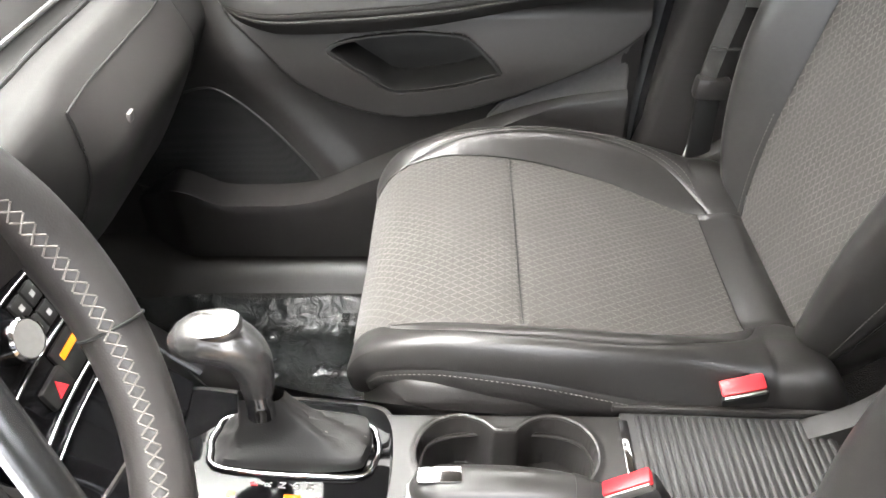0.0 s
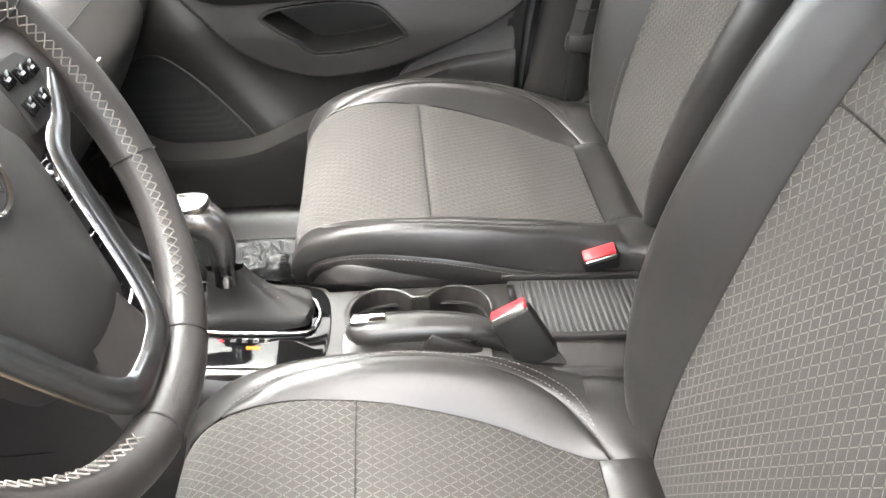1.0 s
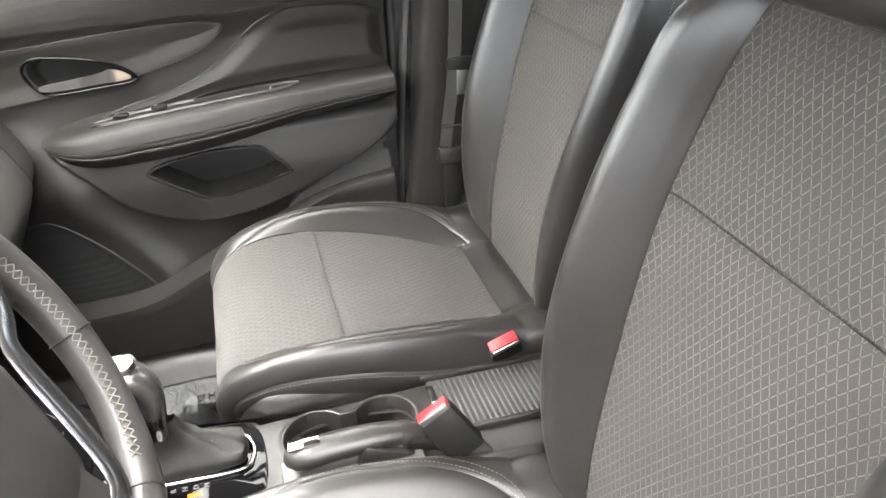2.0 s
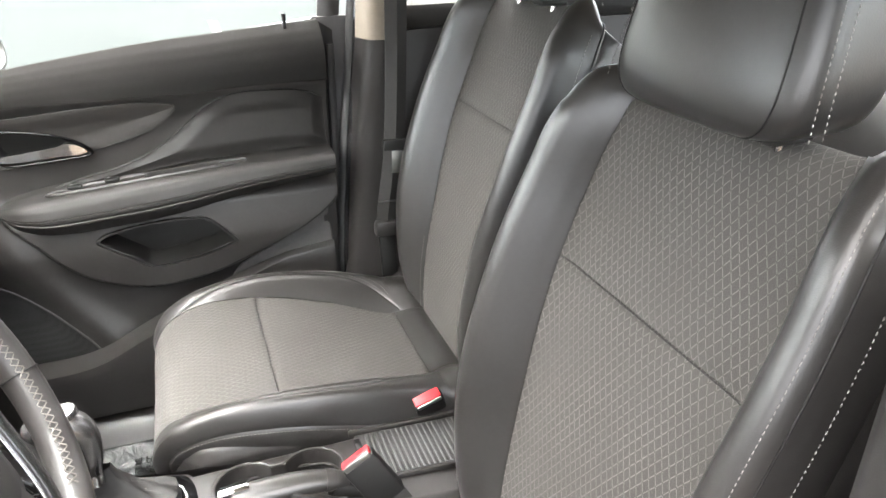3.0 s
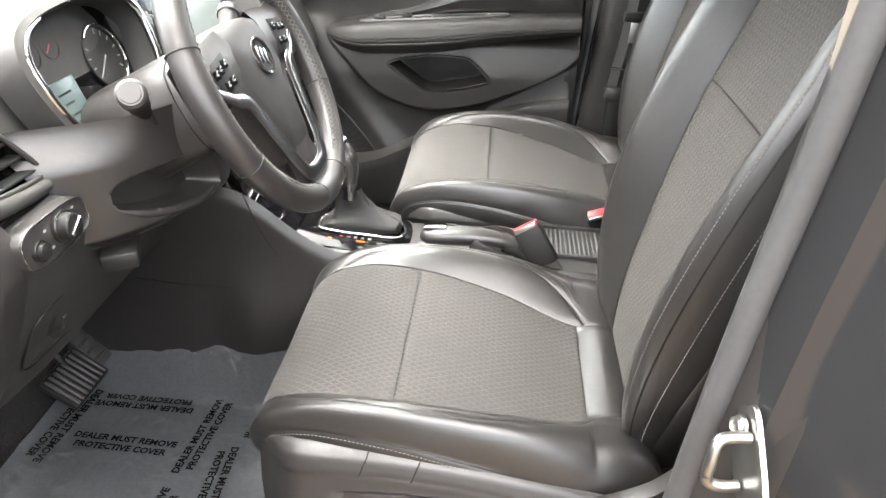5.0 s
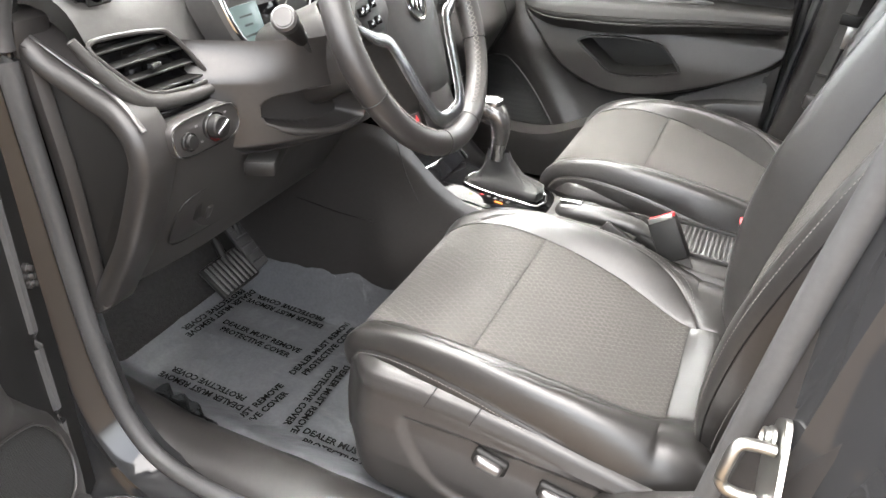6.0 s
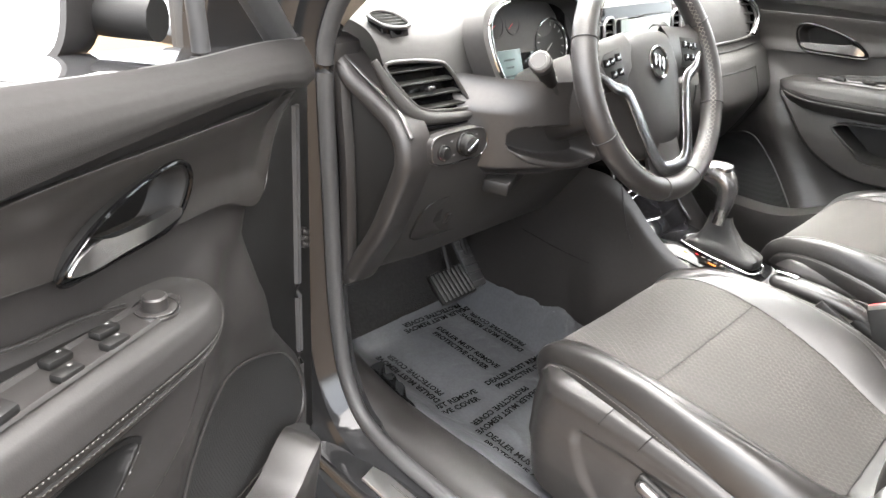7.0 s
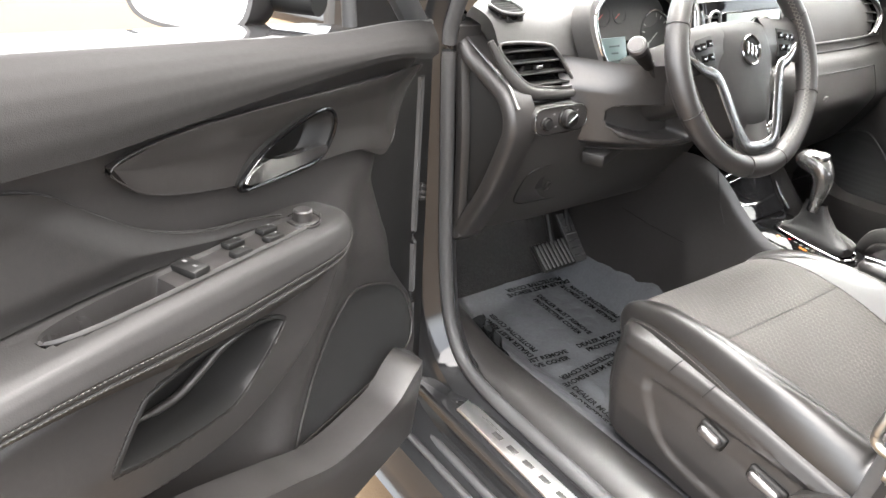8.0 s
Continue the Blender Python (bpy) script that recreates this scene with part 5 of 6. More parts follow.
part("emblem_ring", Geo().lathe([(0.0265, 0.0), (0.0265, 0.003), (0.0245, 0.0045), (0.0225, 0.003), (0.0225, 0.0)], bm_, 36), chrome, pad)
part("emblem_field", Geo().lathe([(0.0225, 0.001), (0.01, 0.0012), (0.0, 0.0012)], bm_, 28), plastic_dark, pad)
for k in (-1, 0, 1):
    sh = np.array([(-0.0052, 0.011), (0.0052, 0.011), (0.0052, -0.004), (0.0, -0.013), (-0.0052, -0.004)])
    part("emblem_shield", Geo().prism(sh + np.array((k * 0.0105, -k * 0.004)), bm_ @ pose(0, 0, 0.0035), 0.002, 0.0008), chrome, pad)
for s_ in (-1, 1):
    # upper spokes: leather bridge, button block and satin blade
    br = np.array([[W @ Vector((s_ * x, y, z)) for y, z in ((0.075 - 0.02 * f, -0.006), (0.055, 0.004), (0.02, 0.004), (-0.016 + 0.02 * f, -0.006), (0.0, -0.028), (0.06, -0.028))]
                   for x, f in ((0.058, 0.0), (0.09, 0.15), (0.125, 0.35), (0.172, 0.0))])
    part("spoke", Geo().grid(br, wrap_v=True, flip=s_ < 0), leather_rim, sw_ob)
    blk = np.array([(0.092, 0.052), (0.135, 0.046), (0.148, 0.032), (0.126, -0.002), (0.090, 0.002)]) * np.array((s_, 1))
    pod = part("button_pod", Geo().prism(blk, W @ pose(0, 0, 0.0050), 0.012, 0.002), plastic_dark, sw_ob)
    for bx, by in ((0.102, 0.038), (0.120, 0.034), (0.102, 0.016), (0.120, 0.014), (0.134, 0.032)):
        part("button", Geo().slab(W @ pose(s_ * bx, by, 0.0058), (0.014, 0.011, 0.003), 0.001), gloss_black, pod)
        part("mark", Geo().slab(W @ pose(s_ * bx, by, 0.0075), (0.005, 0.0022, 0.0004), 0), white_mark, pod)
    blade = curve([(s_ * 0.156, 0.020), (s_ * 0.122, -0.004), (s_ * 0.094, -0.016), (s_ * 0.081, -0.042), (s_ * 0.067, -0.084), (s_ * 0.053, -0.122), (s_ * 0.034, -0.146), (0.0, -0.151)], 50)
    wid = np.interp(np.linspace(0, 1, 50), [0, 0.1, 0.3, 0.45, 0.85, 1.0], [0.004, 0.009, 0.012, 0.0140, 0.0140, 0.012])
    part("satin_blade", Geo().tube([W @ Vector((x, y, 0.004)) for x, y in blade], wid, 12, flat=0.35, up=axis), satin, sw_ob)
low = np.array([[W @ Vector((x * f, y, z)) for x, z in ((-0.05, -0.012), (-0.03, 0.002), (0.03, 0.002), (0.05, -0.012), (0.03, -0.03), (-0.03, -0.03))] for y, f in ((-0.10, 0.95), (-0.13, 0.95), (-0.155, 1.0), (-0.175, 1.2))])
part("lower_spoke", Geo().grid(low, wrap_v=True), leather_rim, sw_ob)
part("hub_back", Geo().lathe([(0.05, -0.06), (0.075, -0.03), (0.07, -0.015), (0.0, -0.015)], W, 32), plastic, sw_ob)


# ---- centre stack ----
stack = thing("centre_stack", (-0.45, CY, 0.75), "glossy black centre stack with touch screen, vents and climate controls", "centre console")
face = curve([(-0.485, 1.205), (-0.468, 1.16), (-0.455, 1.07), (-0.435, 1.00), (-0.415, 0.92), (-0.392, 0.84), (-0.345, 0.765), (-0.300, 0.725)], 60)
wy = np.interp(np.linspace(0, 1, 60), [0, 0.3, 0.6, 1.0], [0.165, 0.155, 0.125, 0.10])
cols = np.array([-1.0, -0.96, -0.9, -0.5, 0.0, 0.5, 0.9, 0.96, 1.0])
drop = np.array([-0.06, -0.012, 0.0, 0.004, 0.005, 0.004, 0.0, -0.012, -0.06])
pts = np.array([[(face[i, 0] + drop[k], CY + wy[i] * cols[k], face[i, 1] + drop[k] * 0.3) for k in range(9)] for i in range(60)])
part("stack_face", Geo().grid(pts), gloss_black, stack)
tm = face_pose((-0.455, CY, 1.128), (0.97, 0, 0.22))
scr = part("screen_frame", Geo().slab(tm @ pose(0, 0, 0.0), (0.232, 0.118, 0.022), 0.008), gloss_black, stack)
# the pale sky reflection on the screen is put in as emission
part("screen", Geo().slab(tm @ pose(0, 0.002, 0.0115), (0.205, 0.104, 0.003), 0.001), glow("screen_reflection", (0.50, 0.56, 0.53), 0.06), scr, "touch screen with its pale sky reflection put in as glow")
for s_ in (-1, 1):
    o = curve([(-0.016, 0.052), (0.016, 0.056), (0.018, 0.0), (0.014, -0.055), (-0.016, -0.052), (-0.018, 0.0)], 40, True)
    vent(o, tm @ pose(s_ * 0.140, 0.0, 0.006), stack, 7, 0.03)
    # bright blades that frame the stack
    bl = np.array([(face[i, 0] + 0.004, CY + s_ * (wy[i] + 0.006), face[i, 1]) for i in range(2, 60)])
    part("bright_edge", Geo().tube(bl, 0.0045, 8), satin, stack)
    wing = np.array([[(face[i, 0] - d_ * 0.5 + 0.002, CY + s_ * (wy[i] + 0.010 + d_), face[i, 1] + 0.0) for d_ in (0.0, 0.02, 0.06, 0.12)] for i in range(0, 24)])
    part("side_wing", Geo().grid(wing, flip=s_ < 0), plastic_soft, stack)
cm_ = face_pose((-0.405, CY, 0.905), (0.95, 0, 0.30))
ctl = part("control_panel", Geo().slab(cm_ @ pose(0, -0.025, 0), (0.20, 0.17, 0.016), 0.006), gloss_black, stack)
for x, r_ in ((-0.017, 0.020), (0.078, 0.020)):
    m = cm_ @ pose(x, -0.002, 0.008)
    k_ = part("climate_knob", Geo().lathe([(r_, 0.0), (r_, 0.016), (r_ * 0.9, 0.019), (0.0, 0.0185)], m, 28), grey_plastic, ctl)
    part("knob_ring", Geo().lathe([(r_ * 1.10, 0.0), (r_ * 1.10, 0.017), (r_ * 0.98, 0.0195), (r_ * 0.94, 0.019), (r_ * 0.94, 0.0)], m, 28), chrome, k_)
for row_ in range(2):
    for k in range(3):
        part("climate_button", Geo().slab(cm_ @ pose(0.014 + 0.021 * k, 0.012 - 0.026 * row_, 0.009), (0.019, 0.022, 0.005), 0.0015), plastic_dark, ctl)
        part("mark", Geo().slab(cm_ @ pose(0.014 + 0.021 * k, 0.012 - 0.026 * row_, 0.0117), (0.006, 0.006, 0.0005), 0), white_mark, ctl)
for y_, r_ in ((0.030, 0.0016), (-0.032, 0.0020), (-0.085, 0.0024), (-0.104, 0.0016)):
    ln = [cm_ @ Vector((x, y_ - 4.0 * x * x * 0.25, 0.0095)) for x in np.linspace(-0.092, 0.092, 24)]
    part("bright_line", Geo().tube(ln, r_, 8), satin, ctl)
cover = part("dark_display", Geo().slab(cm_ @ pose(0.040, -0.060, 0.0085), (0.082, 0.042, 0.005), 0.002), plastic_dark, ctl)
amber = glow("amber_display", (1.0, 0.27, 0.012), 0.13)
part("amber_display", Geo().slab(cm_ @ pose(0.034, -0.053, 0.0115), (0.052, 0.008, 0.001), 0.0004), amber, ctl, "lit amber passenger-airbag display")
part("airbag_lamp", Geo().lathe([(0.005, 0.0), (0.005, 0.001), (0.0, 0.001)], cm_ @ pose(0.040, -0.069, 0.011), 14), amber, ctl)
hz = cm_ @ pose(-0.020, -0.066, 0.009)
hb = part("hazard_button", Geo().slab(hz, (0.040, 0.026, 0.010), 0.003), plastic_dark, stack)
part("hazard_triangle", Geo().prism(np.array([(-0.009, -0.007), (0.009, -0.007), (0.0, 0.009)]), hz @ pose(0, 0, 0.0062), 0.001, 0.0004), red_plastic, hb, "red warning triangle")
part("tray_edge", Geo().tube(curve([(-0.335, CY - 0.09, 0.752), (-0.325, CY, 0.748), (-0.335, CY + 0.09, 0.752)], 20), 0.004, 8), chrome, stack)

# ---- centre console ----
con = thing("centre_console", (0.0, CY, 0.36), "black plastic centre console with cup holders and ribbed sliding lid", "centre console")
for s_ in (-1, 1):
    # flank: from the firewall past the shifter to the rear
    xs = np.linspace(-0.95, 0.50, 90)
    top = np.interp(xs, [-0.95, -0.60, -0.45, -0.37, -0.31, -0.24, -0.16, 0.0, 0.2, 0.5], [0.80, 0.84, 0.865, 0.862, 0.80, 0.735, 0.712, 0.700, 0.690, 0.68])
    top = np.convolve(np.r_[top[0].repeat(3), top, top[-1].repeat(3)], np.ones(7) / 7, "valid")
    yy = np.interp(xs, [-0.95, -0.5, -0.27, 0.0, 0.5], [0.150, 0.140, 0.118, 0.098, 0.088])
    vv = np.linspace(0, 1, 30)
    P = []
    for x, t_, w_ in zip(xs, top, yy):
        z = t_ + (0.36 - t_) * vv
        bulge = 0.022 * np.exp(-((z - 0.55) / 0.10) ** 2) * float(smooth(x, -0.46, -0.36)) * float(smooth(x, 0.10, -0.10))
        roll = -0.012 * np.exp(-(t_ - z) / 0.012)
        seam = -0.003 * math.exp(-((x + 0.275) / 0.004) ** 2)
        P.append(np.stack([np.full(30, x) + 0.35 * (z - 0.70) * 0, CY - 0.015 + s_ * (w_ + bulge + roll + seam), z], 1))
    flank = part("flank", Geo().grid(np.array(P), flip=s_ > 0), plastic, con, "")
    ln = curve([(-0.362, 0.855), (-0.33, 0.76), (-0.268, 0.655)], 20)
    part("flank_seam", Geo().tube(np.stack([ln[:, 0], CY - 0.015 + s_ * (np.interp(ln[:, 0], [-0.5, -0.27], [0.140, 0.118]) + 0.0005), ln[:, 1]], 1), 0.0012, 6), plastic_dark, con)
    ln = curve([(-0.60, 0.66), (-0.40, 0.644), (-0.268, 0.655), (-0.15, 0.672)], 24)
    part("flank_seam", Geo().tube(np.stack([ln[:, 0], CY - 0.015 + s_ * (np.interp(ln[:, 0], [-0.5, -0.27, 0], [0.140, 0.120, 0.10]) + 0.004), ln[:, 1]], 1), 0.0012, 6), plastic_dark, con)
# deck with the twin cup holders sunk into it
gx, gy = np.linspace(-0.075, 0.50, 210), np.linspace(-0.100, 0.088, 80)
GX, GY = np.meshgrid(gx, gy, indexing="ij")
cups = np.maximum(0.050 - np.hypot(GX - 0.017, GY - 0.028), 0.050 - np.hypot(GX - 0.122, GY - 0.028))
waist = 0.030 - np.maximum(np.abs(GX - 0.07) - 0.03, np.abs(GY - 0.028))
waist = np.where(np.abs(GX - 0.07) < 0.05, 0.030 - np.abs(GY - 0.028), -1)
d = np.maximum(cups, waist)
lip = 0.003 * np.exp(-((d + 0.002) / 0.003) ** 2)
zdeck = 0.700 - 0.018 * smooth(GX, 0.2, 0.5) + lip - 0.075 * smooth(d, 0.001, 0.009)
zdeck = zdeck - 0.012 * smooth(np.abs(GY + 0.006), 0.085, 0.094)
part("deck", Geo().grid(np.stack([GX, CY - 0.015 + GY, zdeck], 2)), plastic, con)
rimline = [(0.017 + 0.051 * math.cos(a), CY + 0.013 + 0.051 * math.sin(a), 0.7005) for a in np.linspace(radians(37), radians(323), 40)]
rimline += [(0.122 + 0.051 * math.cos(a), CY + 0.013 + 0.051 * math.sin(a), 0.7005) for a in np.linspace(radians(-143), radians(143), 40)]
part("cup_rim", Geo().tube(rimline, 0.0030, 8, closed=True), plastic, con)
part("cup_step", Geo().tube([(0.07 + 0.098 * sgn(math.cos(t), 0.6), CY + 0.013 + 0.044 * sgn(math.sin(t), 0.7), 0.676) for t in np.linspace(0, 2 * np.pi, 60, endpoint=False)], 0.003, 6, closed=True), plastic, con)
# ribbed sliding lid
lid = part("sliding_lid", Geo().slab(pose(0.325, CY + 0.012, 0.690, 0, 2.5), (0.245, 0.118, 0.012), 0.003), rubber, con, "ribbed grey-black sliding lid")
for k in range(24):
    x = 0.222 + k * 0.0094
    part("rib", Geo().slab(pose(x, CY + 0.012, 0.6975 - (x - 0.325) * 0.043, 0, 2.5), (0.0058, 0.108, 0.004), 0.0016, 1), rubber, lid)
part("lid_grip", Geo().slab(pose(0.205, CY + 0.016, 0.701, 0, 2.5), (0.012, 0.085, 0.006), 0.003), chrome, lid, "bright grip bar")
for s_ in (-1, 1):
    part("lid_rail", Geo().slab(pose(0.33, CY + 0.012 + s_ * 0.064, 0.697, 0, 2.5), (0.27, 0.008, 0.012), 0.003), plastic, con)
# shifter plinth
bez = curve([(-0.335, 0.075), (-0.20, 0.082), (-0.095, 0.080), (-0.064, 0.060), (-0.056, 0.0), (-0.064, -0.060), (-0.095, -0.080), (-0.20, -0.082), (-0.335, -0.075)], 70, True)
bz = Matrix.Translation((-0.17, CY - 0.005, 0.712)) @ Matrix.Rotation(radians(5), 4, "Y") @ Matrix.Translation((0.17, 0, 0))
on_plinth = lambda x: 0.712 - (x + 0.17) * math.tan(radians(5))
part("plinth_rim", Geo().prism(bez * np.array((1.0, 1.12)), Matrix.Translation((0.006, 0, -0.004)) @ bz, 0.03, 0.008), plastic, con)
pl = part("plinth", Geo().prism(bez, bz, 0.02, 0.003), gloss_black, con, "piano-black shifter surround")
ring = curve([(-0.256, 0.026), (-0.235, 0.050), (-0.10, 0.050), (-0.076, 0.030), (-0.076, 0.0), (-0.10, -0.020), (-0.235, -0.020), (-0.256, 0.002)], 60, True)
part("boot_ring", Geo().tube([bz @ Vector((x, y, 0.003)) for x, y in ring], 0.0036, 10, closed=True), chrome, pl)


def letters(text, size, thick=0.0006, bold=0.0):
    """The built-in font's outlines as a flat solid in its own plane."""
    cu = bpy.data.curves.new("letters", "FONT")
    cu.body, cu.size, cu.extrude, cu.align_x, cu.align_y = text, size, thick, "CENTER", "CENTER"
    cu.resolution_u, cu.offset = 2, bold
    tmp = bpy.data.objects.new("letters", cu)
    me = tmp.to_mesh()
    out = ([tuple(v.co) for v in me.vertices], [tuple(p.vertices) for p in me.polygons])
    tmp.to_mesh_clear()
    bpy.data.objects.remove(tmp)
    bpy.data.curves.remove(cu)
    return out


red_light = glow("red_light", (1.0, 0.05, 0.06), 0.11)
for ch, x in zip("PRNDM", (-0.200, -0.185, -0.170, -0.1555, -0.141)):
    v_, f_ = letters(ch, 0.0105)
    m = Matrix.Translation((x, 0.536, on_plinth(x) + 0.0006)) @ Matrix.Rotation(radians(5), 4, "Y") @ Matrix.Rotation(radians(90), 4, "Z")
    part("gear_letter", Geo().add([m @ Vector(q) for q in v_], f_), red_light if ch == "P" else white_mark, pl, "", True)
for x in (-0.222, -0.158):
    part("amber_lamp", Geo().slab(pose(x, 0.5225, on_plinth(x) + 0.0005, 0, 5), (0.018 if x > -0.2 else 0.008, 0.006, 0.001), 0.0004), amber, pl, "lit amber lamp")

# ---- gear shifter ----
gs = thing("gear_shifter", (-0.17, CY + 0.006, 0.714), "automatic gear lever with satin knob and black leather boot", "gear lever")
base = np.array([(x, y - 0.005, 0.0) for x, y in c_scale(ring, 0.95)])
top_c, mid_c = np.array((-0.200, CY + 0.028 - 0.02, 0.792)), np.array((-0.175, CY + 0.008, 0.745))
lay = []
n_ = len(base)
aa = np.linspace(0, 2 * np.pi, n_, endpoint=False)
centre = base.mean(0)
for f, z, cx in ((0.97, 0.713, 0.0), (0.99, 0.722, 0.0), (0.94, 0.731, 0.002), (0.84, 0.736, 0.002), (0.70, 0.742, -0.002), (0.55, 0.753, -0.008), (0.43, 0.767, -0.014), (0.33, 0.785, -0.019), (0.27, 0.802, -0.022)):
    fold = 0.0035 * np.sin(aa * 5 + z * 160) * (1 - abs(f - 0.6)) * (f < 0.99)
    p = centre + (base - centre) * (f + fold[:, None] * 4)
    lay.append(np.stack([p[:, 0] + cx, CY + p[:, 1] + 0.004 * 0, np.full(n_, z) + fold], 1))
part("boot", Geo().grid(np.array(lay), wrap_v=True, flip=False), leather_dark, gs, "creased black leather boot")
sew = Geo()
for dy in (-0.004, 0.004):
    ln = curve([(-0.195, CY + 0.012 + dy, 0.797), (-0.165, CY + 0.010 + dy, 0.765), (-0.12, CY + 0.006 + dy, 0.741), (-0.085, CY + 0.006 + dy, 0.725)], 50)
    stitches(sew, ln + np.array((0.004, 0, 0.004)), np.tile((0.5, 0, 0.86), (50, 1)))
part("stitching", sew, thread, gs)
neck = curve([(-0.188, CY, 0.785), (-0.187, CY + 0.001, 0.805), (-0.186, CY + 0.001, 0.830)], 14)
part("collar", Geo().tube(neck, np.interp(np.linspace(0, 1, 14), [0, 0.4, 1], [0.0155, 0.0145, 0.017]), 20), chrome, gs)
kp = curve([(-0.186, CY + 0.001, 0.822), (-0.185, CY + 0.002, 0.848), (-0.190, CY + 0.003, 0.872), (-0.206, CY + 0.003, 0.889), (-0.228, CY + 0.001, 0.894), (-0.248, CY - 0.002, 0.890), (-0.257, CY - 0.003, 0.886)], 44)
kr = np.interp(np.linspace(0, 1, 44), [0, 0.15, 0.35, 0.55, 0.75, 0.88, 0.96, 1.0], [0.0165, 0.0185, 0.022, 0.0255, 0.0255, 0.021, 0.013, 0.004])
part("knob", Geo().tube(kp, kr, 28, flat=1.0, up=(0, 1, 0)), knob_metal, gs, "satin silver gear knob")
knm = face_pose((-0.217, CY + 0.002, 0.9145), (-0.10, -0.05, 0.99), (1, 0, 0))
oval = np.stack([0.017 * sgn(np.cos(th), 0.75), 0.026 * sgn(np.sin(th), 0.8)], 1)
cap_ = part("knob_cap", Geo().prism(oval * 1.16, knm, 0.010, 0.004), satin, gs)
part("cap_field", Geo().prism(oval * 0.86, knm @ pose(0, 0, 0.0012), 0.004, 0.001), grey_plastic, cap_)

# ---- parking brake ----
hbk = thing("parking_brake", (0.10, 0.522, 0.70), "black parking brake lever with chrome release button", "parking brake")
hp = curve([(-0.030, 0.522, 0.728), (-0.015, 0.522, 0.733), (0.04, 0.521, 0.737), (0.10, 0.520, 0.737), (0.145, 0.519, 0.730), (0.165, 0.519, 0.722)], 40)
hr = np.interp(np.linspace(0, 1, 40), [0, 0.05, 0.15, 0.5, 0.8, 1.0], [0.010, 0.020, 0.0235, 0.0225, 0.019, 0.014])
part("grip", Geo().tube(hp, hr, 22, flat=0.85), leather, hbk)
part("grip_collar", Geo().tube(hp[32:36], hr[32:36] + 0.0015, 22, flat=0.85), plastic, hbk)
part("release_button", Geo().slab(pose(-0.002, 0.522, 0.7555, 0, -3), (0.046, 0.020, 0.007), 0.003), chrome, hbk, "chrome release button")
part("gaiter", Geo().tube(curve([(0.14, 0.519, 0.722), (0.18, 0.519, 0.705), (0.22, 0.520, 0.685)], 12), [0.018] * 6 + [0.022] * 6, 16), plastic_dark, hbk)
part("gaiter_arm", Geo().slab(pose(0.115, 0.502, 0.705, 0, 28), (0.10, 0.014, 0.035), 0.005), plastic, hbk)
part("slot_trim", Geo().slab(pose(0.06, 0.515, 0.703), (0.20, 0.062, 0.008), 0.003), grey_plastic, hbk)

# ---- belt buckles ----
def buckle(p, lean, label):
    b = thing("belt_buckle", p, label, "belt buckle", "belt buckles")
    m = Matrix.Translation(p) @ lean
    bd = part("body", Geo().slab(m @ pose(0, 0, -0.045), (0.056, 0.026, 0.085), 0.006), plastic_dark, b)
    part("button", Geo().slab(m @ pose(0.0, 0.002, -0.001), (0.050, 0.019, 0.010), 0.003), red_plastic, b, "red release button")
    part("slot", Geo().slab(m @ pose(0.0, -0.0105, -0.001), (0.046, 0.003, 0.010), 0.001), steel, b)
    part("strap", Geo().slab(m @ pose(0.004, 0, -0.125), (0.044, 0.006, 0.10), 0.002), webbing, b)
    return b


buckle((0.178, 0.500, 0.776), Matrix.Rotation(radians(-32), 4, "Y") @ Matrix.Rotation(radians(-12), 4, "X"), "black belt buckle with red button beside the driver's seat")
buckle((0.342, 0.656, 0.736), Matrix.Rotation(radians(-18), 4, "Y") @ Matrix.Rotation(radians(25), 4, "X"), "black belt buckle with red button beside the passenger seat")

# ---- floor, sills and body ----
def mirror_y(y):
    return 2 * CY - y


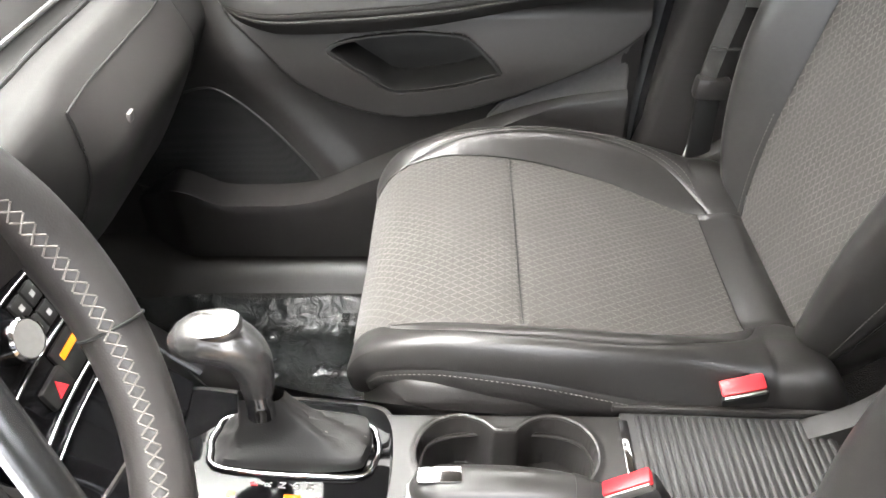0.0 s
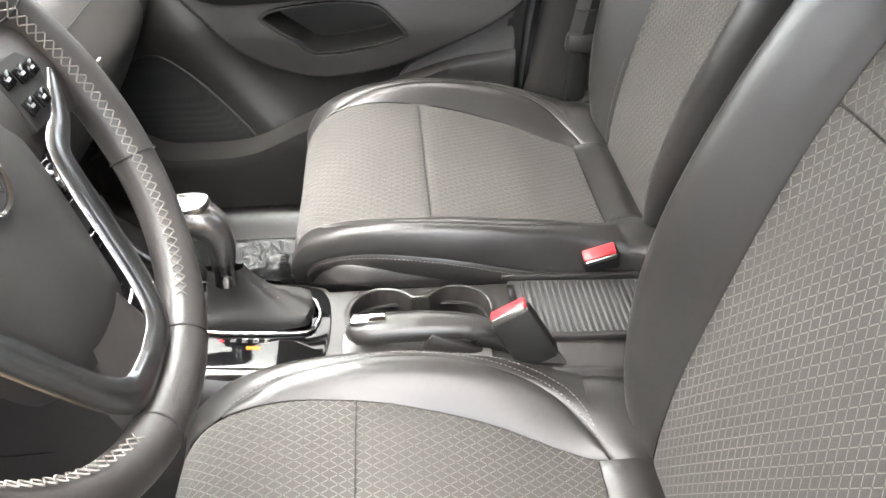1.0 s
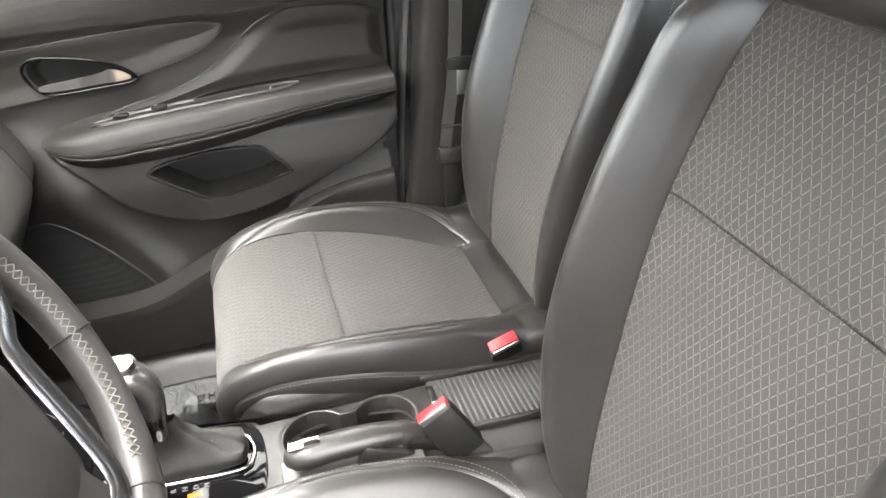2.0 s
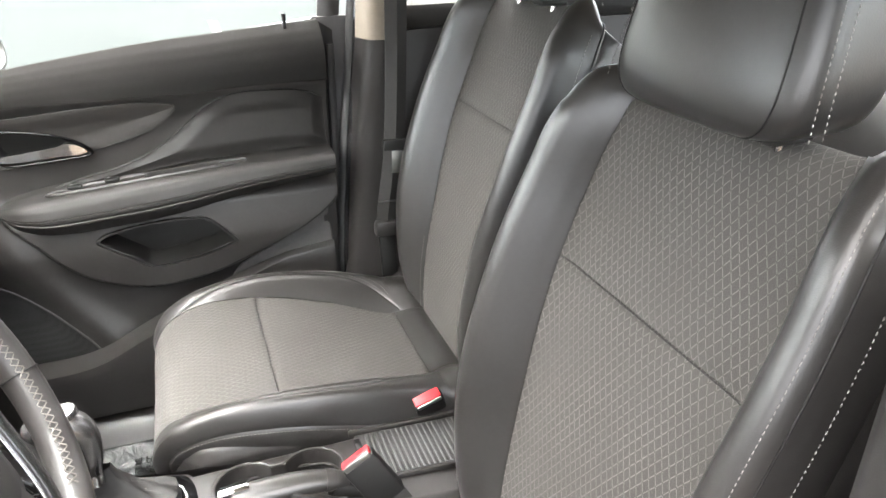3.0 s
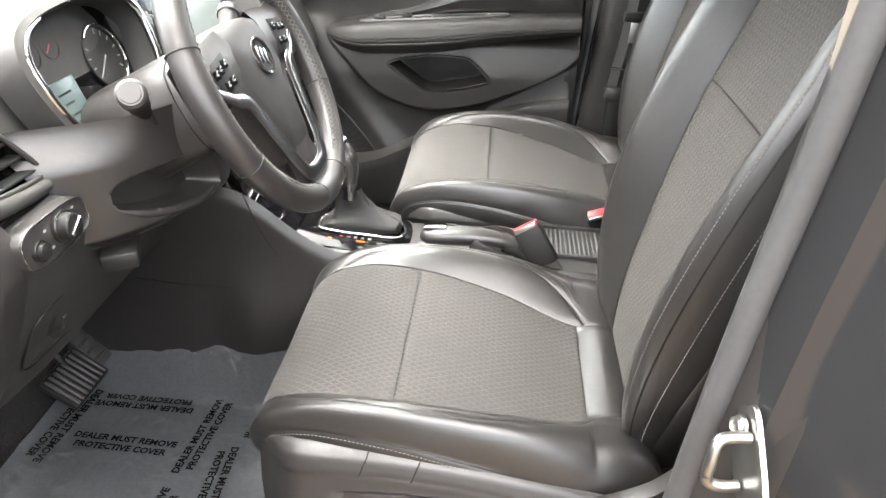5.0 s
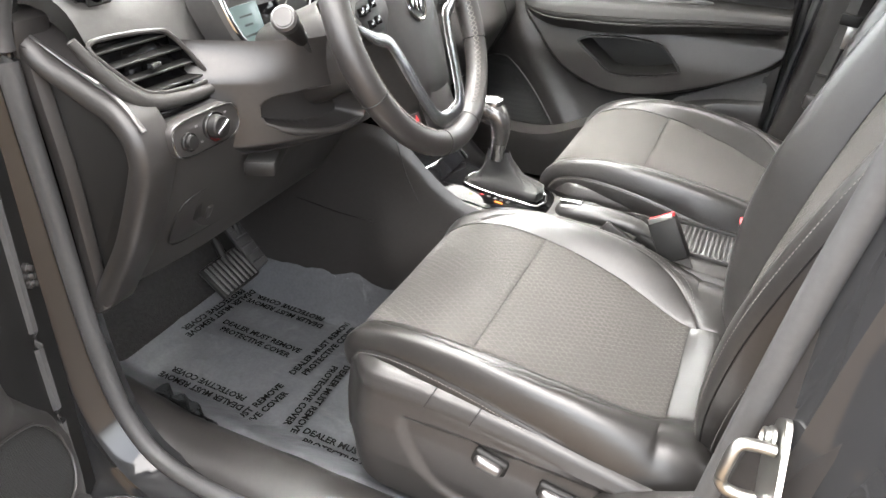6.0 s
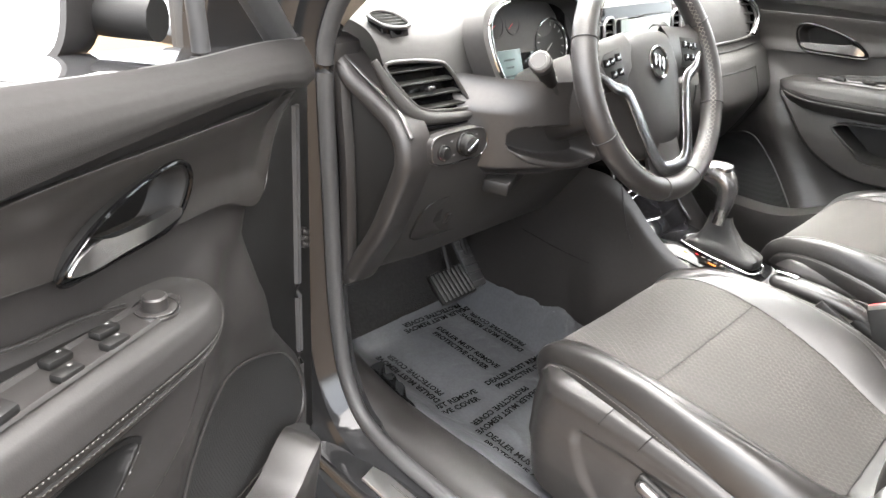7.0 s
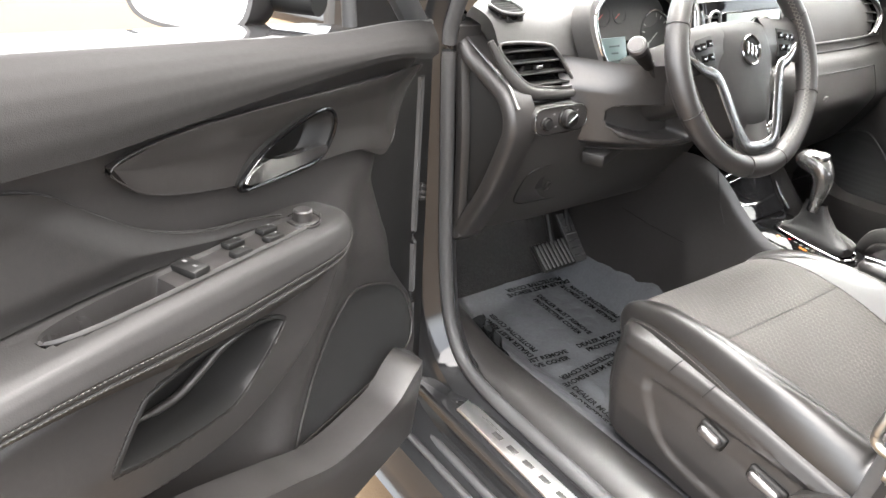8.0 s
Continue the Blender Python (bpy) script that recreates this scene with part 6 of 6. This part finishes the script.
gx, gy = np.linspace(-1.10, 1.60, 190), np.linspace(-0.06, 1.21, 130)
GX, GY = np.meshgrid(gx, gy, indexing="ij")
fz = 0.352 + 0.30 * smooth(GX, -0.72, -1.10) ** 1.3 + 0.20 * smooth(np.abs(GY - CY), 0.20, 0.11) * smooth(GX, -1.0, -0.9)
fz = fz + 0.05 * smooth(np.abs(GY - CY), 0.52, 0.62)
fl = part("floor", Geo().grid(np.stack([GX, GY, fz], 2)), carpet)
tagged(fl, "black loop-pile carpet on the car floor", "floor", "", "structure")
for i_, s_ in enumerate((-1, 1)):
    Y = lambda y: y if s_ < 0 else mirror_y(y)
    sp = curve([(0.01, 0.355), (-0.03, 0.40), (-0.065, 0.437), (-0.11, 0.448), (-0.150, 0.436), (-0.175, 0.412), (-0.19, 0.404)], 30)
    xs = np.linspace(-0.95, 0.60, 60)
    lift = 0.06 * smooth(xs, -0.50, -0.75) + 0.10 * smooth(xs, 0.22, 0.45)
    P = np.array([[(x, Y(p[0]), p[1] + l_ * (0.4 + 0.6 * float(smooth(-p[0], -0.02, 0.1)))) for p in sp] for x, l_ in zip(xs, lift)])
    st = part("sill_trim", Geo().grid(P, flip=s_ > 0), plastic)
    tagged(st, "black moulded plastic sill trim along the floor", "sill trim", "", "structure")
    # outer painted sill
    so = curve([(-0.185, 0.403), (-0.262, 0.398), (-0.275, 0.385), (-0.278, 0.33), (-0.30, 0.31), (-0.345, 0.305), (-0.36, 0.28), (-0.362, 0.20), (-0.33, 0.16), (0.2, 0.15)], 60)
    P = np.array([[(x, Y(p[0]), p[1]) for p in so] for x in np.linspace(-0.80, 0.75, 24)])
    bs_ = part("body_sill", Geo().grid(P, flip=s_ > 0), paint)
    tagged(bs_, "dark grey painted car body sill", "car body", "", "structure")
    for yy_, zz_, r_ in ((-0.29, 0.318, 0.010), (-0.325, 0.312, 0.008)):
        sl = part("sill_seal", Geo().tube([(-0.75, Y(yy_), zz_), (0.70, Y(yy_), zz_)], r_, 10), rubber, bs_)

plate_t = thing("sill_plate", (-0.15, -0.222, 0.400), "brushed aluminium sill plate with embossed lettering strip", "sill plate")
part("plate", Geo().prism(np.array([(-0.415, -0.216), (-0.405, -0.252), (0.16, -0.262), (0.16, -0.208), (-0.38, -0.208)]), pose(0, 0, 0.4065), 0.006, 0.002), brushed, plate_t)
for k in range(5):
    part("letter_bar", Geo().slab(pose(-0.29 + k * 0.048, -0.232, 0.4068), (0.026, 0.012, 0.0008), 0.0003), satin_grey, plate_t)
for k in range(2):
    part("groove", Geo().slab(pose(-0.33 + 0.01 * k, -0.2225 + 0.003 * k, 0.4067), (0.05, 0.0012, 0.0006), 0), steel, plate_t)

# door openings: seal, inner trim ring and painted flange
OPEN = curve([(-0.613, 1.120), (-0.600, 0.920), (-0.578, 0.650), (-0.535, 0.500), (-0.44, 0.432), (-0.20, 0.418), (0.12, 0.420), (0.26, 0.45), (0.325, 0.56), (0.345, 0.79), (0.372, 1.04), (0.402, 1.27), (0.415, 1.47),
              (0.36, 1.60), (0.10, 1.635), (-0.18, 1.57), (-0.42, 1.395), (-0.555, 1.265), (-0.602, 1.19)], 170, True)
for s_ in (-1, 1):
    Y = lambda y: y if s_ < 0 else mirror_y(y)
    rings = []
    for off, y in ((-0.004, -0.145), (0.004, -0.165), (0.012, -0.178), (-0.010, -0.182), (-0.022, -0.205), (-0.034, -0.222), (-0.048, -0.226), (-0.062, -0.232), (-0.085, -0.262), (-0.12, -0.325), (-0.17, -0.340)):
        o_ = inset(OPEN if poly_area(OPEN) > 0 else OPEN[::-1], off)
        rings.append([(p[0], Y(y), p[1]) for p in o_])
    fr_ = part("wall_side", Geo().grid(np.array(rings), wrap_v=True, flip=s_ < 0), paint)
    tagged(fr_, "dark grey painted door opening of the car body", "car body", "", "structure")
    o_ = inset(OPEN if poly_area(OPEN) > 0 else OPEN[::-1], 0.002)
    part("opening_seal", Geo().tube([(p[0], Y(-0.178), p[1]) for p in o_], 0.015, 12, closed=True), rubber, fr_, "thick black rubber door seal")
# pillar trims
for s_ in (-1, 1):
    Y = lambda y: y if s_ < 0 else mirror_y(y)
    zs = np.linspace(0.44, 1.66, 60)
    front = np.interp(zs, [0.44, 0.55, 0.79, 1.04, 1.27, 1.66], [0.27, 0.31, 0.338, 0.366, 0.398, 0.42])
    rear = np.interp(zs, [0.44, 0.8, 1.1, 1.3, 1.66], [0.62, 0.53, 0.49, 0.475, 0.485])
    lay = np.interp(zs, [0.44, 0.8, 1.2, 1.66], [-0.085, -0.085, -0.075, -0.04])
    for nm, lo, hi, mt, lb in (("b_pillar_lower_trim", 0, 41, plastic, "black plastic lower pillar trim"), ("b_pillar_upper_trim", 40, 60, cream, "cream upper pillar trim")):
        px = np.array([0.070, 0.030, 0.004, 0.009, 0.013, 0.017, 0.024, 0.034, 0.055, 0.10])
        py = np.array([-0.215, -0.190, -0.152, -0.135, -0.115, -0.101, -0.091, -0.086, -0.083, -0.080])
        P = [[(front[k] + a_, Y(b_ + 0.06 * (zs[k] - 1.27)), zs[k]) for a_, b_ in zip(px, py)] for k in range(lo, hi)]
        pt = part(nm, Geo().grid(np.array(P), flip=s_ > 0), mt)
        tagged(pt, lb + " between the doors", "pillar trim", "pillar trims", "structure")
    # kick panels ahead of the front doors
    P = [[(-0.60 - 0.16 * f, Y(-0.165 + 0.10 * f ** 0.7), z) for f in np.linspace(0, 1, 10)] for z in np.linspace(0.40, 1.0, 12)]
    kp_ = part("kick_panel", Geo().grid(np.array(P), flip=s_ < 0), plastic)
    tagged(kp_, "black plastic kick panel in the footwell", "kick panel", "", "structure")
    # windscreen pillar trims
    ap = curve([(-0.70, Y(-0.165), 1.13), (-0.60, Y(-0.150), 1.245), (-0.38, Y(-0.10), 1.44), (-0.12, Y(-0.05), 1.60)], 30)
    a_ = part("windscreen_pillar", Geo().tube(ap, 0.034, 14), cream)
    tagged(a_, "cream windscreen pillar trim", "pillar trim", "pillar trims", "structure")
    a_ = part("pillar_foot", Geo().slab(pose(-0.622, Y(-0.142), 1.135, 0, 12), (0.05, 0.06, 0.085), 0.012), plastic)
    tagged(a_, "black plastic foot of the windscreen pillar", "pillar trim", "", "structure")

stk = thing("door_striker", (0.372, -0.245, 0.88), "bright zinc door striker bolted to the painted pillar", "door striker")
sm = face_pose((0.380, -0.243, 0.898), (-0.98, -0.17, 0.10), (0, -1, 1))
foot = curve([(-0.066, 0.010), (-0.060, 0.026), (-0.02, 0.028), (0.02, 0.026), (0.058, 0.018), (0.066, 0.0), (0.058, -0.018), (0.02, -0.026), (-0.02, -0.028), (-0.060, -0.026), (-0.066, -0.010)], 60, True)
part("striker_plate", Geo().prism(foot, sm, 0.006, 0.002), steel, stk)
part("striker_loop", Geo().tube([sm @ Vector(p) for p in curve([(-0.034, 0.016, 0.002), (-0.034, 0.016, 0.020), (-0.030, 0.015, 0.034), (-0.012, 0.004, 0.038), (0.006, -0.012, 0.036), (0.012, -0.016, 0.022), (0.012, -0.016, 0.002)], 36)], 0.0062, 14), steel, stk)
for u_ in (-0.046, 0.036):
    bl = part("bolt", Geo().lathe([(0.0115, 0.0), (0.0115, 0.003), (0.009, 0.0045), (0.009, 0.009), (0.0065, 0.010), (0.0055, 0.007), (0.0, 0.007)], sm @ pose(u_, 0.006, 0.003), 20), steel, stk)
# slot stamped into the pillar above the striker
slot_ = thing("pillar_slot", (0.375, -0.185, 0.89), "dark stamped slot with a bright worn edge in the painted pillar", "pillar slot")
pm_ = face_pose((0.376, -0.183, 0.896), (-0.98, -0.17, 0.10), (0, -1, 0.95))
lip_ = curve([(-0.052, 0.016), (-0.040, 0.020), (0.0, 0.015), (0.040, 0.018), (0.052, 0.006), (0.056, -0.016), (0.030, -0.012), (0.0, -0.008), (-0.040, -0.016), (-0.052, -0.004)], 60, True)
part("slot_floor", Geo().prism(lip_ * 0.96, pm_ @ pose(0, 0, -0.001), 0.003, 0.0005), gloss_black, slot_)
part("slot_lip", Geo().tube([pm_ @ Vector((u_, v_, 0.002)) for u_, v_ in lip_], 0.0018, 8, closed=True), chrome, slot_)
# firewall, roof, glass and the rear of the cabin
fw = part("wall_front", Geo().slab(pose(-1.12, CY, 0.75), (0.06, 1.5, 0.95), 0.01), plastic_dark)
tagged(fw, "dark footwell bulkhead", "bulkhead", "", "structure")
rx = np.linspace(-0.12, 1.75, 30)
ry = np.linspace(-0.04, 1.19, 24)
RX, RY = np.meshgrid(rx, ry, indexing="ij")
rz = 1.665 - 0.05 * ((RX - 0.7) / 0.9) ** 2 - 0.06 * ((RY - CY) / 0.6) ** 4
rf = part("ceiling", Geo().grid(np.stack([RX, RY, rz - 0.03], 2), flip=True), headliner)
tagged(rf, "pale grey cloth headliner", "ceiling", "", "structure")
rf = part("roof_skin", Geo().grid(np.stack([RX * 1.02, CY + (RY - CY) * 1.08, rz + 0.02], 2)), paint)
tagged(rf, "dark grey painted car roof", "car roof", "", "structure")
P = np.array([[(-1.10 + 1.0 * f, CY + w * (0.70 - 0.12 * f), 1.17 + 0.45 * f ** 0.9) for w in np.linspace(-1, 1, 16)] for f in np.linspace(0, 1, 16)])
ws = part("windscreen", Geo().grid(P).grid(P + np.array((0.004, 0, 0.005)), flip=True), glass)
ws.visible_shadow = False
tagged(ws, "clear laminated windscreen glass", "windscreen", "", "structure")
hood = part("bonnet", Geo().slab(pose(-1.75, CY, 1.02, 0, -5), (1.3, 1.45, 0.06), 0.03), paint)
tagged(hood, "dark grey painted car bonnet", "car body", "", "structure")
for s_ in (-1, 1):
    Y = lambda y: y if s_ < 0 else mirror_y(y)
    rd = thing("rear_door", (1.0, Y(-0.22), 0.42), "closed rear car door with black trim", "car door", "rear doors")
    part("inner_trim", Geo().slab(pose(0.975, Y(-0.16), 0.885), (1.04, 0.09, 0.91), 0.03), plastic, rd)
    part("outer_skin", Geo().slab(pose(1.02, Y(-0.27), 0.82), (1.02, 0.10, 1.0), 0.03), paint, rd)
    part("belt_pad", Geo().slab(pose(0.985, Y(-0.14), 1.31), (1.02, 0.10, 0.06), 0.02), plastic_soft, rd)
    part("lock_pin", Geo().tube([(0.66, Y(-0.13), 1.33), (0.66, Y(-0.13), 1.375)], [0.0035, 0.005], 10), plastic_dark, rd)
    g_ = part("pane", Geo().slab(pose(1.0, Y(-0.20), 1.46), (0.9, 0.004, 0.33), 0), glass, rd)
    g_.visible_shadow = False
bench = thing("rear_bench", (1.25, CY, 0.36), "black rear bench seat behind the front seats", "car seat")
part("bench_cushion", Geo().slab(pose(1.15, CY, 0.60, 0, 8), (0.55, 1.15, 0.20), 0.06, 4), leather, bench)
part("bench_back", Geo().slab(pose(1.52, CY, 0.95, 0, 18), (0.18, 1.15, 0.70), 0.06, 4), leather, bench)
bw = part("wall_back", Geo().slab(pose(1.85, CY, 0.85), (0.1, 1.5, 1.0), 0.03), plastic_dark)
tagged(bw, "dark tailgate trim behind the rear bench", "tailgate", "", "structure")

for s_ in (-1, 1):
    Y = lambda y: y if s_ < 0 else mirror_y(y)
    cw = part("cowl_side", Geo().slab(pose(-0.95, Y(-0.145), 0.80), (0.46, 0.05, 0.92), 0.01), plastic_dark)
    tagged(cw, "dark trim beside the footwell", "footwell trim", "", "structure")
    rq = part("rear_quarter", Geo().slab(pose(1.68, Y(-0.20), 0.86), (0.42, 0.10, 0.90), 0.03), plastic_dark)
    tagged(rq, "dark trim panel beside the luggage space", "trim panel", "", "structure")
# passenger window
wp = thing("door_glass", (-0.2, 1.36, 1.25), "clear side window glass in the passenger door", "window glass")
g_ = part("pane", Geo().prism(np.array([(-0.62, 1.20), (0.33, 1.30), (0.33, 1.56), (0.05, 1.61), (-0.25, 1.53)]), Matrix(((1, 0, 0, 0), (0, 0, -1, 1.362), (0, 1, 0, 0), (0, 0, 0, 1))), 0.004, 0.0005), glass, wp)
g_.visible_shadow = False

# ---- seat belt at the passenger's pillar ----
bt = thing("seat_belt", (0.43, 1.20, 0.70), "black webbing seat belt hanging down the pillar", "seat belt")
path = curve([(0.47, 1.175, 1.52), (0.462, 1.185, 1.25), (0.450, 1.192, 1.04), (0.432, 1.205, 0.90), (0.425, 1.212, 0.83)], 50)
P = np.array([[p + np.array((w * 0.024, -0.012 + 0.010 * abs(w), 0)) for w in (-1, -0.5, 0, 0.5, 1)] + [p + np.array((w * 0.024, -0.009 + 0.010 * abs(w), 0)) for w in (1, 0.5, 0, -0.5, -1)] for p in path])
part("webbing", Geo().grid(P, wrap_v=True), webbing, bt)
tg = part("tongue", Geo().slab(pose(0.450, 1.178, 1.045, 0, 3), (0.062, 0.014, 0.026), 0.005), plastic_dark, bt)
part("tongue_blade", Geo().slab(pose(0.452, 1.176, 1.005, 0, 3), (0.026, 0.003, 0.052), 0.001).slab(pose(0.452, 1.1755, 0.985, 0, 3), (0.012, 0.0042, 0.006), 0), steel, tg)
part("stop_button", Geo().slab(pose(0.432, 1.195, 0.905, 0, 3), (0.052, 0.006, 0.006), 0.002), webbing, bt)
part("anchor", Geo().slab(pose(0.425, 1.205, 0.835, 0, 3), (0.058, 0.030, 0.040), 0.010), plastic, bt)
part("anchor_strap", Geo().slab(pose(0.428, 1.212, 0.76, 0, -2), (0.040, 0.012, 0.14), 0.003), plastic_dark, bt)

# ---- pedals ----
pd = thing("brake_pedal", (-0.70, 0.262, 0.49), "black rubber ribbed brake pedal", "pedal", "pedals")
bm_ = Matrix.Translation((-0.680, 0.262, 0.520)) @ Matrix.Rotation(radians(38), 4, "Y")
part("pad", Geo().slab(bm_, (0.085, 0.120, 0.014), 0.006), plastic_dark, pd)
for k in range(8):
    part("rib", Geo().slab(bm_ @ pose(0, -0.049 + 0.014 * k, 0.008), (0.074, 0.007, 0.006), 0.002, 1), rubber, pd)
part("arm", Geo().tube([(-0.695, 0.275, 0.525), (-0.78, 0.30, 0.64), (-0.86, 0.315, 0.80)], 0.009, 10), plastic_dark, pd)
pd = thing("accelerator_pedal", (-0.76, 0.435, 0.45), "black rubber accelerator pedal", "pedal", "pedals")
am = Matrix.Translation((-0.745, 0.392, 0.515)) @ Matrix.Rotation(radians(48), 4, "Y")
part("pad", Geo().slab(am, (0.15, 0.05, 0.014), 0.006), rubber, pd)
for k in range(6):
    part("rib", Geo().slab(am @ pose(-0.055 + 0.022 * k, 0, 0.008), (0.006, 0.042, 0.005), 0.002, 1), rubber, pd)
part("arm", Geo().tube([(-0.755, 0.392, 0.53), (-0.82, 0.40, 0.64), (-0.87, 0.405, 0.76)], 0.008, 10), plastic_dark, pd)
pn = thing("carpet_pin", (-0.668, 0.449, 0.527), "round black carpet clip on the footwell flank", "clip")
part("clip", Geo().lathe([(0.014, 0.0), (0.013, 0.004), (0.007, 0.005), (0.006, 0.003), (0.0, 0.003)], face_pose((-0.668, 0.4285, 0.527), (0, -1, 0)), 20), plastic, pn)

# ---- protective films on the floor ----
def film(name, x0, x1, y0, y1, crinkle, label, seed):
    ob = thing(name, ((x0 + x1) / 2, (y0 + y1) / 2, 0.36), label, "floor cover", "floor covers")
    nx_, ny_ = 150, 130
    gx, gy = np.linspace(x0, x1, nx_), np.linspace(y0, y1, ny_)
    X, Y = np.meshgrid(gx, gy, indexing="ij")
    e = np.minimum(np.minimum(X - x0, x1 - X), np.minimum(Y - y0, y1 - Y))
    Y = Y + 0.004 * np.sin(X * 23 + seed) * smooth(e, 0.03, 0.0)
    z = 0.3635 + 0.30 * smooth(X, -0.72, -1.10) ** 1.3 + 0.05 * smooth(np.abs(Y - CY), 0.52, 0.62) + 0.20 * smooth(np.abs(Y - CY), 0.20, 0.11)
    for i in range(nx_):
        for j in range(ny_):
            v = Vector((X[i, j] * 9 + seed, Y[i, j] * 9, seed))
            r = abs(noise.noise(v)) + 0.5 * abs(noise.noise(v * 2.3 + Vector((3, 1, 2)))) + 0.25 * abs(noise.noise(v * 5.1))
            z[i, j] += crinkle * (1 - min(r * 2.2, 1)) ** 2 + 0.002
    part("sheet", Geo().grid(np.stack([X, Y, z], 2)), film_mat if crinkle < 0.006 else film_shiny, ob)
    return ob, lambda x, y: float(0.3695 + crinkle * 1.0 + 0.30 * smooth(x, -0.72, -1.10) ** 1.3)


fd_ob, fd_z = film("driver_floor_film", -0.80, 0.10, -0.045, 0.405, 0.003, "clear plastic protective film with printed words on the driver's mat", 2.0)
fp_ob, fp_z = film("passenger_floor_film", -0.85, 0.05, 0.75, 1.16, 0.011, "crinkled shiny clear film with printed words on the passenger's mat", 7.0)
fx, fv = np.linspace(-0.66, -0.44, 40), np.linspace(0, 1, 14)
FX, FV = np.meshgrid(fx, fv, indexing="ij")
crumple = np.array([[noise.noise(Vector((x * 38, v * 2.2, 4.0))) for v in fv] for x in fx])
flap_h = 0.085 * smooth(FX, -0.66, -0.60) * smooth(FX, -0.43, -0.55) + 0.01
flap = np.stack([FX + 0.008 * crumple * FV, -0.030 - 0.022 * FV + 0.016 * crumple * FV, 0.372 + flap_h * FV + 0.010 * crumple * FV], 2)
part("film_flap", Geo().grid(flap).grid(flap + np.array((0, 0.0015, 0)), flip=True), film_shiny, fd_ob, "crumpled loose edge of the film")
# the film's inner edge, folded over and standing off the tunnel
ex_, ev_ = np.linspace(-0.79, 0.09, 120), np.linspace(0, 1, 12)
EX, EV = np.meshgrid(ex_, ev_, indexing="ij")
crease_ = np.array([[noise.noise(Vector((x * 14, v * 1.5, 9.0))) + 0.5 * noise.noise(Vector((x * 47, v * 4, 2.0))) for v in ev_] for x in ex_])
EY = 0.386 + 0.045 * EV + 0.010 * crease_
EZ = 0.3695 + 0.30 * smooth(EX, -0.72, -1.10) ** 1.3 + 0.20 * smooth(np.abs(EY - CY), 0.20, 0.11) + 0.016 * np.sin(EV * 2.6) + 0.009 * crease_
fold = np.stack([EX + 0.012 * crease_ * EV, EY, EZ], 2)
part("film_fold", Geo().grid(fold).grid(fold + np.array((0, 0.001, -0.0015)), flip=True), film_mat, fd_ob, "creased folded edge of the film")
words = [letters("DEALER MUST REMOVE", 0.021, 0.0002, 0.0006), letters("PROTECTIVE COVER", 0.021, 0.0002, 0.0006)]
shared = {}


def printed(parent, zf, x, y, turn):
    for k, (v_, f_) in enumerate(words):
        if k not in shared:
            me = bpy.data.meshes.new("print")
            me.from_pydata(v_, [], f_)
            me.materials.append(ink)
            shared[k] = me
        c, s_ = math.cos(radians(turn)), math.sin(radians(turn))
        dx, dy = (0.012 * -s_, 0.012 * c) if k == 0 else (0.012 * s_, -0.012 * c)
        ob = new("print", shared[k])
        ob.parent = parent
        ob.matrix_parent_inverse = Matrix.Translation(-parent.location)
        za, zb = zf(x - 0.05, y), zf(x + 0.05, y)
        ob.matrix_basis = Matrix.Translation((x + dx, y + dy, (za + zb) / 2 + 0.0035)) @ Matrix.Rotation(math.atan2(za - zb, 0.1), 4, "Y") @ Matrix.Rotation(radians(turn), 4, "Z")


for x, y, turn in ((-0.605, 0.242, -3), (-0.45, 0.285, 86), (-0.745, 0.28, -95), (-0.61, 0.365, 178), (-0.605, 0.062, 178), (-0.471, 0.03, 82), (-0.385, 0.145, -88), (-0.245, 0.037, -1), (-0.26, 0.30, 178), (-0.10, 0.16, 90)):
    printed(fd_ob, fd_z, x, y, turn)
for x, y, turn in ((-0.40, 1.08, 0), (-0.55, 0.98, 90), (-0.30, 0.95, 0), (-0.65, 1.08, 180), (-0.20, 1.08, 90), (-0.45, 0.85, 0)):
    printed(fp_ob, fp_z, x, y, turn)

# ---- ground and distance ----
gd = part("ground", Geo().slab(pose(0, 0, -0.1), (600, 600, 0.2), 0), ground_mat)
tagged(gd, "concrete apron and worn asphalt car park with painted lines", "ground", "", "structure")
for k in range(10):
    ln = thing("parking_line", (-8 + k * 2.8, 9.0, 0.001), "worn white painted parking line", "road marking", "parking lines")
    part("stripe", Geo().slab(pose(-8 + k * 2.8, 9.0, 0.002), (0.11, 4.8, 0.004), 0), line_mat, ln)
